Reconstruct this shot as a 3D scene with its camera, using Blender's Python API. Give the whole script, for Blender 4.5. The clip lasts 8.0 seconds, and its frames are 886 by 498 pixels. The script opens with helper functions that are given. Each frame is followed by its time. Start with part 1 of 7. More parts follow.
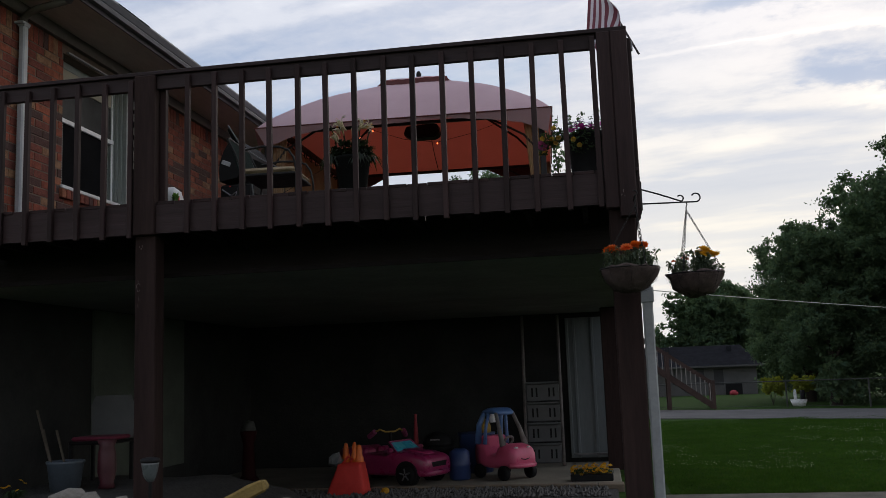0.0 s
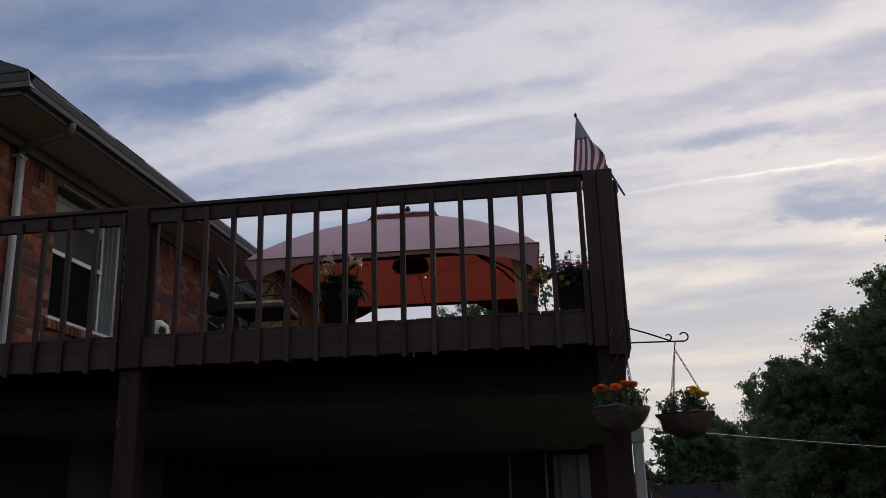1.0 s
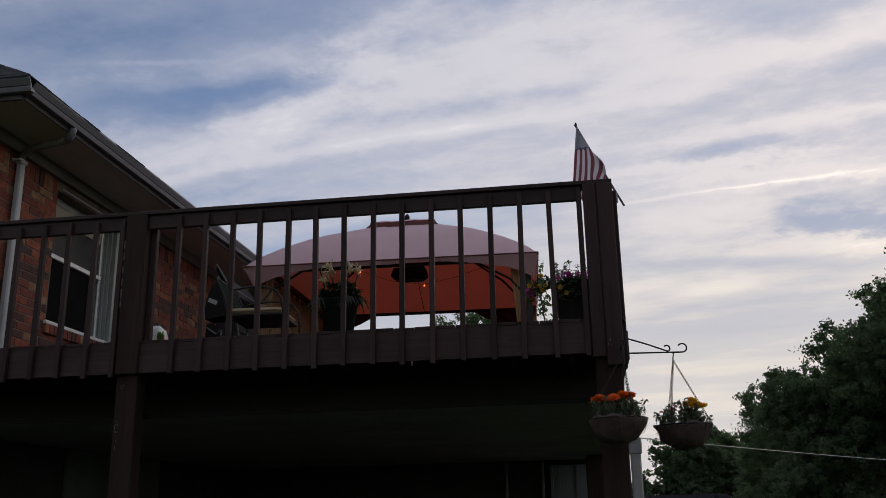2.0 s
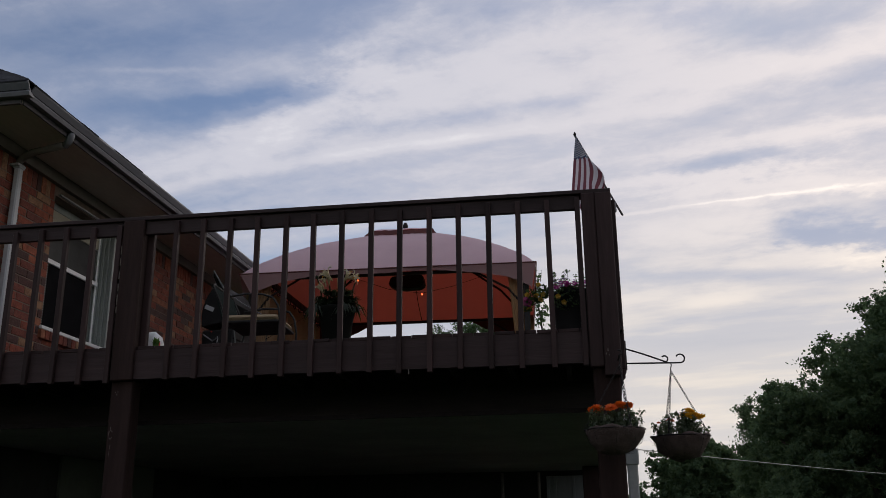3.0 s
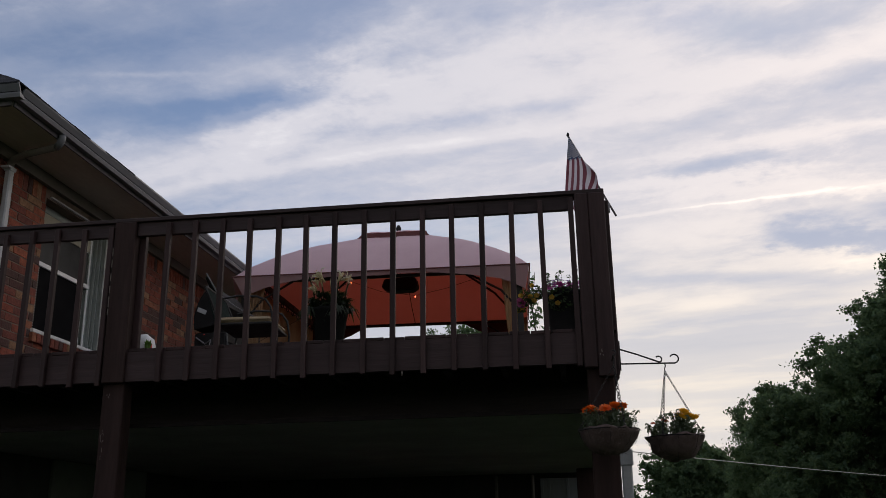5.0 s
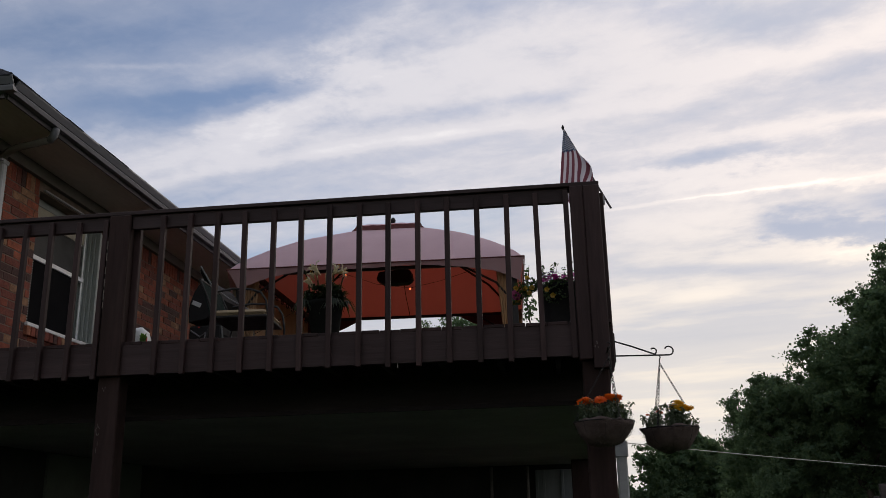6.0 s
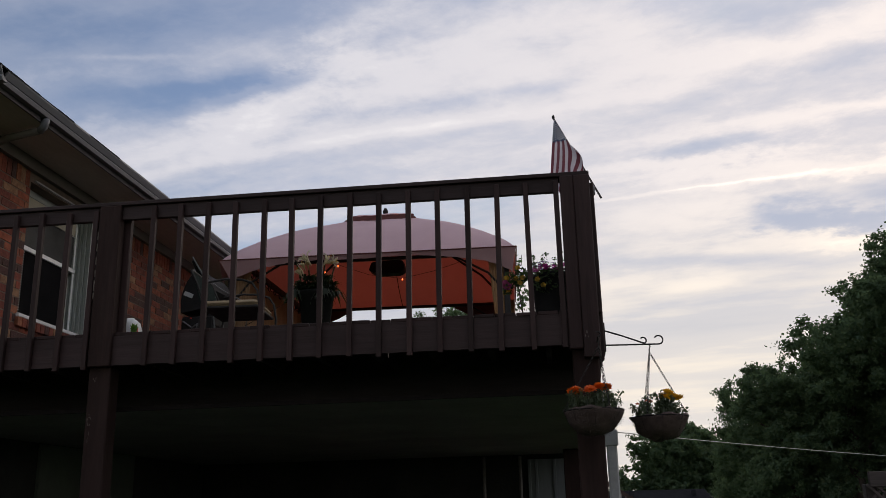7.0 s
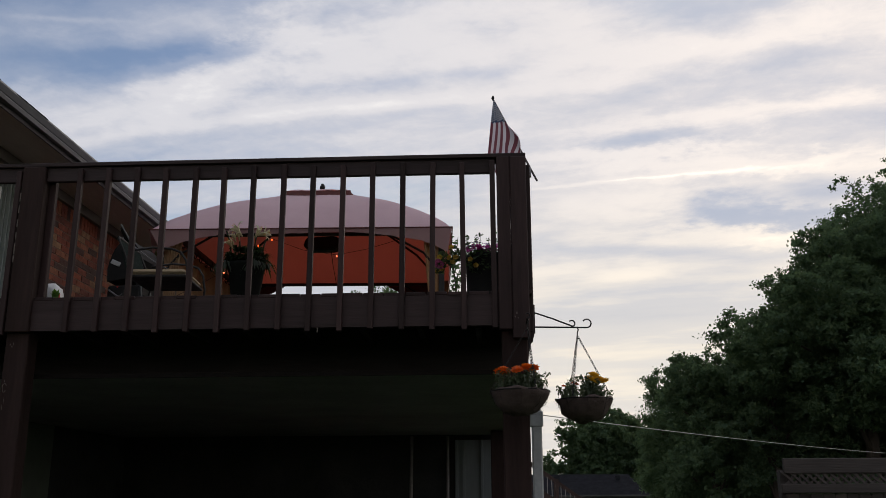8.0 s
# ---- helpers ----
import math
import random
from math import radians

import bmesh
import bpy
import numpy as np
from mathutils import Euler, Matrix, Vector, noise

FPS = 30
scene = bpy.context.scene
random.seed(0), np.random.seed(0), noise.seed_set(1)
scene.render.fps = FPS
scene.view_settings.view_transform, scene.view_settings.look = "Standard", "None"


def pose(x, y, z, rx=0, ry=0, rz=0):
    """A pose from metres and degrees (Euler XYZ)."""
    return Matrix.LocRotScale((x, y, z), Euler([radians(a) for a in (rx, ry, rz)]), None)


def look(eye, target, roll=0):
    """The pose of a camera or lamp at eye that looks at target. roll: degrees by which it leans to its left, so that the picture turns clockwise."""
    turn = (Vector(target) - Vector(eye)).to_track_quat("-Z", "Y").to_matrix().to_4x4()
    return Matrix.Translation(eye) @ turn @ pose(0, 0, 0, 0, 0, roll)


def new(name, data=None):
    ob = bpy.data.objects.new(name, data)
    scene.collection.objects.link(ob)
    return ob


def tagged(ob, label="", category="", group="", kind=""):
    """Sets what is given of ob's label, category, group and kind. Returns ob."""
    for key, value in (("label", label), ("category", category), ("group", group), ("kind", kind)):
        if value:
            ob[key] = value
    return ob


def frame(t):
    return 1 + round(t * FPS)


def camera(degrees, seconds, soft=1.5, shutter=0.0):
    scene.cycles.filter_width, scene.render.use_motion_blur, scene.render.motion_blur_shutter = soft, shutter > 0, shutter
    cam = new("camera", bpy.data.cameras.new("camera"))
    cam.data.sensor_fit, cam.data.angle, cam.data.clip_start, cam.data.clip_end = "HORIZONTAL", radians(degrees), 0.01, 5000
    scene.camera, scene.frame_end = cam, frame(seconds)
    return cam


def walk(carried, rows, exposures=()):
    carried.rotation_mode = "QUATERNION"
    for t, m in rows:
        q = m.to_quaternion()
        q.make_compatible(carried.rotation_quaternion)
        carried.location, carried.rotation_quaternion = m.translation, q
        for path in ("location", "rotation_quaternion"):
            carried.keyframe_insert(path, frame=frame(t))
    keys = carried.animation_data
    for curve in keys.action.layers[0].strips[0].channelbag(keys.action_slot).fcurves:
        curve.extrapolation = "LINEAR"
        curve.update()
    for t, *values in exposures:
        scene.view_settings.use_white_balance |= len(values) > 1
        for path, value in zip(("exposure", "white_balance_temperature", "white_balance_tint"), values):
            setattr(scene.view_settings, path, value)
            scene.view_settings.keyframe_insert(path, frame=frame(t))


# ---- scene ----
cam = camera(51.4, 8.0, soft=0.6)
PATH = [
    (0, (-0.292, -0.142, 1.239), (-0.618, 1.812, 1.512), -2.1),
    (0.1, (-0.297, -0.145, 1.245), (-0.608, 1.798, 1.601), -2.1),
    (0.2, (-0.301, -0.149, 1.252), (-0.604, 1.779, 1.688), -2.2),
    (0.3, (-0.305, -0.152, 1.257), (-0.6, 1.765, 1.745), -2.3),
    (0.5, (-0.308, -0.156, 1.267), (-0.588, 1.752, 1.798), -1.5),
    (1, (-0.307, -0.159, 1.278), (-0.585, 1.744, 1.827), -1.7),
    (1.5, (-0.308, -0.163, 1.282), (-0.585, 1.738, 1.841), -1.5),
    (3, (-0.308, -0.135, 1.277), (-0.578, 1.758, 1.863), -0.7),
    (3.5, (-0.31, -0.118, 1.268), (-0.575, 1.769, 1.876), -0.7),
    (4, (-0.313, -0.11, 1.267), (-0.570, 1.775, 1.882), -0.7),
    (4.5, (-0.31, -0.109, 1.262), (-0.569, 1.78, 1.865), -0.9),
    (6, (-0.32, -0.119, 1.266), (-0.563, 1.781, 1.843), -1.2),
    (6.5, (-0.321, -0.112, 1.263), (-0.561, 1.793, 1.823), -1.4),
    (7, (-0.293, -0.121, 1.256), (-0.525, 1.786, 1.814), -1.4),
    (7.2, (-0.276, -0.121, 1.252), (-0.509, 1.787, 1.806), -1.7),
    (7.5, (-0.262, -0.115, 1.246), (-0.414, 1.802, 1.795), -1.1),
    (7.8, (-0.263, -0.097, 1.239), (-0.377, 1.827, 1.773), -0.6),
    (8, (-0.264, -0.082, 1.234), (-0.364, 1.847, 1.752), -0.2),
]
EXPOSURES = [(0, 0.38, 6400, 6), (0.5, 0.08, 6500, 8), (1, 0.0, 6500, 10), (3, 0.06, 6520, 10), (4.5, 0.15, 6600, 10), (6, 0.23, 6720, 9), (7, 0.24, 6760, 9), (8, 0.24, 6800, 7)]
walk(cam, [(t, look(eye, target, roll)) for t, eye, target, roll in PATH], EXPOSURES)

# ---- world and light ----
SUN_ELEV, SUN_ROT = radians(14), radians(38)
world = bpy.data.worlds.new("evening_sky")
scene.world = world
world.use_nodes = True


def build_sky():
    nt = world.node_tree
    n, l = nt.nodes, nt.links
    n.clear()

    def math_node(op, a, b=None, c=None):
        m = n.new("ShaderNodeMath")
        m.operation = op
        for i, v in enumerate((a, b, c)):
            if v is None:
                continue
            if isinstance(v, (int, float)):
                m.inputs[i].default_value = v
            else:
                l.new(v, m.inputs[i])
        return m.outputs[0]

    def ramp(fac, stops):
        r = n.new("ShaderNodeValToRGB")
        r.color_ramp.interpolation = "EASE"
        while len(r.color_ramp.elements) < len(stops):
            r.color_ramp.elements.new(0.5)
        for e, (p, c) in zip(r.color_ramp.elements, stops):
            e.position, e.color = p, (*c, 1)
        l.new(fac, r.inputs[0])
        return r.outputs[0]

    def mix(fac, a, b, kind="MIX"):
        m = n.new("ShaderNodeMix")
        m.data_type, m.blend_type = "RGBA", kind
        for s, v in ((m.inputs["Factor"], fac), (m.inputs["A"], a), (m.inputs["B"], b)):
            if isinstance(v, (int, float)):
                s.default_value = v
            elif isinstance(v, tuple):
                s.default_value = (*v, 1)
            else:
                l.new(v, s)
        return m.outputs["Result"]

    def noise_at(vec, scale, detail, rough, distortion=0.0):
        t = n.new("ShaderNodeTexNoise")
        t.inputs["Scale"].default_value, t.inputs["Detail"].default_value = scale, detail
        t.inputs["Roughness"].default_value, t.inputs["Distortion"].default_value = rough, distortion
        l.new(vec, t.inputs["Vector"])
        return t.outputs["Fac"]

    def layer(vec, turn, sx, sy, shift):
        """The cloud deck's plane, turned along the streaks and drawn out along them."""
        m = n.new("ShaderNodeMapping")
        m.vector_type = "POINT"
        m.inputs["Rotation"].default_value = (0, 0, radians(turn))
        m.inputs["Location"].default_value = (*shift, 0)
        l.new(vec, m.inputs["Vector"])
        s = n.new("ShaderNodeMapping")
        s.inputs["Scale"].default_value = (sx, sy, 1)
        l.new(m.outputs[0], s.inputs["Vector"])
        return s.outputs[0]

    tc = n.new("ShaderNodeTexCoord")
    sep = n.new("ShaderNodeSeparateXYZ")
    l.new(tc.outputs["Generated"], sep.inputs[0])
    up = math_node("ADD", math_node("MAXIMUM", sep.outputs[2], 0.0), 0.10)
    flat = n.new("ShaderNodeCombineXYZ")
    l.new(math_node("DIVIDE", sep.outputs[0], up), flat.inputs[0])
    l.new(math_node("DIVIDE", sep.outputs[1], up), flat.inputs[1])
    plane = flat.outputs[0]

    sky = n.new("ShaderNodeTexSky")
    sky.sky_type, sky.sun_disc = "NISHITA", False
    sky.sun_elevation, sky.sun_rotation = SUN_ELEV, SUN_ROT
    clear = mix(1.0, sky.outputs[0], (SKY_GAIN * 1.02, SKY_GAIN * 1.05, SKY_GAIN * 1.27), "MULTIPLY")

    # a warm brightening round the hidden sun
    dot = n.new("ShaderNodeVectorMath")
    dot.operation = "DOT_PRODUCT"
    l.new(tc.outputs["Generated"], dot.inputs[0])
    dot.inputs[1].default_value = (math.sin(SUN_ROT) * math.cos(SUN_ELEV), math.cos(SUN_ROT) * math.cos(SUN_ELEV), math.sin(SUN_ELEV))
    glow = math_node("POWER", math_node("MAXIMUM", dot.outputs["Value"], 0.0), 6.0)

    # thin haze holds the clear gaps down, warmer towards the sun
    clear = mix(1.0, clear, mix(glow, (0.31, 0.39, 0.55), (0.40, 0.43, 0.55)), "DARKEN")

    # the plane, ruffled by two sizes of swirl
    def ruffle(vec, scale, amount):
        t = n.new("ShaderNodeTexNoise")
        t.inputs["Scale"].default_value, t.inputs["Detail"].default_value, t.inputs["Roughness"].default_value = scale, 5, 0.6
        l.new(vec, t.inputs["Vector"])
        c = n.new("ShaderNodeVectorMath")
        c.operation = "MULTIPLY_ADD"
        l.new(t.outputs["Color"], c.inputs[0])
        c.inputs[1].default_value = (amount, amount, 0)
        c.inputs[2].default_value = (-amount / 2, -amount / 2, 0)
        d = n.new("ShaderNodeVectorMath")
        l.new(vec, d.inputs[0])
        l.new(c.outputs[0], d.inputs[1])
        return d.outputs[0]

    soft = ruffle(plane, 3.0, 0.22)
    calm = ruffle(plane, 2.2, 0.12)
    crisp = ruffle(plane, 9.0, 0.05)
    torn = ruffle(plane, 5.5, 0.42)

    def patch(vec, x, y, turn, sx, sy):
        """1 at a place of the cloud deck, falling off along and across a direction."""
        m = n.new("ShaderNodeMapping")
        m.vector_type = "TEXTURE"
        m.inputs["Location"].default_value = (x, y, 0)
        m.inputs["Rotation"].default_value = (0, 0, radians(turn))
        m.inputs["Scale"].default_value = (sx, sy, 1)
        l.new(vec, m.inputs["Vector"])
        ln = n.new("ShaderNodeVectorMath")
        ln.operation = "DOT_PRODUCT"
        l.new(m.outputs[0], ln.inputs[0])
        l.new(m.outputs[0], ln.inputs[1])
        return math_node("POWER", 2.718, math_node("MULTIPLY", ln.outputs["Value"], -1.0))

    def total(pairs):
        acc = None
        for w, v in pairs:
            acc = math_node("MULTIPLY", v, w) if acc is None else math_node("MULTIPLY_ADD", v, w, acc)
        return acc

    wide = noise_at(layer(calm, STREAK, 0.9, 2.3, (3.1, 0.4)), 1.0, 5, 0.55, 0.1)
    fine = noise_at(layer(calm, STREAK + 4, 2.2, 4.2, (0.3, 1.7)), 1.0, 7, 0.60, 0.2)
    wisp = noise_at(layer(calm, STREAK - 8, 9.0, 12.0, (1.3, 0.7)), 1.0, 6, 0.68, 0.2)
    low = ramp(sep.outputs[2], ((0.12, (1, 1, 1)), (0.38, (0, 0, 0))))

    def calmed(v):
        """Fine structure fades towards the horizon, where haze evens it out."""
        return math_node("MULTIPLY_ADD", math_node("MULTIPLY", low, 0.85), math_node("SUBTRACT", 0.5, v), v)

    fine, wisp = calmed(fine), calmed(wisp)
    # clear gaps: the blue hollows by the roof, the patch over the trees, the grey bands low down
    gaps = total(((1.15, patch(soft, -0.78, 1.585, 10, 0.26, 0.075)), (0.75, patch(soft, -0.62, 1.565, 4, 0.16, 0.045)), (0.85, patch(soft, -0.98, 1.30, 14, 0.36, 0.13)), (0.8, patch(torn, 0.62, 2.40, 20, 0.14, 0.10)), (0.95, patch(torn, 0.76, 2.46, 8, 0.17, 0.085)), (0.5, patch(soft, 0.40, 1.52, 26, 0.26, 0.085)),
        (0.45, patch(soft, -0.62, 1.36, 10, 0.25, 0.06)), (0.50, patch(soft, 0.38, 1.965, -8, 0.17, 0.05)), (0.30, patch(soft, 0.46, 1.68, -14, 0.4, 0.04)), (0.35, patch(soft, -0.30, 1.72, -9, 0.35, 0.04)), (0.5, patch(soft, -0.55, 2.35, -6, 0.5, 0.18)),
        (0.55, patch(soft, 0.42, 2.74, 0, 0.4, 0.09)), (0.6, patch(soft, 0.45, 3.45, 0, 0.6, 0.18)), (0.5, patch(soft, 0.85, 2.28, -5, 0.12, 0.05)), (0.60, patch(calm, 0.50, 1.44, -17, 0.26, 0.065)), (0.30, patch(calm, -0.80, 1.30, 10, 0.45, 0.30))))
    # white bands and the aircraft trail
    streaks = total(((0.8, patch(calm, -0.29, 1.805, -9.3, 0.50, 0.026)), (0.35, patch(soft, 0.32, 1.63, -16, 0.40, 0.030)), (0.75, patch(torn, -0.47, 1.58, -42, 0.30, 0.060)), (0.55, patch(soft, -0.72, 1.76, -22, 0.30, 0.075)), (0.35, patch(soft, -0.22, 1.50, -20, 0.45, 0.10)),
        (0.70, patch(crisp, 0.40, 2.196, -12.6, 0.34, 0.0095)), (1.0, patch(torn, 0.60, 2.130, -12, 0.24, 0.045)), (0.45, patch(calm, 0.18, 1.50, -14, 0.45, 0.20)), (0.35, patch(calm, 0.35, 2.45, -6, 0.30, 0.20)), (0.85, patch(torn, 0.40, 2.055, -8, 0.26, 0.060)), (0.40, patch(crisp, -0.76, 1.428, 11, 0.14, 0.010)), (0.20, patch(crisp, -0.30, 1.545, -6, 0.12, 0.010)),
        (0.7, patch(soft, 0.62, 1.845, -10, 0.40, 0.05)), (1.1, patch(torn, 0.83, 2.63, -4, 0.15, 0.065)), (0.75, patch(soft, 0.47, 2.94, -6, 0.16, 0.06)), (0.5, patch(soft, 0.15, 2.9, -8, 0.3, 0.10))))
    thick = total(((0.80, wide), (0.30, fine), (0.20, wisp), (-0.34, gaps), (0.18, streaks)))
    cover = ramp(thick, ((0.14, (0.06, 0.06, 0.06)), (0.42, (0.34, 0.34, 0.34)), (0.74, (1, 1, 1))))
    body = total(((0.55, wide), (0.30, fine), (0.24, wisp), (-0.17, gaps), (0.22, streaks)))
    shade = ramp(body, ((0.34, (0.37, 0.41, 0.53)), (0.52, (0.48, 0.50, 0.595)), (0.70, (0.585, 0.59, 0.665)), (0.92, (0.76, 0.755, 0.80))))
    lit = mix(1.0, shade, (1.60, 1.42, 1.20), "MULTIPLY")
    lit = mix(math_node("MINIMUM", math_node("MULTIPLY", glow, 1.0), 1.0), shade, lit)
    warm = mix(total(((0.8, wide), (0.35, streaks), (-0.35, gaps), (0.2, fine))), (0.545, 0.54, 0.565), (1.0, 0.88, 0.725))
    lit = mix(math_node("MULTIPLY", low, 0.85), lit, warm)
    both = mix(math_node("MAXIMUM", cover, math_node("MULTIPLY", low, 0.85)), clear, lit)
    # the evening sky is far dimmer away from the sunset
    flatdot = math_node("ADD", math_node("MULTIPLY", sep.outputs[0], math.sin(SUN_ROT)), math_node("MULTIPLY", sep.outputs[1], math.cos(SUN_ROT)))
    dim = n.new("ShaderNodeMapRange")
    dim.interpolation_type = "SMOOTHSTEP"
    for i, v in zip((1, 2, 3, 4), (-0.75, 0.45, BEHIND, 1.0)):
        dim.inputs[i].default_value = v
    l.new(flatdot, dim.inputs[0])
    both = mix(1.0, both, dim.outputs[0], "MULTIPLY")
    bg = n.new("ShaderNodeBackground")
    l.new(both, bg.inputs[0])
    bg.inputs[1].default_value = 1.0
    out = n.new("ShaderNodeOutputWorld")
    l.new(bg.outputs[0], out.inputs[0])


SKY_GAIN, STREAK, BEHIND = 0.10, 14.0, 0.90
build_sky()

sun = new("sun", bpy.data.lights.new("sun", "SUN"))
sun.data.energy, sun.data.angle, sun.data.color = 0.5, radians(60), (1.0, 0.86, 0.72)
sun.matrix_world = look((math.sin(SUN_ROT) * math.cos(SUN_ELEV) * 50, math.cos(SUN_ROT) * math.cos(SUN_ELEV) * 50, math.sin(SUN_ELEV) * 50), (0, 0, 0))


# ---- materials ----
def mat(name, color, rough=0.7, var=0.3, scale=6.0, bump=0.25, fine=60.0, stretch=(1, 1, 1), metal=0.0, second=None, trans=None, per_object=0.0, ramp=None, island=False, spec=0.5, share=0.5):
    """A surface with broad stains, fine grain and relief. stretch: the grain's scale by axis. second: the colour of the stains.
    trans: the colour of light that comes through. ramp: colours picked by chance, piece by piece."""
    m = bpy.data.materials.new(name)
    m.use_nodes = True
    nt = m.node_tree
    n, l = nt.nodes, nt.links
    b = n["Principled BSDF"]
    b.inputs["Roughness"].default_value, b.inputs["Metallic"].default_value = rough, metal
    b.inputs["Specular IOR Level"].default_value = spec
    geo = n.new("ShaderNodeNewGeometry")
    mp = n.new("ShaderNodeMapping")
    mp.inputs["Scale"].default_value = stretch
    l.new(geo.outputs["Position"], mp.inputs["Vector"])

    def tex(s, detail):
        t = n.new("ShaderNodeTexNoise")
        t.inputs["Scale"].default_value, t.inputs["Detail"].default_value, t.inputs["Roughness"].default_value = s, detail, 0.62
        l.new(mp.outputs[0], t.inputs["Vector"])
        return t.outputs["Fac"]

    broad, grain = tex(scale, 4), tex(fine, 3)

    def mixed(fac, a, bb, kind="MIX"):
        x = n.new("ShaderNodeMix")
        x.data_type, x.blend_type = "RGBA", kind
        for s, v in ((x.inputs["Factor"], fac), (x.inputs["A"], a), (x.inputs["B"], bb)):
            if isinstance(v, (int, float)):
                s.default_value = v
            elif isinstance(v, tuple):
                s.default_value = (*v, 1)
            else:
                l.new(v, s)
        return x.outputs["Result"]

    def spread(fac, lo, hi, p=0.3, q=0.7):
        r = n.new("ShaderNodeMapRange")
        r.inputs["From Min"].default_value, r.inputs["From Max"].default_value = p, q
        r.inputs["To Min"].default_value, r.inputs["To Max"].default_value = lo, hi
        l.new(fac, r.inputs["Value"])
        return r.outputs[0]

    base = color
    if ramp:
        pick = geo.outputs["Random Per Island"]
        if not island:
            pick = n.new("ShaderNodeObjectInfo").outputs["Random"]
        r = n.new("ShaderNodeValToRGB")
        r.color_ramp.interpolation = "CONSTANT"
        while len(r.color_ramp.elements) < len(ramp):
            r.color_ramp.elements.new(0.5)
        for i, (e, c) in enumerate(zip(r.color_ramp.elements, ramp)):
            e.position, e.color = i / len(ramp), (*c, 1)
        l.new(pick, r.inputs[0])
        base = r.outputs[0]
    stain = second or tuple(c * (1 - var) for c in color)
    if ramp:
        col = mixed(spread(broad, 0.0, var), base, stain)
    else:
        col = mixed(spread(broad, 0.0, 1.0), base, stain)
    dark = mixed(1.0, col, (1 - var * 0.7,) * 3, "MULTIPLY")
    col = mixed(spread(grain, 0.0, 1.0), col, dark)
    if per_object:
        hv = n.new("ShaderNodeHueSaturation")
        l.new(col, hv.inputs["Color"])
        l.new(spread(n.new("ShaderNodeObjectInfo").outputs["Random"], 1 - per_object, 1 + per_object, 0, 1), hv.inputs["Value"])
        col = hv.outputs[0]
    l.new(col, b.inputs["Base Color"])
    l.new(spread(broad, max(rough - 0.08, 0.02), min(rough + 0.1, 1)), b.inputs["Roughness"])
    if bump:
        bp = n.new("ShaderNodeBump")
        bp.inputs["Strength"].default_value, bp.inputs["Distance"].default_value = bump, 0.01
        l.new(grain, bp.inputs["Height"])
        l.new(bp.outputs[0], b.inputs["Normal"])
    if trans:
        tr = n.new("ShaderNodeBsdfTranslucent")
        tr.inputs["Color"].default_value = (*trans, 1)
        add = n.new("ShaderNodeMixShader")
        add.inputs[0].default_value = share
        l.new(b.outputs[0], add.inputs[1])
        l.new(tr.outputs[0], add.inputs[2])
        l.new(add.outputs[0], n["Material Output"].inputs[0])
    return m


def glass_mat(name, color=(0.9, 0.95, 0.95), rough=0.02):
    m = bpy.data.materials.new(name)
    m.use_nodes = True
    b = m.node_tree.nodes["Principled BSDF"]
    b.inputs["Base Color"].default_value, b.inputs["Roughness"].default_value = (*color, 1), rough
    b.inputs["Transmission Weight"].default_value, b.inputs["IOR"].default_value = 1.0, 1.27
    return m


def glow_mat(name, color, power):
    m = bpy.data.materials.new(name)
    m.use_nodes = True
    b = m.node_tree.nodes["Principled BSDF"]
    b.inputs["Emission Color"].default_value, b.inputs["Emission Strength"].default_value = (*color, 1), power
    return m


M_STAIN = mat("brown_stained_wood", (0.044, 0.024, 0.024), 0.62, 0.5, 3.0, 0.35, 30.0, (1, 1, 0.12), per_object=0.28, spec=0.2)
M_STAIN_X = mat("brown_stained_wood_long", (0.042, 0.024, 0.025), 0.6, 0.5, 3.0, 0.35, 30.0, (0.1, 1, 1), per_object=0.2, spec=0.25)
M_POST = mat("darker_post_stain", (0.037, 0.021, 0.019), 0.75, 0.5, 3.0, 0.4, 30.0, (1, 1, 0.12), spec=0.15)
M_RAW = mat("raw_wood_scars", (0.15, 0.125, 0.11), 0.8, 0.4, 20.0, 0.3, 80.0)
M_BEAM = mat("weathered_joist_wood", (0.040, 0.036, 0.034), 0.85, 0.4, 4.0, 0.3, 30.0, (0.15, 1, 1), spec=0.15)
M_CEILING = mat("painted_porch_ceiling", (0.305, 0.305, 0.30), 0.75, 0.3, 1.2, 0.1, 20.0)
BRICKS = ((0.30, 0.064, 0.031), (0.20, 0.045, 0.027), (0.355, 0.090, 0.040), (0.073, 0.030, 0.026), (0.265, 0.055, 0.029), (0.345, 0.190, 0.098), (0.165, 0.043, 0.029), (0.32, 0.072, 0.034), (0.060, 0.030, 0.027), (0.35, 0.122, 0.058), (0.235, 0.050, 0.028))
M_BRICK = mat("red_brick", BRICKS[0], 0.9, 0.6, 14.0, 0.7, 70.0, ramp=BRICKS, second=(0.075, 0.026, 0.018))
M_BRICK_JOINED = mat("red_brick_far", BRICKS[0], 0.9, 0.6, 14.0, 0.7, 70.0, ramp=BRICKS, second=(0.075, 0.026, 0.018), island=True)
M_MORTAR = mat("mortar", (0.175, 0.130, 0.100), 0.95, 0.4, 8.0, 0.4, 120.0)
M_WHITE = mat("white_painted_aluminium", (0.36, 0.375, 0.39), 0.5, 0.15, 5.0, 0.05, 40.0)
M_VINYL = mat("white_vinyl", (0.74, 0.75, 0.75), 0.4, 0.12, 4.0, 0.04, 40.0)
M_SLAT = mat("dull_grey_slats", (0.30, 0.31, 0.29), 0.7, 0.2)
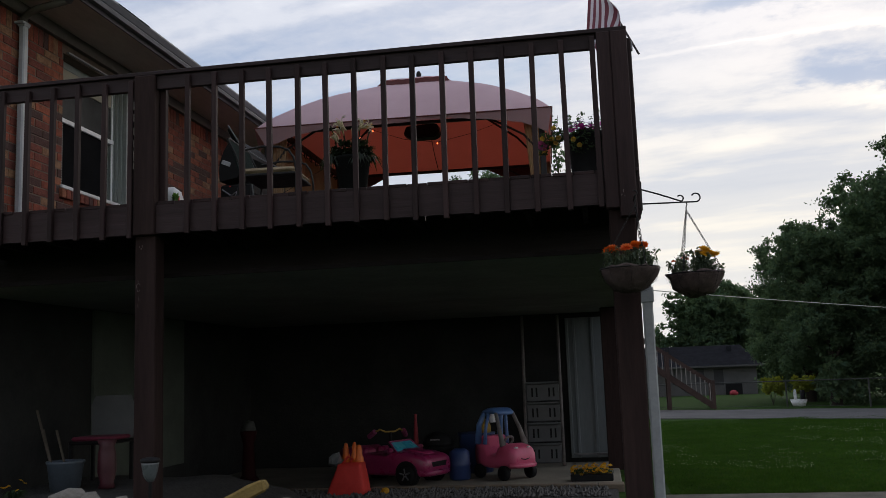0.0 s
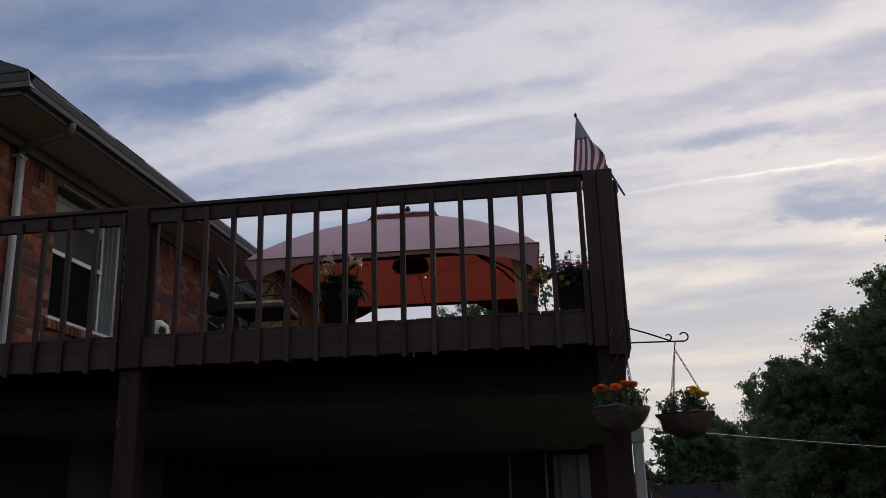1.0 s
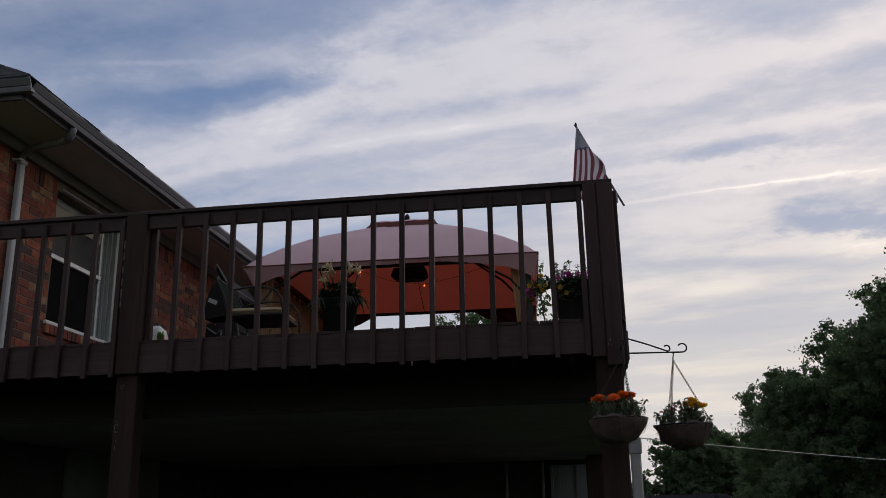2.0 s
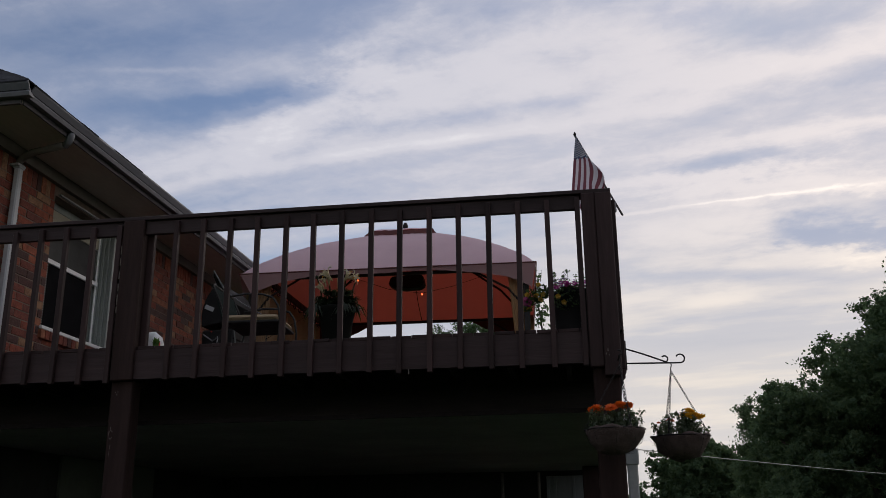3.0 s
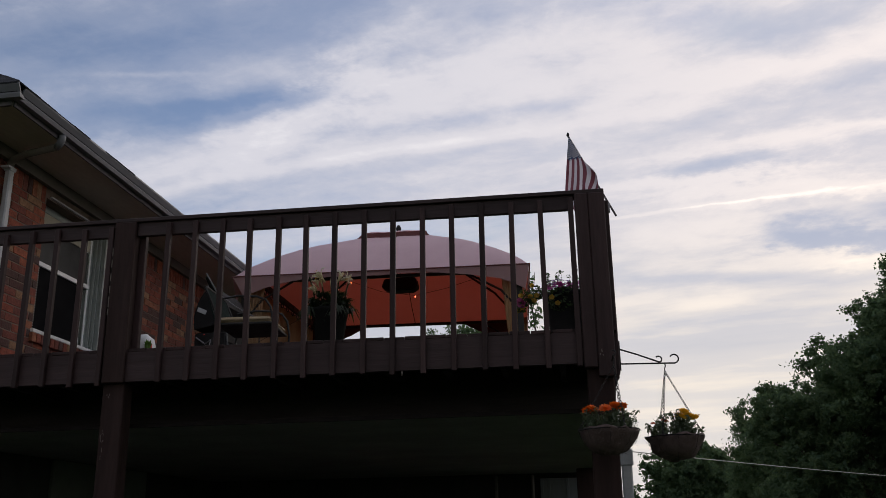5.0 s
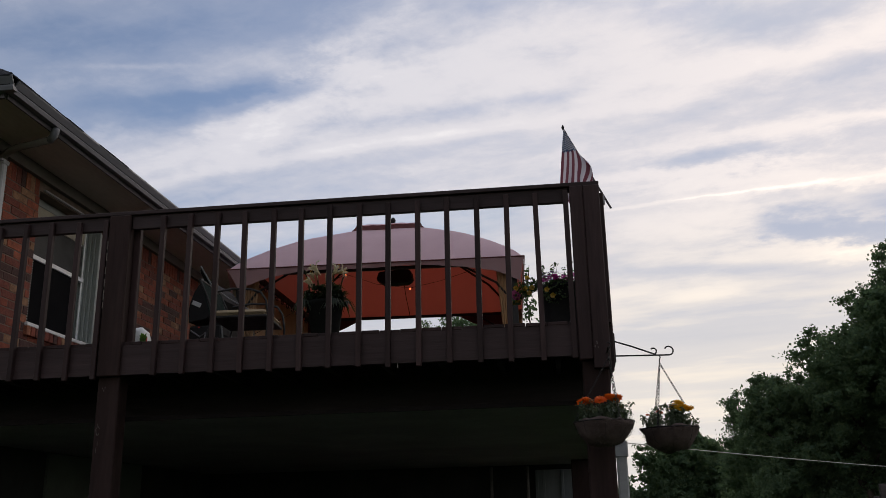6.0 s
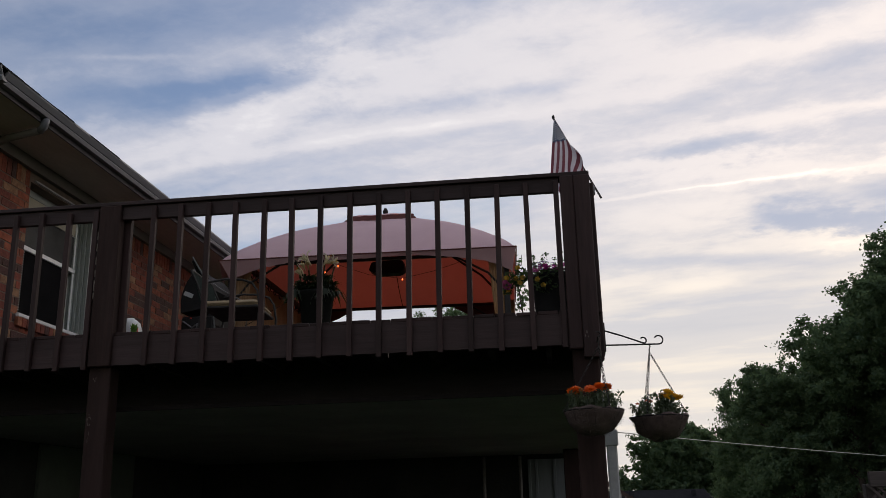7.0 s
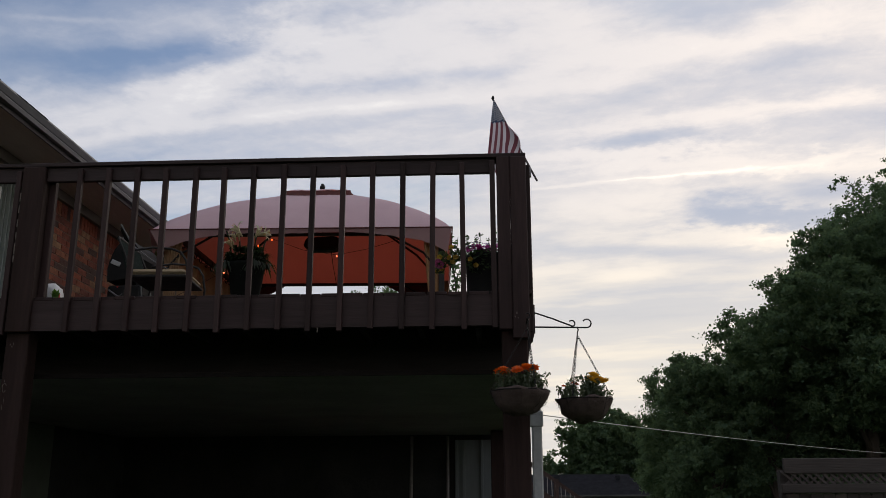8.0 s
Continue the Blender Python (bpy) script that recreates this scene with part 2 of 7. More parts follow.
M_JAMB = mat("grey_green_jamb_paint", (0.27, 0.30, 0.285), 0.5, 0.2, 4.0, 0.05, 40.0)
M_SOFFIT = mat("painted_soffit", (0.62, 0.56, 0.50), 0.8, 0.2, 1.5, 0.1, 30.0, (1, 0.2, 1))
M_GUTTER = mat("grey_gutter_metal", (0.15, 0.158, 0.18), 0.45, 0.25, 3.0, 0.06, 30.0, (1, 0.2, 1))
M_FASCIA = mat("dark_fascia_paint", (0.085, 0.080, 0.092), 0.6, 0.25, 3.0, 0.08, 30.0, (1, 0.2, 1))
M_STEEL_PALE = mat("pale_screw_metal", (0.5, 0.5, 0.5), 0.4, 0.1, metal=0.6)
M_SHINGLE = mat("asphalt_shingle", (0.032, 0.034, 0.040), 0.95, 0.4, 3.0, 0.6, 120.0, per_object=0.2, spec=0.1)
M_GLASS = glass_mat("window_glass")
# near-black stands in for the lack of light indoors
M_UNLIT_ROOM = mat("unlit_room_colour", (0.035, 0.036, 0.04), 0.8, 0.2, 1.0, 0.05, 10.0)
M_CONCRETE = mat("patio_concrete", (0.25, 0.225, 0.175), 0.85, 0.3, 1.6, 0.3, 60.0)
M_GRAVEL_BED = mat("gravel_bed", (0.048, 0.047, 0.046), 0.95, 0.5, 20.0, 0.8, 90.0)
M_LAWN = mat("lawn_soil_and_turf", (0.044, 0.096, 0.014), 0.95, 0.7, 1.7, 0.9, 14.0, second=(0.020, 0.048, 0.008), spec=0.05)
BLADES = ((0.052, 0.138, 0.016), (0.042, 0.115, 0.014), (0.098, 0.170, 0.022), (0.028, 0.084, 0.012), (0.125, 0.165, 0.034))
M_GRASS = mat("grass_blades", BLADES[0], 0.7, 0.95, 1.3, 0.0, 6.0, second=(0.016, 0.044, 0.008), trans=(0.055, 0.125, 0.014), spec=0.08, ramp=BLADES, island=True)
M_ROAD = mat("gravel_road", (0.105, 0.10, 0.102), 0.95, 0.3, 0.8, 0.5, 30.0)
LEAVES = ((0.102, 0.150, 0.086), (0.078, 0.128, 0.084), (0.130, 0.170, 0.084), (0.066, 0.114, 0.084), (0.108, 0.160, 0.102))
M_LEAF = mat("tree_leaves", LEAVES[0], 0.6, 0.35, 0.30, 0.0, 3.0, second=(0.075, 0.125, 0.060), trans=(0.135, 0.205, 0.092), spec=0.06, ramp=LEAVES, island=True)
# the bright yellow-green holds sunlight falling on the far shrubs
M_LEAF_SUNLIT = mat("leaves_painted_sunlit", (0.34, 0.38, 0.04), 0.6, 0.4, 0.5, 0.0, 3.0, trans=(0.42, 0.45, 0.04))
M_BARK = mat("tree_bark", (0.075, 0.058, 0.045), 0.95, 0.4, 3.0, 0.8, 25.0, (1, 1, 0.25))
M_SIDING = mat("pale_grey_siding", (0.18, 0.205, 0.22), 0.6, 0.2, 2.0, 0.1, 30.0, (1, 1, 0.2), per_object=0.06)
# near-black colour carries the shade under the deck
M_SHADED_WALL = mat("shade_coloured_wall", (0.023, 0.025, 0.025), 0.9, 0.35, 2.0, 0.4, 30.0)


# ---- shaping helpers ----
def part(name, bm, material, parent=None, label="", smooth=False):
    me = bpy.data.meshes.new(name)
    bmesh.ops.recalc_face_normals(bm, faces=bm.faces)
    bm.to_mesh(me)
    bm.free()
    for mm in (material if isinstance(material, (list, tuple)) else [material]):
        me.materials.append(mm)
    if smooth:
        for p in me.polygons:
            p.use_smooth = True
    ob = new(name, me)
    if parent is not None:
        ob.parent = parent
    if label:
        ob["label"] = label
    return ob


def thing(name, label, category, group="", kind="", at=(0, 0, 0), turn=0.0):
    ob = new(name)
    ob.empty_display_size = 0.05
    ob.matrix_basis = pose(*at, 0, 0, turn)
    return tagged(ob, label, category, group, kind)


def box(bm, x0, x1, y0, y1, z0, z1, bevel=0.0, m=None):
    vs = [bm.verts.new((x, y, z)) for x in (x0, x1) for y in (y0, y1) for z in (z0, z1)]
    fs = [bm.faces.new([vs[i] for i in q]) for q in ((0, 1, 3, 2), (4, 6, 7, 5), (0, 4, 5, 1), (2, 3, 7, 6), (0, 2, 6, 4), (1, 5, 7, 3))]
    if bevel:
        es = list({e for f in fs for e in f.edges})
        got = bmesh.ops.bevel(bm, geom=es, offset=bevel, segments=1, affect="EDGES")
        vs = list({v for f in got["faces"] for v in f.verts} | {v for v in vs if v.is_valid})
    if m is not None:
        bmesh.ops.transform(bm, matrix=m, verts=[v for v in vs if v.is_valid])
    return bm


def boxes(*specs, bevel=0.0):
    bm = bmesh.new()
    for s in specs:
        box(bm, *s, bevel=bevel)
    return bm


def tube(bm, pts, r, sides=8, close=True):
    """A round bar along points; r: one radius or one for each point."""
    pts = [Vector(p) for p in pts]
    rs = r if isinstance(r, (list, tuple)) else [r] * len(pts)
    rings = []
    side = None
    for i, p in enumerate(pts):
        d = (pts[min(i + 1, len(pts) - 1)] - pts[max(i - 1, 0)]).normalized()
        if side is None:
            side = d.orthogonal().normalized()
        else:
            side = (side - d * side.dot(d))
            side = side.normalized() if side.length > 1e-6 else d.orthogonal().normalized()
        up = d.cross(side)
        rings.append([bm.verts.new(p + (side * math.cos(a) + up * math.sin(a)) * rs[i]) for a in [2 * math.pi * k / sides for k in range(sides)]])
    for a, b in zip(rings, rings[1:]):
        for k in range(sides):
            bm.faces.new((a[k], a[(k + 1) % sides], b[(k + 1) % sides], b[k]))
    if close:
        bm.faces.new(rings[0][::-1])
        bm.faces.new(rings[-1])
    return bm


def lathe(bm, profile, sides=24, centre=(0, 0, 0), closed=False):
    """Turns (radius, height) pairs round the z axis."""
    cx, cy, cz = centre
    rings = [[bm.verts.new((cx + r * math.cos(2 * math.pi * k / sides), cy + r * math.sin(2 * math.pi * k / sides), cz + z)) for k in range(sides)] for r, z in profile]
    for a, b in zip(rings, rings[1:]):
        for k in range(sides):
            bm.faces.new((a[k], a[(k + 1) % sides], b[(k + 1) % sides], b[k]))
    if profile[0][0] > 1e-4:
        bm.faces.new(rings[0][::-1])
    if profile[-1][0] > 1e-4:
        bm.faces.new(rings[-1])
    return bm


def prism(bm, outline, y0, y1, m=None):
    """An outline of (x, z) pairs drawn out from y0 to y1."""
    a = [bm.verts.new((x, y0, z)) for x, z in outline]
    b = [bm.verts.new((x, y1, z)) for x, z in outline]
    k = len(outline)
    bm.faces.new(a)
    bm.faces.new(b[::-1])
    for i in range(k):
        bm.faces.new((a[i], b[i], b[(i + 1) % k], a[(i + 1) % k]))
    if m is not None:
        bmesh.ops.transform(bm, matrix=m, verts=a + b)
    return bm


def raw(name, verts, faces, material, parent=None, smooth=False):
    """A large mesh straight from arrays."""
    me = bpy.data.meshes.new(name)
    me.from_pydata([tuple(v) for v in verts], [], [tuple(f) for f in faces])
    me.materials.append(material)
    me.update()
    if smooth:
        me.polygons.foreach_set("use_smooth", [True] * len(me.polygons))
    ob = new(name, me)
    if parent is not None:
        ob.parent = parent
    return ob


def piece(name, mesh, parent, m):
    ob = new(name, mesh)
    ob.parent = parent
    ob.matrix_basis = m
    return ob


def mesh_of(name, bm, material):
    me = bpy.data.meshes.new(name)
    bmesh.ops.recalc_face_normals(bm, faces=bm.faces)
    bm.to_mesh(me)
    bm.free()
    me.materials.append(material)
    return me


def leaf_cloud(rng, blobs, count, size, flat=0.35):
    """Many small leaf shapes on and inside round masses (centre, radii), as verts and faces."""
    vol = np.array([b[1][0] * b[1][1] + b[1][1] * b[1][2] for b in blobs])
    which = rng.choice(len(blobs), count, p=vol / vol.sum())
    c = np.array([b[0] for b in blobs])[which]
    r = np.array([b[1] for b in blobs])[which]
    d = rng.normal(size=(count, 3))
    d /= np.linalg.norm(d, axis=1)[:, None]
    reach = 1.0 - np.abs(rng.normal(0, 0.17, count))
    reach = np.where(rng.random(count) < 0.03, 1.0 + rng.random(count) * 0.10, reach)
    p = c + d * r * np.clip(reach, 0.2, 1.2)[:, None]
    nrm = d + rng.normal(0, 0.7, (count, 3))
    nrm[:, 2] += flat
    nrm /= np.linalg.norm(nrm, axis=1)[:, None]
    t = np.cross(nrm, rng.normal(size=(count, 3)))
    t /= np.linalg.norm(t, axis=1)[:, None]
    b = np.cross(nrm, t)
    s = (size * (0.6 + 0.8 * rng.random(count)))[:, None]
    v = np.stack([p - t * s * 0.5, p + b * s * 0.26 - t * s * 0.05 + nrm * s * 0.06, p + t * s * 0.5, p - b * s * 0.26 + t * s * 0.05 + nrm * s * 0.06], 1).reshape(-1, 3)
    i = np.arange(count)[:, None] * 4
    return v, np.concatenate([i, i + 1, i + 2, i + 3], 1)


def leaf_sprays(rng, blobs, count, size, clump):
    """Leaves in loose sprays over and inside round masses (centre, radii): dense in each spray's heart, thin at its rim."""
    c, r = np.array([b[0] for b in blobs]), np.array([b[1] for b in blobs])
    area = r[:, 0] * r[:, 1] + r[:, 1] * r[:, 2]
    sprays = int(np.clip(1.6 * area.sum() / clump ** 2, 60, 4000))
    which = rng.choice(len(blobs), sprays, p=area / area.sum())
    d = rng.normal(size=(sprays, 3))
    d /= np.linalg.norm(d, axis=1)[:, None]
    reach = np.where(rng.random(sprays) < 0.78, 0.82 + 0.20 * rng.random(sprays), 0.2 + 0.6 * rng.random(sprays))
    heart = c[which] + d * r[which] * reach[:, None]
    wide = clump * (0.45 + 0.85 * rng.random(sprays))
    stretch = 1 + 1.3 * rng.random(sprays) ** 2
    own = rng.choice(sprays, count, p=wide ** 2 / (wide ** 2).sum())
    g = rng.normal(0, 0.36, (count, 3)) * wide[own][:, None]
    along = d[own] * np.array((1, 1, 0.55))
    g += along * (g * along).sum(1)[:, None] * (stretch[own] - 1)[:, None]
    g[:, 2] = g[:, 2] * 0.78 - 0.10 * wide[own] * np.abs(rng.normal(size=count))
    p = heart[own] + g
    nrm = d[own] * 0.6 + rng.normal(0, 0.75, (count, 3))
    nrm[:, 2] += 0.35
    nrm /= np.linalg.norm(nrm, axis=1)[:, None]
    t = np.cross(nrm, rng.normal(size=(count, 3)))
    t /= np.linalg.norm(t, axis=1)[:, None]
    b = np.cross(nrm, t)
    s = (size * (0.6 + 0.8 * rng.random(count)))[:, None]
    v = np.stack([p - t * s * 0.5, p + b * s * 0.30 - t * s * 0.05 + nrm * s * 0.06, p + t * s * 0.5, p - b * s * 0.30 + t * s * 0.05 + nrm * s * 0.06], 1).reshape(-1, 3)
    i = np.arange(count)[:, None] * 4
    return v, np.concatenate([i, i + 1, i + 2, i + 3], 1)


# ---- ground ----
def gz(x, y):
    """The ground's height: level by the house, falling gently away beyond the lawn."""
    if y < 10:
        return -0.06
    if y < 30:
        return -0.06 - 0.24 * (y - 10) / 20
    return -0.30 - 0.015 * (min(y, 80) - 30)


def build_ground():
    xs = np.concatenate([np.linspace(-900, -40, 12), np.linspace(-30, 40, 36), np.linspace(50, 900, 12)])
    ys = np.concatenate([np.linspace(-600, -20, 8), np.linspace(-10, 90, 60), np.linspace(110, 1500, 12)])
    v = [(x, y, gz(x, y) + (0.03 * noise.noise((x * 0.2, y * 0.2, 0)) if y > 11 else 0)) for y in ys for x in xs]
    k = len(xs)
    f = [(j * k + i, j * k + i + 1, (j + 1) * k + i + 1, (j + 1) * k + i) for j in range(len(ys) - 1) for i in range(k - 1)]
    tagged(raw("ground", v, f, M_LAWN, smooth=True), "green mown lawn reaching to the far woods", "lawn", kind="structure")
    # gravel lane across the lawn
    u, w = Vector((0.82, -0.573)), Vector((0.573, 0.82))
    a, b = Vector((4.0, 26.6)), Vector((5.2, 34.2))
    v, f = [], []
    steps = 600
    for i in range(steps + 1):
        s = -60 + 120 * i / steps
        for p in (a, b):
            q = p + u * s + w * (0.35 * noise.noise((s * 0.3, p.x, 0)) + 0.30 * noise.noise((s * 1.3, p.x, 4)) + 0.12 * noise.noise((s * 4.1, p.x, 9)))
            v.append((q.x, q.y, gz(q.x, q.y) + 0.030))
        if i:
            f.append((2 * i - 2, 2 * i, 2 * i + 1, 2 * i - 1))
    ob = raw("road", v, f, M_ROAD)
    mod = ob.modifiers.new("thickness", "SOLIDIFY")
    mod.thickness = 0.05
    tagged(ob, "pale gravel lane between lawn and fence", "road", kind="structure")
    # grass
    rng = np.random.default_rng(4)
    n = 120000
    y = 9.7 + 17 * rng.random(n) ** 1.25
    x = 0.35 + rng.random(n) * (0.25 * y + 0.6)
    tall = np.array([0.7 + 0.9 * max(0.0, noise.noise((p * 0.9, q * 0.6, 7.0))) for p, q in zip(x, y)])
    h = (0.022 + 0.040 * rng.random(n)) * tall
    a = rng.random(n) * 6.283
    wd = 0.006 + 0.009 * rng.random(n)
    lx, ly = rng.normal(0, 0.03, n), rng.normal(0, 0.03, n)
    g = np.array([gz(0, q) for q in y])
    v = np.stack([np.stack([x - wd * np.cos(a), y - wd * np.sin(a), g], 1), np.stack([x + wd * np.cos(a), y + wd * np.sin(a), g], 1), np.stack([x + lx, y + ly, g + h], 1)], 1).reshape(-1, 3)
    f = np.arange(n * 3).reshape(-1, 3)
    tagged(raw("grass", v, f, M_GRASS), "short green lawn grass blades", "grass", kind="stuff")


def tree(x, y, height, spread, seed, leaves, size, label, lean=0.0, base_crown=0.22, group="", material=None, squash=1.0, taper=0.0, core=1.0, clump=0.30):
    """A tapered trunk with limbs and a crown of many leaves."""
    rng = np.random.default_rng(seed)
    g = gz(x, y)
    t = thing("tree", label, "tree", group, at=(x, y, g))
    trunk_r = 0.035 * height * 0.5 + 0.06
    bm = bmesh.new()
    top = Vector((lean, 0, height * 0.72))
    pts = [Vector((0, 0, -0.1)), Vector((lean * 0.1, 0.05, height * 0.2)), Vector((lean * 0.5, -0.08, height * 0.45)), top]
    tube(bm, pts, [trunk_r * 1.3, trunk_r, trunk_r * 0.7, trunk_r * 0.25], 9)
    blobs, twig = [], np.random.default_rng(seed + 100)
    limbs = 11 + int(spread * 2)
    for i in range(limbs):
        f = (i + 0.5) / limbs
        z = height * (base_crown + (0.93 - base_crown) * f)
        wide = spread * squash * math.sin(math.pi * min(0.12 + 0.80 * (1 - f) ** 0.75, 1.0)) ** 0.6 * (0.72 + 0.36 * rng.random()) * (1 - taper * f)
        a = i * 2.4 + rng.random()
        tip = Vector((lean * f + wide * 0.72 * math.cos(a), wide * 0.72 * math.sin(a), z))
        root = Vector((lean * f * 0.8, 0, max(z - height * 0.16, height * 0.12)))
        tube(bm, [root, root.lerp(tip, 0.5) + Vector((0, 0, 0.03 * height)), tip], [trunk_r * 0.42, trunk_r * 0.22, 0.03], 6)
        rr = wide * (0.36 + 0.14 * rng.random()) + 0.25
        blobs.append((tuple(tip), (rr, rr, rr * 0.78)))
        for k in range(5):
            o = rng.normal(size=3)
            o /= np.linalg.norm(o)
            r2 = rr * (0.34 + 0.28 * rng.random())
            blobs.append((tuple(np.array(tip) + o * rr * np.array((1, 1, 0.8)) * 0.95), (r2, r2, r2 * 0.8)))
    blobs.append(((lean, 0, height * 0.93), (spread * 0.3, spread * 0.3, height * 0.07)))
    blobs.append(((lean * 0.5, 0, height * 0.55), (spread * 0.5 * core, spread * 0.5 * core, height * 0.25 * core)))
    part("trunk", bm, M_BARK, t, smooth=True)
    v, f = leaf_sprays(twig, blobs, leaves, size, clump)
    raw("crown", v, f, material or M_LEAF, t)
    return t


build_ground()
WOODS = "trees along the far edge of the yard"
tree(18.6, 36.5, 14.9, 5.6, 11, 200000, 0.125, "tall dark broadleaf tree with a dense crown", group=WOODS, base_crown=0.1)
tree(13.6, 35.0, 12.0, 4.2, 12, 230000, 0.13, "dark green broadleaf tree with an uneven crown", group=WOODS, base_crown=0.24, taper=0.20, core=1.0)
tree(10.5, 36.4, 8.8, 1.75, 27, 50000, 0.125, "dark green broadleaf tree among taller ones", group=WOODS, base_crown=0.2)
tree(16.9, 38.0, 14.6, 2.7, 28, 80000, 0.13, "tall dark broadleaf tree close to its neighbour", group=WOODS, base_crown=0.3)
tree(8.45, 37.5, 7.2, 2.4, 13, 90000, 0.12, "dark green broadleaf tree beside the fence", group=WOODS, base_crown=0.26, taper=0.28)
tree(8.9, 44.0, 7.4, 2.3, 14, 90000, 0.105, "rounded green tree behind the fence", group=WOODS, base_crown=0.06)
tree(24.5, 43.0, 20.0, 6.0, 15, 80000, 0.20, "tall dark tree behind the others", group=WOODS)
tree(15.4, 46.0, 9.6, 4.6, 16, 30000, 0.28, "broad dark tree in the wood behind the fence", group=WOODS, base_crown=0.06)
tree(8.9, 86.0, 9.4, 4.0, 17, 38000, 0.32, "rounded tree behind the neighbouring house", group=WOODS, base_crown=0.1)
tree(12.5, 88.0, 9.0, 5.0, 18, 38000, 0.32, "leafy tree behind the neighbouring house", group=WOODS, base_crown=0.1)
tree(-7.2, 60.0, 16.1, 3.2, 19, 50000, 0.17, "distant tree beyond the deck", group=WOODS)
tree(-4.2, 61.0, 15.6, 2.2, 20, 36000, 0.17, "distant tree beyond the deck", group=WOODS)


def build_undergrowth():
    """Dark scrub that fills the wood's edge under the crowns."""
    rng = np.random.default_rng(31)
    blobs = []
    for i in range(46):
        x = 10.5 + 24 * rng.random()
        y = 47 + 9 * rng.random()
        r = 1.3 + 1.4 * rng.random()
        blobs.append(((x, y, gz(x, y) + 0.9 * r + 1.6 * rng.random()), (r * 1.3, r, r * 1.1)))
    for i in range(30):
        x = 8.6 + 20 * rng.random()
        y = 34.3 + 2.2 * rng.random() + max(0.0, 12 - x) * 1.2
        r = 0.7 + 0.8 * rng.random()
        blobs.append(((x, y, gz(x, y) + 0.7 * r + 1.2 * rng.random()), (r * 1.4, r, r)))
    for i in range(14):
        x = 5.0 + 16 * rng.random()
        blobs.append(((x, 92 + 4 * rng.random(), 0.3 + 1.2 * rng.random()), (2.6, 2, 2.2)))
    for i in range(16):
        x = 10.6 + 6.5 * rng.random()
        y = 33.2 + 0.9 * rng.random() - 0.08 * x
        r = 0.6 + 0.5 * rng.random()
        blobs.append(((x, y, gz(x, y) + 0.6 * r + 2.3 * rng.random()), (r * 1.2, r, r)))
    for i in range(9):
        x = 8.0 + 1.3 * rng.random()
        r = 0.40 + 0.22 * rng.random()
        blobs.append(((x, 36.5 + 0.3 * rng.random(), gz(x, 36.5) + 0.55 + 1.25 * rng.random()), (r * 1.1, r, r)))
    v, f = leaf_sprays(rng, blobs, 133000, 0.20, 0.45)
    tagged(raw("undergrowth", v, f, M_LEAF), "dark scrub along the edge of the wood", "bushes", kind="stuff")


build_undergrowth()


# ---- house ----
WX, EX = -5.45, -4.84          # the wall's face and the eave's edge
HY0, HY1 = 6.95, 18.0          # the house from its near corner to its far end
EY = 6.40                      # the eave's near end
SOF, ROOF = 4.80, 4.965         # soffit and gutter top
SILL, HEAD, WY0, WY1 = 3.24, 4.60, 8.02, 9.30
COURSE, BLEN, JOINT = 0.0812, 0.250, 0.011


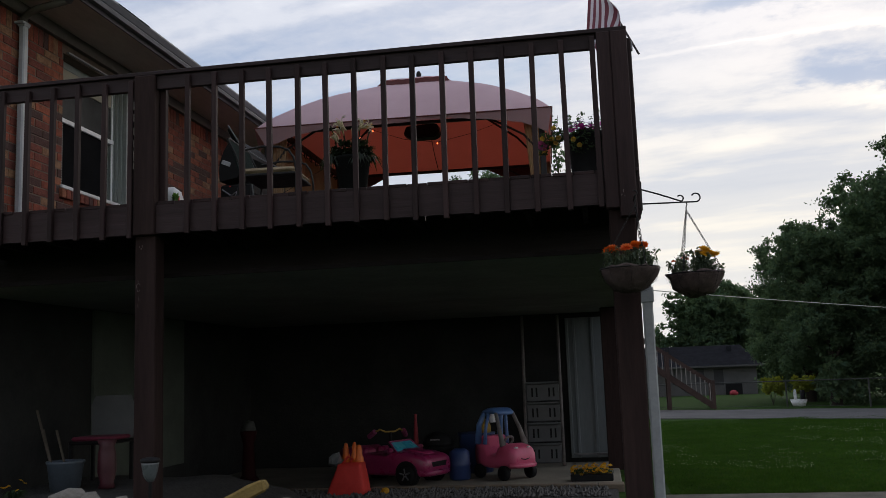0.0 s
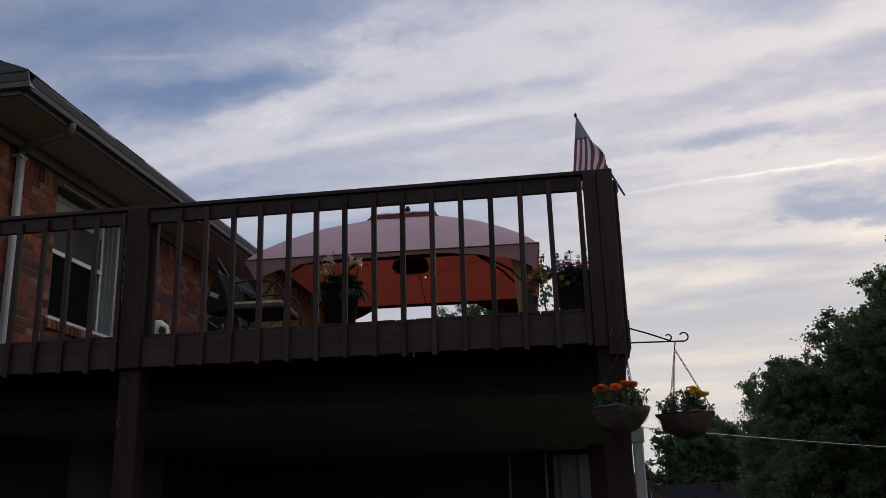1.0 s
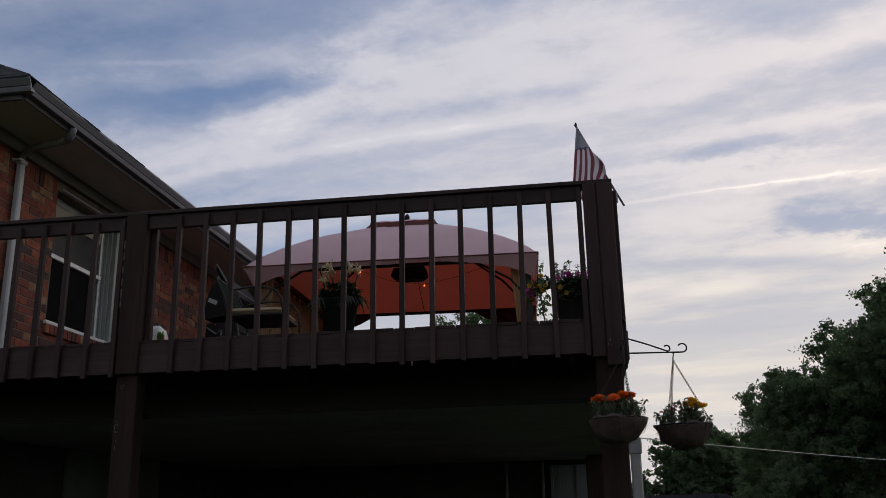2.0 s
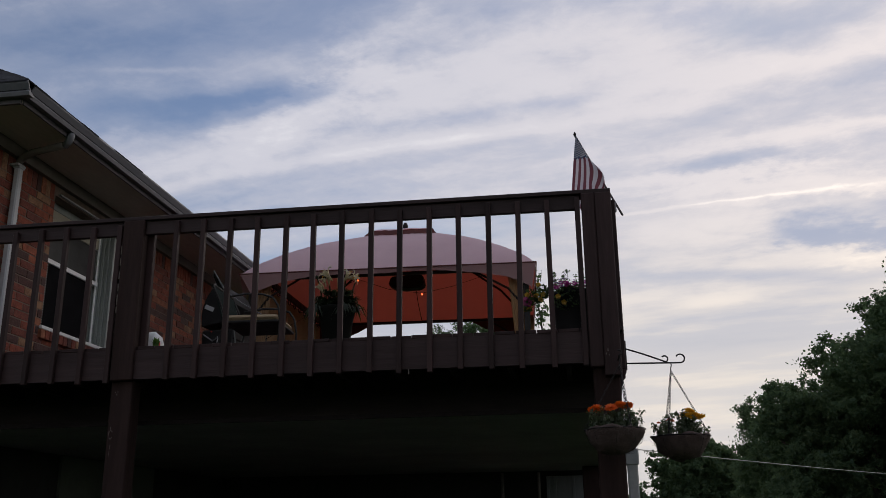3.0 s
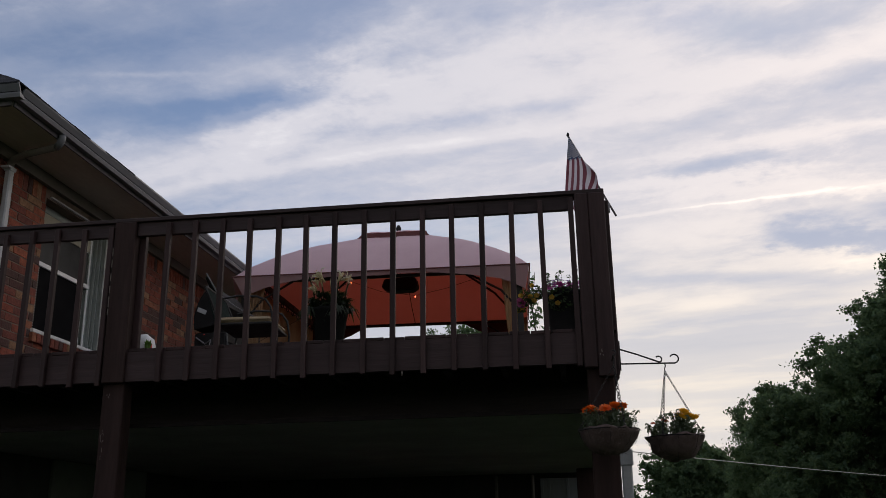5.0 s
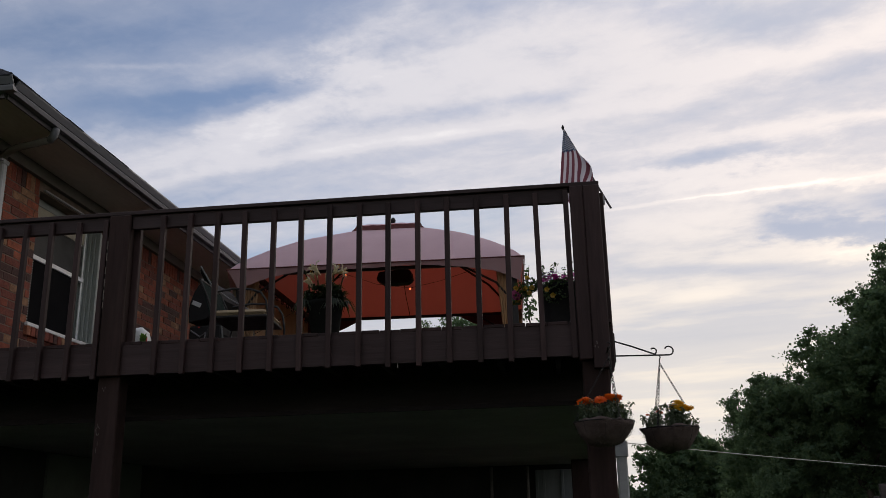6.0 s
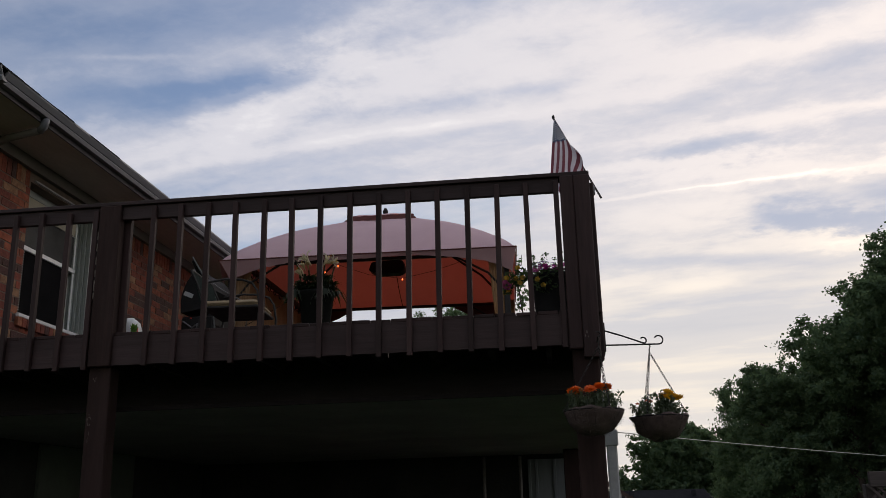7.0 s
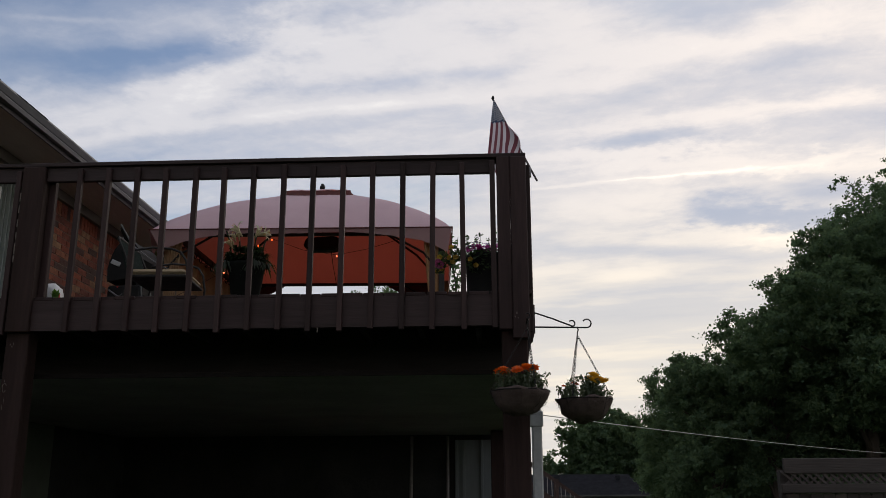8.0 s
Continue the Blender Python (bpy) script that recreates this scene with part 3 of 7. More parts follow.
def build_house():
    tagged(part("wall_east", boxes((WX - 0.24, WX - 0.005, HY0, WY0, -0.1, SOF), (WX - 0.24, WX - 0.005, WY1, 12.15, -0.1, SOF), (WX - 0.24, WX - 0.005, WY0, WY1, -0.1, SILL - 0.075), (WX - 0.24, WX - 0.005, WY0, WY1, HEAD, SOF),
        (WX - 0.24, WX - 0.005, 12.15, 13.9, 4.45, SOF), (WX - 0.24, WX - 0.005, 12.15, 13.9, -0.1, 2.58), (WX - 0.24, WX - 0.005, 13.9, HY1, -0.1, SOF)), M_MORTAR), "red brick house wall with pale mortar joints", "wall", kind="structure")
    # dark sheet over the wall's foot, its colour standing in for shade
    tagged(part("wall_basement", boxes((WX - 0.008, WX + 0.02, HY0, 13.0, -0.1, 2.30)), M_SHADED_WALL), "basement wall under the deck, coloured dark for shade", "wall", kind="structure")
    tagged(part("wall_south", boxes((-14, WX - 0.24, HY0, HY0 + 0.24, -0.1, SOF)), M_BRICK_JOINED), "red brick end wall of the house", "wall", kind="structure")
    tagged(part("wall_inside", boxes((-9.2, -9.0, HY0 + 0.24, HY1, 2.4, SOF), (-9.0, WX - 0.24, HY1 - 0.2, HY1, 2.4, SOF), (-9.0, WX - 0.24, HY0 + 0.24, HY1 - 0.2, 2.40, 2.56), (-9.0, WX - 0.24, HY0 + 0.24, HY1 - 0.2, SOF - 0.02, SOF + 0.1)), M_UNLIT_ROOM), "room walls inside the house, coloured dark as if unlit", "wall", kind="structure")
    # roof: eave boards, gutter, slope
    roof = thing("roof", "low grey shingled hip roof with a deep eave", "roof", kind="structure")
    part("soffit", boxes((WX - 0.02, EX - 0.022, EY + 0.03, HY1, SOF + 0.02, SOF + 0.05), (-14, WX - 0.02, EY + 0.03, HY0, SOF + 0.02, SOF + 0.05)), M_SOFFIT, roof, "painted soffit boards")
    part("frieze", boxes((WX - 0.02, WX + 0.05, HY0 - 0.05, HY1, SOF - 0.10, SOF + 0.018)), mat("dull_frieze_paint", (0.17, 0.155, 0.135), 0.85, 0.25, 2.0, 0.1), roof, "dim frieze box under the soffit")
    part("fascia_board", boxes((EX - 0.02, EX - 0.001, EY + 0.03, HY1, SOF, ROOF - 0.03), bevel=0.003), M_FASCIA, roof, "dark painted fascia board")
    bm = bmesh.new()
    g = ROOF - 0.125
    prof = [(EX, g), (EX + 0.060, g), (EX + 0.072, g + 0.030), (EX + 0.066, g + 0.045), (EX + 0.100, g + 0.100), (EX + 0.100, g + 0.118), (EX + 0.090, g + 0.118), (EX + 0.084, g + 0.100), (EX + 0.05, g + 0.035), (EX + 0.004, g + 0.02)]
    prism(bm, prof, EY + 0.001, HY1)
    part("gutter", bm, M_GUTTER, roof, "grey metal gutter")
    # the same gutter turns the corner and runs along the near end
    bm = bmesh.new()
    prism(bm, [(EY - (x - EX), z) for x, z in prof], -14, EX + 0.099, m=Matrix(((0, 1, 0, 0), (1, 0, 0, 0), (0, 0, 1, 0), (0, 0, 0, 1))))
    part("end_gutter", bm, M_GUTTER, roof, "grey metal gutter round the corner")
    part("gutter_screw", lathe(bmesh.new(), [(0.0, 0.0), (0.007, 0.0), (0.005, 0.004), (0.0, 0.005)], 8, (EX + 0.03, EY - 0.06, ROOF - 0.006)), M_STEEL_PALE, roof)
    part("fascia_board", boxes((-14, EX - 0.021, EY, EY + 0.026, SOF, ROOF - 0.03)), M_FASCIA, roof, "dark painted fascia board")
    for k in range(9):
        part("gutter_strap", boxes((EX + 0.002, EX + 0.097, 7.0 + k * 0.9, 7.022 + k * 0.9, ROOF - 0.020, ROOF - 0.012)), M_GUTTER, roof)
    bm = bmesh.new()
    rise = 0.70
    a = [(EX + 0.07, EY - 0.07, ROOF - 0.052), (EX + 0.07, HY1 + 0.3, ROOF - 0.052), (-10.2, HY1 + 0.3, ROOF + 5.4 * rise), (-10.2, 11.6, ROOF + 5.4 * rise), (-15.5, EY - 0.07, ROOF - 0.052), (-15.5, 11.6, ROOF + 5.4 * rise)]
    lo, hi = [bm.verts.new((x, y, z - 0.03)) for x, y, z in a], [bm.verts.new((x, y, z + 0.012)) for x, y, z in a]
    for q in ((0, 1, 2, 3), (0, 3, 5, 4)):
        bm.faces.new([hi[i] for i in q])
        bm.faces.new([lo[i] for i in q[::-1]])
    for i, j in ((0, 1), (4, 0), (1, 2)):
        bm.faces.new((lo[i], lo[j], hi[j], hi[i]))
    part("decking", bm, M_SHINGLE, roof)
    # starter courses of shingles along the eave, each with its own thickness
    bm = bmesh.new()
    rng = random.Random(5)
    for row in range(8):
        y = EY - 0.085 + row * 0.14
        first = 0.2
        while y < 14:
            ln = 0.26 + 0.08 * rng.random()
            x0 = EX + 0.104 - 0.004 * min((y - EY) / 1.5, 3.0) - row * 0.14 + rng.uniform(-0.005, 0.005)
            z0 = ROOF - 0.016 - 0.002 * min((y - EY) / 1.5, 3.0) + row * 0.14 * rise
            vs = [bm.verts.new(p) for p in ((x0, y, z0), (x0, y + ln, z0), (x0 - 0.2, y + ln, z0 + 0.2 * rise), (x0 - 0.2, y + first, z0 + 0.2 * rise))]
            first = 0.0
            vt = [bm.verts.new(v.co + Vector((0, 0, 0.010 + 0.004 * rng.random()))) for v in vs]
            bm.faces.new(vt)
            for i in range(4):
                bm.faces.new((vs[i], vs[(i + 1) % 4], vt[(i + 1) % 4], vt[i]))
            y += ln + 0.006
    for row in range(8):
        x = EX + 0.085 - row * 0.14
        first = 0.2
        while x > -9:
            ln = 0.26 + 0.08 * rng.random()
            y0 = EY - 0.104 + row * 0.14 + rng.uniform(-0.005, 0.005)
            z0 = ROOF - 0.016 + row * 0.14 * rise
            vs = [bm.verts.new(p) for p in ((x - ln, y0, z0), (x, y0, z0), (x - first, y0 + 0.2, z0 + 0.2 * rise), (x - ln, y0 + 0.2, z0 + 0.2 * rise))]
            first = 0.0
            vt = [bm.verts.new(v.co + Vector((0, 0, 0.010 + 0.004 * rng.random()))) for v in vs]
            bm.faces.new(vt)
            for i in range(4):
                bm.faces.new((vs[i], vs[(i + 1) % 4], vt[(i + 1) % 4], vt[i]))
            x -= ln + 0.006
    tagged(part("shingles", bm, M_SHINGLE, roof, "dark asphalt shingles"), kind="stuff")
    # cap shingles folded over the hip
    for k in range(14):
        d0 = 0.015 + k * 0.125
        p = Vector((EX + 0.10 - d0, EY - 0.10 + d0, ROOF - 0.016 + d0 * rise + rng.uniform(0, 0.004)))
        q = p + Vector((-0.15, 0.15, 0.15 * rise + 0.006))
        bm = bmesh.new()
        top = [p + Vector((0, 0.10, 0)), p + Vector((0, 0, 0.024)), p + Vector((-0.10, 0, 0)), q + Vector((0, 0.10, 0)), q + Vector((0, 0, 0.016)), q + Vector((-0.10, 0, 0))]
        vs = [bm.verts.new(c) for c in top]
        vb = [bm.verts.new(c - Vector((0, 0, 0.014))) for c in top]
        for a0, b0, c0, d1 in ((0, 1, 4, 3), (1, 2, 5, 4)):
            bm.faces.new([vs[i] for i in (a0, b0, c0, d1)])
            bm.faces.new([vb[i] for i in (d1, c0, b0, a0)])
        for a0, b0 in ((0, 1), (1, 2), (3, 4), (4, 5), (0, 3), (2, 5)):
            bm.faces.new((vs[a0], vs[b0], vb[b0], vb[a0]))
        part("hip_cap", bm, M_SHINGLE, roof)


def build_window():
    w = thing("window_1", "white vinyl sash window, dark inside", "window", kind="structure", at=(WX, 0, 0))
    f, k = 0.075, -0.105          # the frame sits k behind the bricks' face
    part("window_frame", boxes((k - 0.13, k - 0.03, WY0, WY0 + f, SILL, HEAD), (k - 0.13, k - 0.03, WY1 - f, WY1, SILL, HEAD), (k - 0.13, k - 0.03, WY0 + f, WY1 - f, HEAD - f, HEAD), (k - 0.13, k - 0.03, WY0 + f, WY1 - f, SILL, SILL + 0.05), bevel=0.006), M_JAMB, w)
    part("jamb_trim", boxes((-0.052, -0.004, WY1 - 0.012, WY1 + 0.07, SILL - 0.01, HEAD), (-0.094, -0.054, WY1 - 0.030, WY1 + 0.03, SILL, HEAD), (k - 0.028, -0.096, WY1 - 0.046, WY1 + 0.02, SILL, HEAD), bevel=0.004), M_JAMB, w, "stepped grey-green jamb")
    part("head_trim", boxes((-0.004, 0.022, WY0 + 0.06, WY1 + 0.05, HEAD + 0.014, HEAD + 0.030), bevel=0.003), M_WHITE, w, "thin pale strip over the window")
    mid = 3.975
    for nm, x, z0, z1 in (("upper_sash", k - 0.075, mid - 0.02, HEAD - f), ("lower_sash", k - 0.105, SILL + 0.05, mid + 0.02)):
        s = part(nm, boxes((x - 0.015, x + 0.015, WY0 + f, WY0 + f + 0.045, z0, z1), (x - 0.015, x + 0.015, WY1 - f - 0.045, WY1 - f, z0, z1), (x - 0.015, x + 0.015, WY0 + f + 0.045, WY1 - f - 0.045, z0, z0 + 0.045), (x - 0.015, x + 0.015, WY0 + f + 0.045, WY1 - f - 0.045, z1 - 0.045, z1), bevel=0.004), M_VINYL, w)
        g = part("pane", boxes((x - 0.003, x + 0.003, WY0 + f + 0.04, WY1 - f - 0.04, z0 + 0.04, z1 - 0.04)), M_GLASS, s)
        g.visible_shadow = False
    # narrow blind at the near edge, added opaque panels before the sashes against reflections
    bm = bmesh.new()
    for i in range(26):
        box(bm, k - 0.040, k - 0.036, WY0 + f + 0.01, WY0 + f + 0.16, SILL + 0.06 + i * 0.026, SILL + 0.072 + i * 0.026)
    tagged(part("blind_slats", bm, M_SLAT, w, "narrow grey blind slats"), kind="stuff")
    part("meeting_rail", boxes((k - 0.044, k - 0.020, WY0 + f, WY1 - f, mid - 0.025, mid + 0.022), bevel=0.004), M_VINYL, w)
    part("screen_stile", boxes((k - 0.044, k - 0.030, WY1 - f - 0.030, WY1 - f - 0.001, SILL + 0.05, HEAD - f), bevel=0.003), M_VINYL, w)
    part("insect_screen", boxes((k - 0.05, k - 0.046, WY0 + f + 0.01, WY1 - f - 0.13, SILL + 0.05, mid)), mat("dark_pane_cover_colour", (0.008, 0.008, 0.009), 0.95, 0.2, 4.0, 0.2, 200.0, spec=0.05), w, "added dark panel that hides the lower pane's reflection")
    part("upper_screen", boxes((k - 0.05, k - 0.046, WY0 + f + 0.01, WY1 - f - 0.04, mid + 0.015, HEAD - f - 0.16)), mat("grey_pane_cover_colour", (0.06, 0.06, 0.058), 0.9, 0.4, 2.0, 0.2, 200.0), w, "added grey panel that dulls the upper pane's reflection")
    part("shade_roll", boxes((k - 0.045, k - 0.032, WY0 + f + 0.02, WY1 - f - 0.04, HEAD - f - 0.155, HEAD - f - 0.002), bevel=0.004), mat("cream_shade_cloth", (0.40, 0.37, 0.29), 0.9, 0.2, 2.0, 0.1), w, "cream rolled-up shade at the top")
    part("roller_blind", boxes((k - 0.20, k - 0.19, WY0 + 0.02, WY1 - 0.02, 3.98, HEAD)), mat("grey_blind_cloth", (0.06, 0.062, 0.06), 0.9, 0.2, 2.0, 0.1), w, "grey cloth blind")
    part("window_sill", boxes((-0.10, 0.03, WY0 - 0.02, WY1 + 0.02, SILL - 0.03, SILL + 0.004), bevel=0.004), M_VINYL, w)


build_house()
build_window()


# ---- deck ----
DECK, RAIL, FRONT = 2.57, 3.55, 6.0
DX0, DX1, DY1 = -9.5, 0.0, 14.6


def build_deck():
    d = thing("deck", "raised timber deck in dark brown stain on posts", "deck", kind="structure")
    part("rim_board", boxes((DX0, DX1 - 0.045, FRONT + 0.002, FRONT + 0.04, DECK - 0.235, DECK - 0.024)), M_STAIN_X, d)
    part("side_rim_board", boxes((DX1 - 0.04, DX1, FRONT, DY1, DECK - 0.235, DECK - 0.024)), M_STAIN, d)
    part("header_beam", boxes((WX, DX1 - 0.05, FRONT + 0.95, FRONT + 1.03, 2.07, DECK - 0.03)), M_BEAM, d)
    bm = bmesh.new()
    for i in range(15):
        x = -0.35 - i * 0.41
        box(bm, x - 0.019, x + 0.019, FRONT + 0.24, 12.4, DECK - 0.21, DECK - 0.03)
    tagged(part("joists", bm, M_BEAM, d), kind="stuff")
    # top rail: a board on edge under a flat cap
    part("top_rail", boxes((DX0, -3.585, FRONT + 0.002, FRONT + 0.04, RAIL - 0.135, RAIL - 0.03), (-3.418, -0.215, FRONT + 0.002, FRONT + 0.04, RAIL - 0.135, RAIL - 0.03), bevel=0.003), M_STAIN_X, d)
    part("cap_rail", boxes((DX0, 0.0, FRONT - 0.022, FRONT + 0.12, RAIL - 0.03, RAIL), bevel=0.004), M_STAIN_X, d)
    # corner: two boards wide, with the side rail's post behind it
    part("corner_post", boxes((-0.205, -0.115, FRONT - 0.035, FRONT + 0.055, 2.30, RAIL - 0.03), (-0.113, 0.0, FRONT - 0.035, FRONT + 0.055, 2.24, RAIL - 0.03), bevel=0.006), M_STAIN, d)
    part("side_post", boxes((-0.06, 0.032, FRONT + 0.10, FRONT + 0.19, 2.30, RAIL - 0.045), bevel=0.006), M_STAIN, d)
    bm = bmesh.new()
    prism(bm, [(-0.055, 2.302), (0.032, 2.302), (0.031, 2.275), (0.022, 2.262), (0.024, 2.245), (0.012, 2.235), (0.004, 2.215), (0.006, 2.20), (-0.006, 2.185), (-0.010, 2.12), (-0.055, 2.12)], FRONT + 0.10, FRONT + 0.17)
    part("post_end", bm, M_STAIN, d, "splintered lower end of the side post")
    part("side_rail", boxes((-0.045, 0.0, FRONT + 0.19, DY1, RAIL - 0.18, RAIL - 0.05)), M_STAIN, d)
    part("middle_post", boxes((-3.583, -3.420, FRONT - 0.03, FRONT + 0.06, DECK - 0.245, RAIL - 0.03), bevel=0.006), M_POST, d, "darker stained rail post")
    part("post_board", boxes((-3.500, -3.378, FRONT + 0.062, FRONT + 0.11, DECK - 0.02, RAIL - 0.03), bevel=0.005), M_STAIN, d)
    part("lower_post", boxes((-3.59, -3.43, FRONT + 0.02, FRONT + 0.16, -0.05, DECK - 0.24), bevel=0.008), M_POST, d, "brown support post, paint flaking to bare wood")
    part("lower_corner_post", boxes((-0.19, -0.015, FRONT + 0.02, FRONT + 0.17, -0.05, DECK - 0.24), bevel=0.008), M_POST, d, "thick brown corner post")
    part("back_post", boxes((-0.285, 0.10, 12.0, 12.2, -0.02, 2.045), bevel=0.008), M_POST, d)
    # added black strip, painting shade over the ceiling's bright front edge
    part("ceiling_trim", boxes((WX, -0.04, FRONT + 0.225, FRONT + 0.239, 2.036, 2.066)), mat("black_edge_shade", (0.014, 0.012, 0.011), 0.9, 0.3, spec=0.05), d, "added near-black strip for shade at the ceiling's edge")
    part("paint_drip", boxes((-1.434, -1.426, FRONT - 0.002, FRONT + 0.0015, 2.300, 2.332), bevel=0.001), M_RAW, d, "small pale drip on the rim board")
    rs = random.Random(12)

    def chip(x, y, z, w, h):
        """A ragged flake of bare wood, a little proud of the stain."""
        bm = bmesh.new()
        k = rs.randint(7, 11)
        vs = [bm.verts.new((x + w * rs.uniform(0.35, 1.15) * math.cos(6.283 * i / k), y, z + h * rs.uniform(0.35, 1.15) * math.sin(6.283 * i / k))) for i in range(k)]
        back = [bm.verts.new(v.co + Vector((0, 0.003, 0))) for v in vs]
        bm.faces.new(vs)
        for i in range(k):
            bm.faces.new((vs[i], vs[(i + 1) % k], back[(i + 1) % k], back[i]))
        part("paint_scar", bm, M_RAW, d, "bare wood where paint has flaked")

    for x, z, w, h in ((-0.086, 2.408, 0.005, 0.016), (-0.098, 2.384, 0.004, 0.010), (-0.079, 2.376, 0.004, 0.008)):
        chip(x, FRONT - 0.0385, z, w, h)
    for x, z, w, h in ((-3.540, 2.232, 0.006, 0.010), (-3.533, 2.252, 0.003, 0.013), (-3.552, 2.246, 0.003, 0.009), (-3.563, 1.995, 0.002, 0.010), (-3.556, 1.866, 0.002, 0.022), (-3.562, 1.815, 0.002, 0.026)):
        chip(x, FRONT + 0.0185, z, w, h)
    # a knot that shows as a broken ring of bare wood
    ring = [(-3.560 + 0.013 * math.cos(q) * (1 + 0.2 * math.sin(3 * q)), FRONT + 0.0185, 1.950 + 0.030 * math.sin(q)) for q in [0.5 + 5.2 * i / 16 for i in range(17)]]
    part("knot", tube(bmesh.new(), ring, [0.0008 + 0.0020 * abs(math.sin(i * 0.7)) for i in range(17)], 5), M_RAW, d, "pale ring of a knot in the post")
    for i in range(6):
        z = 2.80 + 0.09 * i + rs.uniform(-0.02, 0.02)
        part("paint_scar", boxes((-3.585, -3.583 + 0.0015, FRONT - 0.028 + rs.uniform(0, 0.006), FRONT - 0.018, z, z + rs.uniform(0.03, 0.08)), (-3.584, -3.577, FRONT - 0.0325, FRONT - 0.0300, z, z + rs.uniform(0.03, 0.08))), M_RAW, d, "bare wood where paint has flaked")
    # balusters, nailed to the faces of rail and rim
    bm = box(bmesh.new(), -0.018, 0.018, -0.036, 0.0, 2.315 - DECK, RAIL - 0.055 - DECK, bevel=0.003)
    me = mesh_of("baluster", bm, M_STAIN)
    rng = random.Random(3)
    xs = [-0.231 - 0.2100 * i for i in range(15)] + [-3.614 - 0.2090 * i for i in range(15)]
    for x in xs:
        piece("baluster", me, d, pose(x + rng.uniform(-0.004, 0.004), FRONT, DECK + rng.uniform(-0.012, 0.004), 0, rng.uniform(-0.4, 0.4), rng.uniform(-2, 2)))
    bm = box(bmesh.new(), -0.018, 0.018, -0.018, 0.018, DECK - 0.2 - DECK, RAIL - 0.10 - DECK)
    me = mesh_of("side_baluster", bm, M_STAIN)
    for i in range(36):
        piece("side_baluster", me, d, pose(0.018, FRONT + 0.42 + i * 0.2125, DECK))
    # floor boards, their ends just over the rim
    bm = box(bmesh.new(), -0.069, 0.069, 0, DY1 - FRONT, -0.024, 0.0, bevel=0.003)
    me = mesh_of("floor_board", bm, M_STAIN)
    x = -0.05
    while x > DX0:
        if x > WX + 0.1:
            piece("floor_board", me, d, pose(x, FRONT + rng.uniform(-0.006, 0.010), DECK + rng.uniform(-0.003, 0.002)))
        x -= 0.1435
    bm = boxes((DX0, WX, FRONT, HY0, DECK - 0.024, DECK))
    part("landing_boards", bm, M_STAIN_X, d)
    tagged(part("ceiling", boxes((WX, -0.02, FRONT + 0.24, 12.9, 2.05, 2.055)), M_CEILING), "dim painted ceiling under the deck", "ceiling", kind="structure")
    tagged(part("patio", boxes((WX, -0.15, 10.42, 13.0, -0.16, 0.0), bevel=0.01), M_CONCRETE), "worn concrete patio slab under the deck", "patio", kind="structure")
    tagged(part("wall_north", boxes((WX, 0.12, 12.92, 13.05, -0.1, 2.06)), M_SHADED_WALL), "back wall under the deck, shade put into its colour", "wall", kind="structure")
    tagged(part("gravel_bed", boxes((WX, -0.2, 4.0, 10.41, -0.12, -0.03)), M_GRAVEL_BED), "gravel bed below the deck's edge", "gravel", kind="structure")


build_deck()


# ---- gazebo ----
GX0, GX1, GY0, GY1, GZ = -4.388, -0.712, 10.5, 13.5, 4.376
RACK = 0.055                    # how far the outer side leans out of square, per metre of depth
M_CANVAS = mat("faded_red_canopy_cloth", (0.74, 0.52, 0.57), 0.85, 0.12, 1.2, 0.15, 120.0, trans=(0.44, 0.064, 0.032), share=0.30)
M_VALANCE = mat("faded_red_valance_cloth", (0.52, 0.33, 0.34), 0.85, 0.12, 1.2, 0.15, 120.0, trans=(0.24, 0.15, 0.145))
M_FLOUNCE = mat("dark_red_flounce_cloth", (0.20, 0.075, 0.072), 0.85, 0.2, 2.0, 0.15, 120.0, trans=(0.16, 0.03, 0.02))
# darker copy of the valance red, with the far side's shade painted in
M_VALANCE_SHADED = mat("valance_cloth_shaded", (0.10, 0.032, 0.028), 0.9, 0.3, 3.0, 0.2)
M_TAN = mat("tan_curtain_cloth", (0.42, 0.29, 0.17), 0.9, 0.2, 3.0, 0.2, 60.0, trans=(0.36, 0.20, 0.09))
M_IRON = mat("dark_iron", (0.018, 0.017, 0.017), 0.6, 0.3, 12.0, 0.15, 60.0, metal=0.2, spec=0.3)


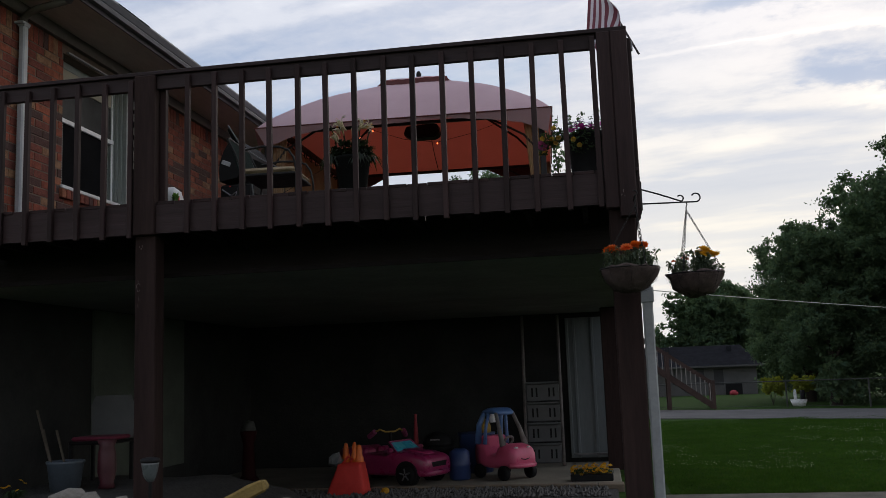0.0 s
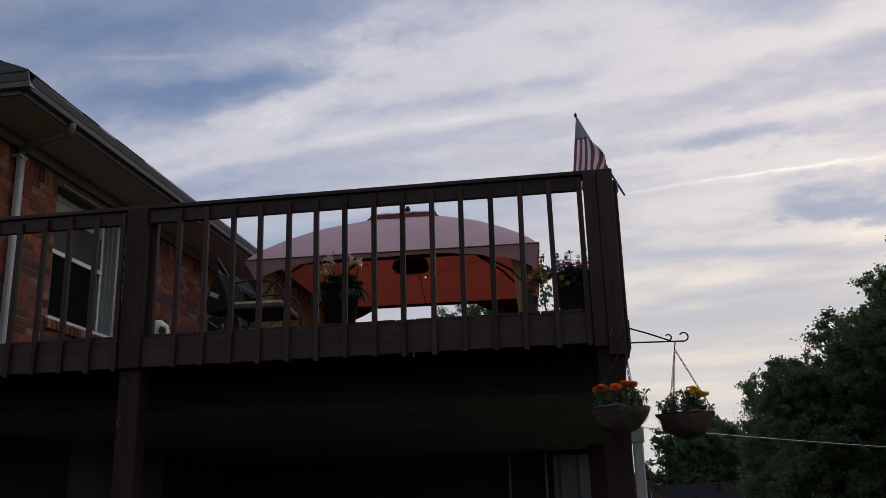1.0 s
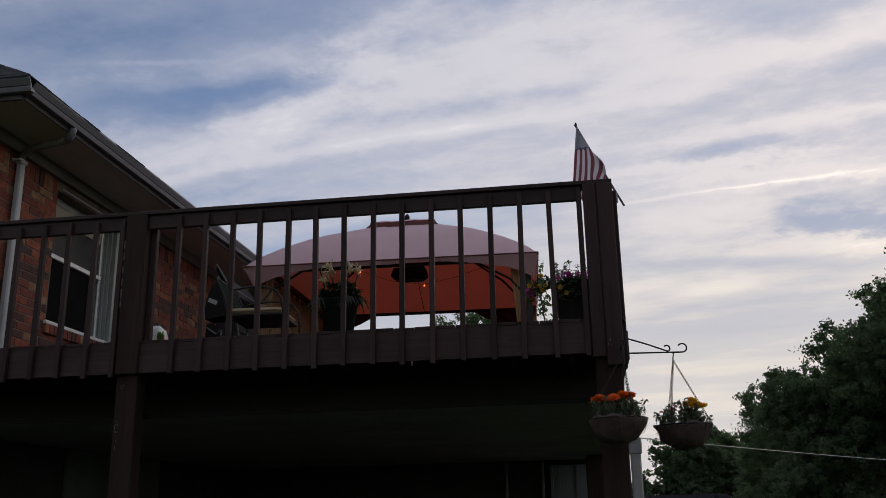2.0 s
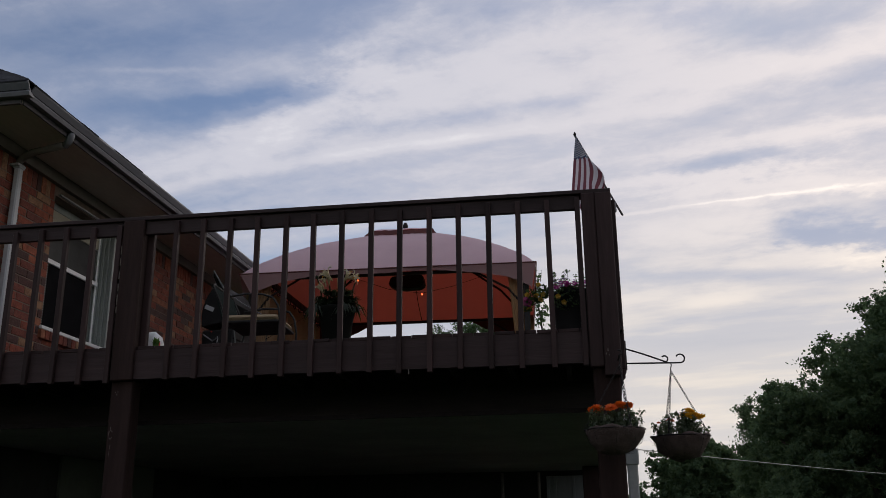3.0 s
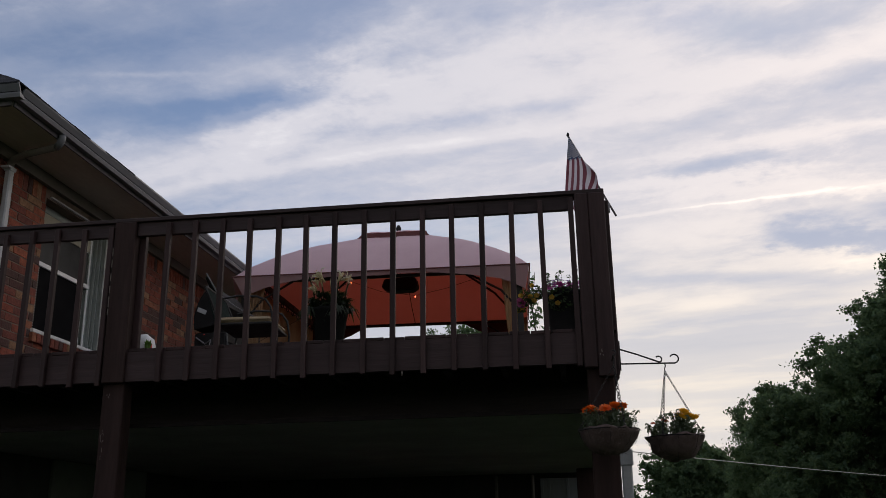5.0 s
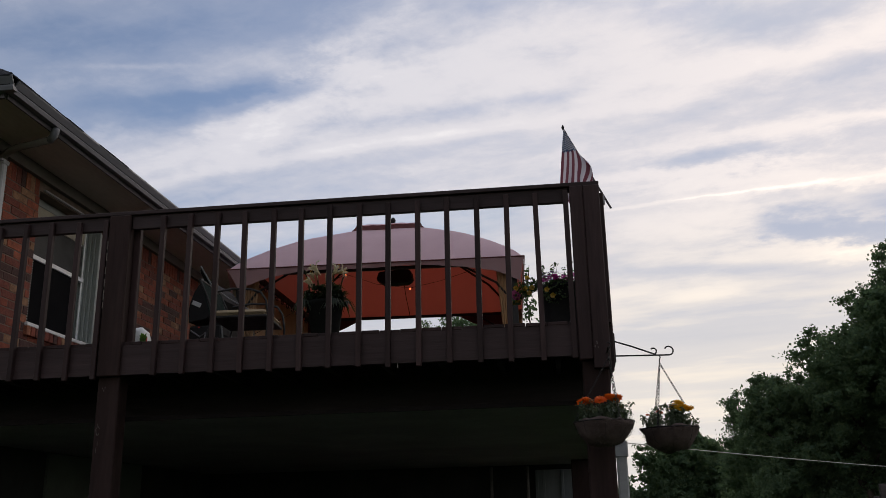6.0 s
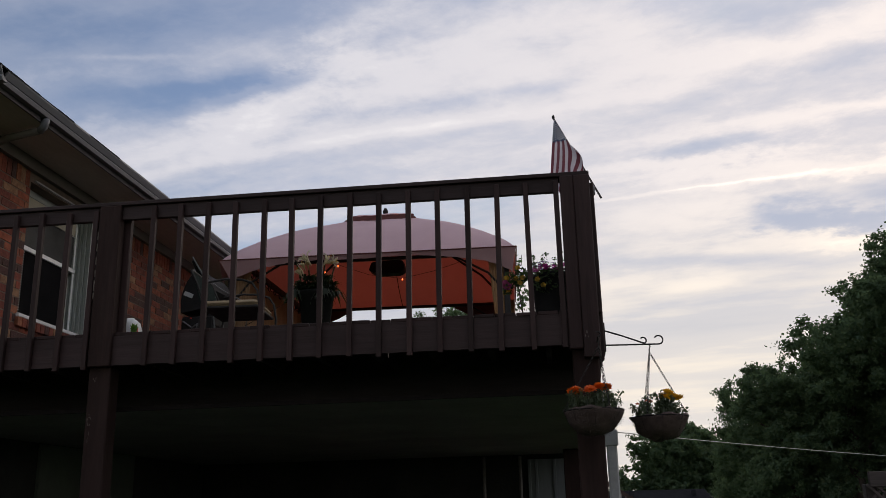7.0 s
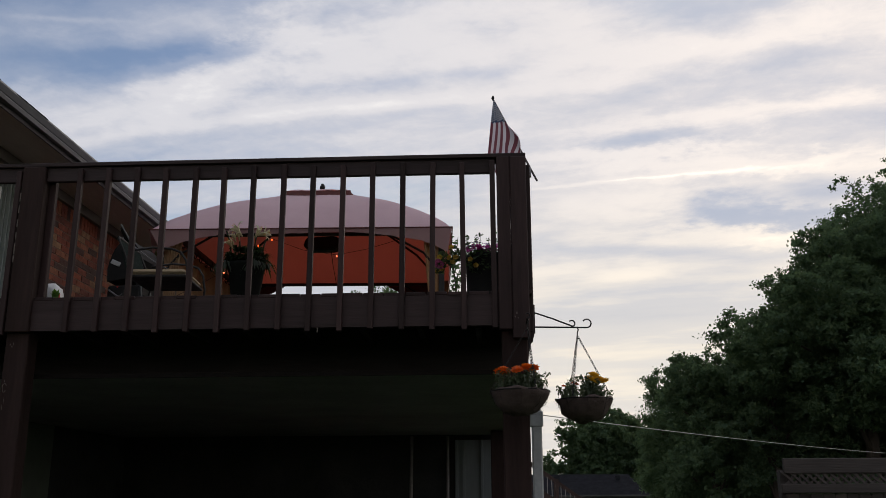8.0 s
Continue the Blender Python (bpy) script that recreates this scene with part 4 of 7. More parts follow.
def build_gazebo():
    g = thing("gazebo", "soft-top gazebo with a faded red domed canopy", "gazebo")
    cx, cy = (GX0 + GX1) / 2, (GY0 + GY1) / 2
    hx, hy = (GX1 - GX0) / 2, (GY1 - GY0) / 2

    def shell(name, levels, parent, sag=0.0, label=""):
        bm = bmesh.new()
        rings = []
        for s, z in levels:
            ring = []
            for k in range(48):
                q, f = divmod(k, 12)
                f /= 12
                c = ((-1, -1), (1, -1), (1, 1), (-1, 1))
                ax, ay = c[q][0] + (c[(q + 1) % 4][0] - c[q][0]) * f, c[q][1] + (c[(q + 1) % 4][1] - c[q][1]) * f
                dip = sag * math.sin(math.pi * f) * s
                wob = 0.012 * noise.noise((ax * 3, ay * 3, z * 2))
                ring.append(bm.verts.new((cx + ax * hx * s, cy + ay * hy * s, z - dip + wob)))
            rings.append(ring)
        for a, b in zip(rings, rings[1:]):
            for k in range(48):
                bm.faces.new((a[k], a[(k + 1) % 48], b[(k + 1) % 48], b[k]))
        return part(name, bm, M_CANVAS, parent, label, smooth=True)

    lev = [(1.0, GZ), (0.95, GZ + 0.095), (0.89, GZ + 0.185), (0.78, GZ + 0.325), (0.70, GZ + 0.415), (0.61, GZ + 0.512), (0.52, GZ + 0.595), (0.43, GZ + 0.664), (0.34, GZ + 0.735), (0.27, GZ + 0.789), (0.21, GZ + 0.835)]
    shell("canopy", lev, g, 0.0)
    z0 = GZ + 0.80
    shell("vent_canopy", [(0.248, z0 + 0.066), (0.21, z0 + 0.10), (0.13, z0 + 0.135), (0.06, z0 + 0.150), (0.005, z0 + 0.153)], g)
    bm = bmesh.new()
    rings = []
    for s, z in ((0.248, z0 + 0.067), (0.256, z0 + 0.03), (0.277, z0 - 0.012)):
        ring = []
        for k in range(48):
            q, f = divmod(k, 12)
            c = ((-1, -1), (1, -1), (1, 1), (-1, 1))
            ax, ay = (c[q][j] + (c[(q + 1) % 4][j] - c[q][j]) * f / 12 for j in (0, 1))
            ring.append(bm.verts.new((cx + ax * hx * s, cy + ay * hy * s, z + 0.006 * math.sin(k * 2.6))))
        rings.append(ring)
    for p, q in zip(rings, rings[1:]):
        for k in range(48):
            bm.faces.new((p[k], p[(k + 1) % 48], q[(k + 1) % 48], q[k]))
    part("vent_flounce", bm, M_FLOUNCE, g, "dark red flounce round the vent", smooth=True)
    bm = lathe(bmesh.new(), [(0.0, 0), (0.035, 0.0), (0.04, 0.03), (0.02, 0.05), (0.035, 0.075), (0.04, 0.10), (0.02, 0.14), (0.0, 0.15)], 12, (cx, cy, z0 + 0.145))
    part("finial", bm, M_IRON, g, smooth=True)
    # valance: a narrow strip round the eave that hangs in swags at the corners
    corners = ((-1, -1), (1, -1), (1, 1), (-1, 1))
    for q in range(4):
        far = q == 2
        bm = bmesh.new()
        rows = []
        n = 64
        for k in range(n + 1):
            f = k / n
            e = min(f, 1 - f)
            if far:
                drop = 0.035 + 0.42 * max(0.0, 1 - e / 0.28) ** 0.8
            else:
                drop = 0.055 + 0.30 * math.exp(-e / (0.07 if q == 1 else 0.10)) + 0.010 * math.sin(f * 17)
            lo = min(max(f, 0.050 if q == 0 else 0.010), 0.950 if q == 3 else 0.988)
            col = []
            for j in range(5):
                w = j / 4
                g2 = f + (lo - f) * w
                ax, ay = (corners[q][i] + (corners[(q + 1) % 4][i] - corners[q][i]) * g2 for i in (0, 1))
                s = 1.004 + 0.003 * math.sin(k * 0.9) * w - 0.010 * w
                col.append(bm.verts.new((cx + ax * hx * s, cy + ay * hy * s, GZ + 0.012 - drop * w + 0.003 * math.sin(k * 2.1) * w)))
            rows.append(col)
        for c0, c1 in zip(rows, rows[1:]):
            for j in range(4):
                bm.faces.new((c0[j], c1[j], c1[j + 1], c0[j + 1]))
        part("valance", bm, M_VALANCE_SHADED if far else M_VALANCE, g, "red valance along the far eave, coloured dark for shade" if far else "", smooth=True)
        # piping along the eave's seam
        (x0, y0), (x1, y1) = corners[q], corners[(q + 1) % 4]
        part("seam", tube(bmesh.new(), [(cx + x0 * hx * 1.006, cy + y0 * hy * 1.006, GZ + 0.004), (cx + x1 * hx * 1.006, cy + y1 * hy * 1.006, GZ + 0.004)], 0.008, 6), M_FLOUNCE, g, "dark seam")
    for ax, ay in ((-1, -1), (1, -1), (1, 1), (-1, 1)):
        x, y = cx + ax * (hx - 0.12), cy + ay * (hy - 0.12)
        part("post", boxes((x - 0.035, x + 0.035, y - 0.035, y + 0.035, DECK, GZ), bevel=0.005), M_IRON, g)
        bm = bmesh.new()
        tube(bm, [(x, y, GZ - 0.02), (cx + ax * hx * 0.72, cy + ay * hy * 0.72, GZ + 0.33), (cx + ax * hx * 0.45, cy + ay * hy * 0.45, GZ + 0.58), (cx, cy, GZ + 0.80)], 0.016, 6)
        part("roof_rib", bm, M_IRON, g)
        bm = bmesh.new()
        tube(bm, [(x, y, GZ - 0.55), (x - ax * 0.22, y, GZ - 0.28), (x - ax * 0.62, y, GZ - 0.05)], 0.014, 6)
        part("brace", bm, M_IRON, g)
    for y in (GY0 + 0.10, GY1 - 0.14):
        part("eave_bar", boxes((GX0 + 0.1, GX1 - 0.1, y, y + 0.03, GZ - 0.060, GZ - 0.02)), M_IRON, g)
    for x in (GX0 + 0.30, GX1 - 0.20):
        part("eave_bar", boxes((x, x + 0.035, GY0 + 0.13, GY1 - 0.14, GZ - 0.095, GZ - 0.02)), M_IRON, g)
        for k in range(11):
            y = GY0 + 0.3 + k * 0.24
            part("eave_scroll", tube(bmesh.new(), [(x + 0.017, y + 0.05 * math.cos(q), GZ - 0.125 + 0.035 * math.sin(q)) for q in [6.283 * i / 10 for i in range(11)]], 0.007, 5), M_IRON, g)
    # the frame has settled: its outer far corner leans in and its outer side hangs lower
    for ob in g.children:
        for v in ob.data.vertices:
            u = (1 + (v.co.x - cx) / hx) / 2
            v.co.x -= RACK * (v.co.y - GY0) * u * abs(u)
            v.co.z -= 0.035 * u * min(1.0, (v.co.z - DECK) / (GZ - DECK))


build_gazebo()


# ---- more materials ----
M_BLACK = mat("black_plastic", (0.012, 0.012, 0.013), 0.6, 0.2, 10.0, 0.05, 60.0, spec=0.15)
M_POT = mat("dark_glazed_pot", (0.010, 0.011, 0.010), 0.85, 0.3, 8.0, 0.05, 60.0, spec=0.04)
M_SLING = mat("dark_green_woven_sling", (0.018, 0.026, 0.024), 0.95, 0.3, 30.0, 0.3, 200.0, spec=0.03)
M_FOLIAGE = mat("garden_leaves", (0.052, 0.092, 0.044), 0.55, 0.45, 9.0, 0.0, 40.0, trans=(0.075, 0.13, 0.035))
M_BASKET_LEAF = mat("grey_green_basket_leaves", (0.085, 0.120, 0.075), 0.55, 0.45, 9.0, 0.0, 40.0, trans=(0.12, 0.16, 0.075))
M_LILY_LEAF = mat("dark_lily_leaves", (0.030, 0.050, 0.028), 0.5, 0.45, 9.0, 0.0, 40.0, trans=(0.035, 0.060, 0.018))
M_PETAL_W = mat("white_lily_petals", (0.62, 0.57, 0.42), 0.6, 0.25, 20.0, 0.0, trans=(0.52, 0.45, 0.26))
M_PETAL_Y = mat("yellow_petals", (0.78, 0.47, 0.03), 0.6, 0.2, 30.0, 0.0, trans=(0.75, 0.42, 0.02))
M_PETAL_O = mat("orange_petals", (0.80, 0.16, 0.015), 0.6, 0.2, 30.0, 0.0, trans=(0.85, 0.16, 0.01))
M_PETAL_R = mat("red_orange_petals", (0.42, 0.07, 0.025), 0.6, 0.3, 30.0, 0.0, trans=(0.45, 0.08, 0.02))
M_PETAL_P = mat("pink_petals", (0.42, 0.09, 0.24), 0.6, 0.45, 30.0, 0.0, trans=(0.40, 0.08, 0.20))
M_COIR = mat("coconut_fibre_liner", (0.105, 0.072, 0.064), 0.95, 0.5, 18.0, 0.9, 160.0)
M_STEEL = mat("dull_steel", (0.20, 0.20, 0.21), 0.5, 0.2, 10.0, 0.05, 60.0, metal=0.8)
M_CUSHION = mat("tan_seat_cushion", (0.34, 0.26, 0.16), 0.9, 0.25, 10.0, 0.3, 90.0)
M_RED = mat("flag_red_cloth", (0.20, 0.060, 0.085), 0.8, 0.12, 10.0, 0.05, trans=(0.20, 0.065, 0.09))
M_FLAGW = mat("flag_white_cloth", (0.70, 0.68, 0.74), 0.8, 0.08, 10.0, 0.05, trans=(0.62, 0.58, 0.66))
M_BLUE = mat("flag_blue_cloth", (0.055, 0.095, 0.19), 0.8, 0.12, 10.0, 0.05, trans=(0.06, 0.10, 0.20))
M_PINK = mat("pink_toy_plastic", (0.62, 0.10, 0.20), 0.35, 0.15, 6.0, 0.03, 60.0)
M_PINK2 = mat("magenta_toy_plastic", (0.30, 0.022, 0.10), 0.3, 0.2, 6.0, 0.03, 60.0)
M_TOYBLUE = mat("blue_toy_plastic", (0.10, 0.20, 0.44), 0.35, 0.15, 6.0, 0.03, 60.0)
M_NAVY = mat("navy_plastic", (0.03, 0.055, 0.16), 0.4, 0.2, 6.0, 0.03, 60.0)
M_TEAL = mat("teal_toy_windscreen", (0.06, 0.36, 0.46), 0.25, 0.15, 6.0, 0.03, 60.0)
M_TOYYELLOW = mat("dull_yellow_toy_plastic", (0.40, 0.25, 0.03), 0.45, 0.25, 6.0, 0.05, 60.0)
M_BRIGHTRED = mat("bright_red_cloth", (0.62, 0.03, 0.022), 0.7, 0.15, 8.0, 0.2, 60.0)
M_ORANGE = mat("orange_plastic", (0.75, 0.16, 0.02), 0.45, 0.15, 8.0, 0.05, 60.0)
M_ROCK = mat("pale_garden_rock", (0.24, 0.22, 0.19), 0.9, 0.4, 8.0, 0.6, 50.0)
M_LADDER = mat("weathered_ladder_rail", (0.24, 0.22, 0.21), 0.8, 0.4, 10.0, 0.3)
M_PEBBLE = mat("grey_pebbles", (0.14, 0.135, 0.13), 0.9, 0.5, 40.0, 0.4, 90.0)
M_GREYPLASTIC = mat("pale_grey_plastic", (0.10, 0.105, 0.11), 0.5, 0.15, 6.0, 0.05, 60.0)
M_BUCKET = mat("blue_grey_bucket", (0.075, 0.095, 0.12), 0.45, 0.2, 6.0, 0.05, 60.0)
M_BULB = glow_mat("warm_bulb", (1.0, 0.12, 0.02), 2.2)


# ---- house details: bricks, pipes ----
def build_bricks():
    wall = bpy.data.objects["wall_east"]
    rng = random.Random(8)
    hb, lb = COURSE - JOINT, BLEN - JOINT
    bm = box(bmesh.new(), -0.10, 0.0, 0, lb, 0, hb, bevel=0.003)
    full = mesh_of("brick", bm, M_BRICK)
    v, f = [], []
    made = 0
    z0 = 2.585
    rows = 24
    for r in range(rows):
        z = z0 + r * COURSE
        y = HY0 + (0.0 if r % 2 else -BLEN / 2)
        while y < 12.1:
            a, b = max(y, HY0), min(y + lb, 12.14)
            for p, q in ([(a, b)] if z + hb < SILL - 0.085 or z > HEAD else [(a, min(b, WY0 - 0.004)), (max(a, WY1 + 0.072), b)]):
                if q - p < 0.05:
                    continue
                x = WX + rng.uniform(-0.003, 0.003)
                if made < 285 and p < 10.2 and (abs(q - p - lb) < 0.004):
                    piece("brick", full, wall, pose(x, p, z + rng.uniform(-0.0015, 0.0015), 0, 0, rng.uniform(-0.3, 0.3)))
                    made += 1
                else:
                    k = len(v)
                    v += [(xx, yy, zz) for xx in (WX - 0.1, x) for yy in (p, q) for zz in (z, z + hb)]
                    f += [tuple(k + i for i in t) for t in ((4, 6, 7, 5), (0, 4, 5, 1), (2, 3, 7, 6), (0, 2, 6, 4), (1, 5, 7, 3))]
            y += BLEN
    z = z0 + rows * COURSE
    y = HY0
    while y < 12.08:
        if not (WY0 - COURSE < y < WY1) or z > HEAD:
            k = len(v)
            x = WX + rng.uniform(-0.003, 0.003)
            v += [(xx, yy, zz) for xx in (WX - 0.1, x) for yy in (y, y + hb) for zz in (z, z + 0.20)]
            f += [tuple(k + i for i in t) for t in ((4, 6, 7, 5), (0, 4, 5, 1), (2, 3, 7, 6), (0, 2, 6, 4), (1, 5, 7, 3))]
        y += COURSE
    # rowlock sill under the window
    y = WY0 - 0.03
    while y < WY1 + 0.02:
        piece("sill_brick", soldier_sill, wall, pose(WX, y, SILL - 0.125, 0, 0, rng.uniform(-0.6, 0.6)))
        y += COURSE
    tagged(raw("far_bricks", v, f, M_BRICK_JOINED, wall), kind="stuff")


soldier_sill = mesh_of("sill_brick", box(bmesh.new(), -0.09, 0.035, 0, COURSE - JOINT, 0, 0.09, bevel=0.004), M_BRICK)
build_bricks()


def build_downpipe():
    d = thing("downpipe", "pale painted metal downpipe from the roof gutter", "downpipe")
    x, y = WX + 0.05, 7.29
    part("pipe", boxes((x - 0.030, x + 0.030, y - 0.036, y + 0.036, DECK, 4.60), bevel=0.012), M_WHITE, d)
    part("collar", boxes((x - 0.036, x + 0.036, y - 0.043, y + 0.043, 4.585, 4.632), bevel=0.006), M_WHITE, d)
    part("strap", boxes((x - 0.05, x + 0.038, y - 0.075, y + 0.045, 4.605, 4.625)), M_WHITE, d)
    bm = bmesh.new()
    ex, ey = EX + 0.03, 7.13
    tube(bm, [(ex, ey, ROOF - 0.13), (ex, ey, SOF + 0.01), (ex - 0.02, ey + 0.01, SOF - 0.035), (ex - 0.07, ey + 0.04, SOF - 0.06)], 0.036, 10)
    part("outlet_elbow", bm, M_GUTTER, d, "grey elbow below the gutter", smooth=True)
    bm = bmesh.new()
    tube(bm, [(ex - 0.06, ey + 0.035, SOF - 0.055), (x + 0.16, y - 0.07, SOF - 0.085), (x + 0.05, y - 0.02, SOF - 0.10), (x, y, SOF - 0.13), (x, y, 4.61)], 0.034, 10)
    part("offset_bend", bm, mat("dark_brown_grey_bend", (0.13, 0.115, 0.10), 0.7, 0.2), d, "dark brown-grey offset bend", smooth=True)
    e = thing("downspout", "white downspout beside the deck's corner post", "downspout")
    part("pipe", boxes((0.008, 0.078, 6.37, 6.44, 0.02, 1.74), bevel=0.010), M_WHITE, e)
    part("collar", boxes((-0.002, 0.088, 6.362, 6.448, 1.69, 1.80), bevel=0.008), M_WHITE, e)
    bm = bmesh.new()
    tube(bm, [(0.042, 6.40, 1.76), (0.04, 6.41, 1.86), (0.0, 6.5, 2.0), (-0.06, 6.7, 2.075)], 0.036, 10)
    part("elbow", bm, M_WHITE, e, smooth=True)


build_downpipe()


# ---- on and around the deck ----
def flower_heads(bm, spots, r, rng, petals=7, layers=2):
    """Ruffled flower heads, each a rosette of petals."""
    for c in spots:
        c = Vector(c)
        tilt = Euler((rng.uniform(-0.6, 0.6), rng.uniform(-0.6, 0.6), rng.uniform(0, 6))).to_matrix()
        for j in range(layers):
            rr = r * (1 - 0.35 * j)
            for k in range(petals):
                a = 6.283 * (k + 0.5 * j) / petals
                d = tilt @ Vector((math.cos(a), math.sin(a), 0.25 + 0.5 * j))
                sd = tilt @ Vector((-math.sin(a), math.cos(a), 0))
                v = [bm.verts.new(p) for p in (c, c + d * rr * 0.6 + sd * rr * 0.34, c + d * rr + Vector((0, 0, -0.1 * rr)), c + d * rr * 0.6 - sd * rr * 0.34)]
                bm.faces.new(v)


def blades(bm, centre, n, length, width, rng, spread=1.0, up=1.0, droop=0.4):
    """Narrow arching leaves from one place."""
    c = Vector(centre)
    for _ in range(n):
        a = rng.uniform(0, 6.283)
        out = Vector((math.cos(a), math.sin(a), 0))
        ln = length * rng.uniform(0.6, 1.15)
        sp = spread * rng.uniform(0.35, 1.0)
        sd = Vector((-math.sin(a), math.cos(a), 0)) * width * 0.5
        p0 = c + out * 0.02
        p1 = c + out * ln * 0.45 * sp + Vector((0, 0, ln * 0.62 * up))
        p2 = c + out * ln * 0.95 * sp + Vector((0, 0, ln * (0.95 * up - droop * sp)))
        v = [bm.verts.new(p) for p in (p0 - sd * 0.5, p0 + sd * 0.5, p1 + sd, p1 - sd, p2)]
        bm.faces.new((v[0], v[1], v[2], v[3]))
        bm.faces.new((v[3], v[2], v[4]))


def sprigs(bm, rng, centre, radii, n, size):
    v, f = leaf_cloud(np.random.default_rng(rng.randrange(9999)), [(centre, radii)], n, size)
    vs = [bm.verts.new(p) for p in v]
    for q in f:
        bm.faces.new([vs[i] for i in q])


def build_lily_pot():
    rng = random.Random(21)
    t = thing("potted_lily", "white lilies in a dark glazed pot by the deck rail", "potted plant", at=(-2.078, 6.52, DECK))
    part("pot", lathe(bmesh.new(), [(0.0, 0.0), (0.088, 0.0), (0.10, 0.06), (0.130, 0.28), (0.142, 0.315), (0.142, 0.340), (0.125, 0.340), (0.12, 0.31), (0.0, 0.305)], 28), M_POT, t, smooth=True)
    bm = bmesh.new()
    for x, y in ((-0.05, 0.02), (0.05, -0.03), (0.0, 0.06), (0.09, 0.03), (-0.1, -0.02)):
        blades(bm, (x, y, 0.31), 80, 0.150, 0.018, rng, 1.0, 0.85, 0.55)
        blades(bm, (x * 1.5, y * 1.5 - 0.03, 0.325), 46, 0.095, 0.017, rng, 1.5, 0.35, 0.9)
        blades(bm, (x * 1.2, y, 0.38), 60, 0.105, 0.015, rng, 1.1, 0.7, 0.4)
        blades(bm, (x * 0.8, y, 0.44), 36, 0.085, 0.013, rng, 1.1, 0.7, 0.4)
        tube(bm, [(x, y, 0.33), (x * 1.3, y, 0.5), (x * 1.6, y * 1.5, 0.60)], 0.006, 5)
    part("leaves", bm, M_LILY_LEAF, t)
    # trumpets that lean out on short stalks, with curled-back petals
    for base, way, size in (((-0.03, -0.05, 0.545), (-0.55, -0.25, 0.70), 0.95), ((0.06, -0.06, 0.530), (0.55, -0.2, 0.62), 0.85), ((0.08, -0.02, 0.560), (0.90, -0.25, 0.12), 0.80),
            ((-0.10, -0.04, 0.455), (-0.45, -0.3, 0.80), 0.70), ((-0.075, -0.06, 0.50), (-0.2, -0.4, 0.9), 0.65)):
        axis = Vector(way).normalized()
        u = axis.orthogonal().normalized()
        w = axis.cross(u)
        b0 = Vector(base)
        bm = bmesh.new()
        for k in range(6):
            a = k * 1.047 + 0.3 * (k % 2)
            o, sd = u * math.cos(a) + w * math.sin(a), (w * math.cos(a) - u * math.sin(a))
            rows = []
            for q, (along, out, half) in enumerate(((0.0, 0.004, 0.004), (0.045, 0.010, 0.009), (0.080, 0.024, 0.014), (0.100, 0.046, 0.012), (0.100, 0.064, 0.007), (0.090, 0.076, 0.001))):
                c = b0 + (axis * along + o * out) * size
                rows.append((bm.verts.new(c - sd * half * size), bm.verts.new(c + axis * 0.004 * (q > 1) + o * 0.002), bm.verts.new(c + sd * half * size)))
            for (a0, a1, a2), (c0, c1, c2) in zip(rows, rows[1:]):
                bm.faces.new((a0, a1, c1, c0))
                bm.faces.new((a1, a2, c2, c1))
        fl = part("lily_flower", bm, M_PETAL_W, t, smooth=True)
        bm = bmesh.new()
        for k in range(4):
            e = b0 + (axis * 0.115 + (u * math.cos(k * 1.57) + w * math.sin(k * 1.57)) * 0.012) * size
            tube(bm, [b0 + axis * 0.05 * size, e, e + axis * 0.008], [0.0008, 0.0008, 0.0018], 4)
        part("stamens", bm, M_PETAL_Y, fl, "yellow stamens")
    for x, y, z in ((-0.05, -0.05, 0.56), (0.02, -0.07, 0.535), (-0.085, -0.03, 0.50)):
        part("lily_bud", tube(bmesh.new(), [(x, y, z - 0.05), (x * 1.3, y, z + 0.01), (x * 1.6, y * 1.2, z + 0.05)], [0.004, 0.011, 0.003], 7), M_PETAL_W, t, "closed pale bud", smooth=True)


def face_bloom(bm, c, r, way):
    """One open five-petalled bloom, a shallow trumpet that looks along way."""
    axis = Vector(way).normalized()
    u = axis.orthogonal().normalized()
    w = axis.cross(u)
    c = Vector(c)
    heart = bm.verts.new(c - axis * r * 0.5)
    rim = []
    for k in range(20):
        a = 6.283 * k / 20
        q = r * (0.92 + 0.09 * math.cos(5 * a))
        rim.append(bm.verts.new(c + (u * math.cos(a) + w * math.sin(a)) * q + axis * r * 0.12 * math.sin(7 * a)))
    for k in range(20):
        bm.faces.new((heart, rim[k], rim[(k + 1) % 20]))


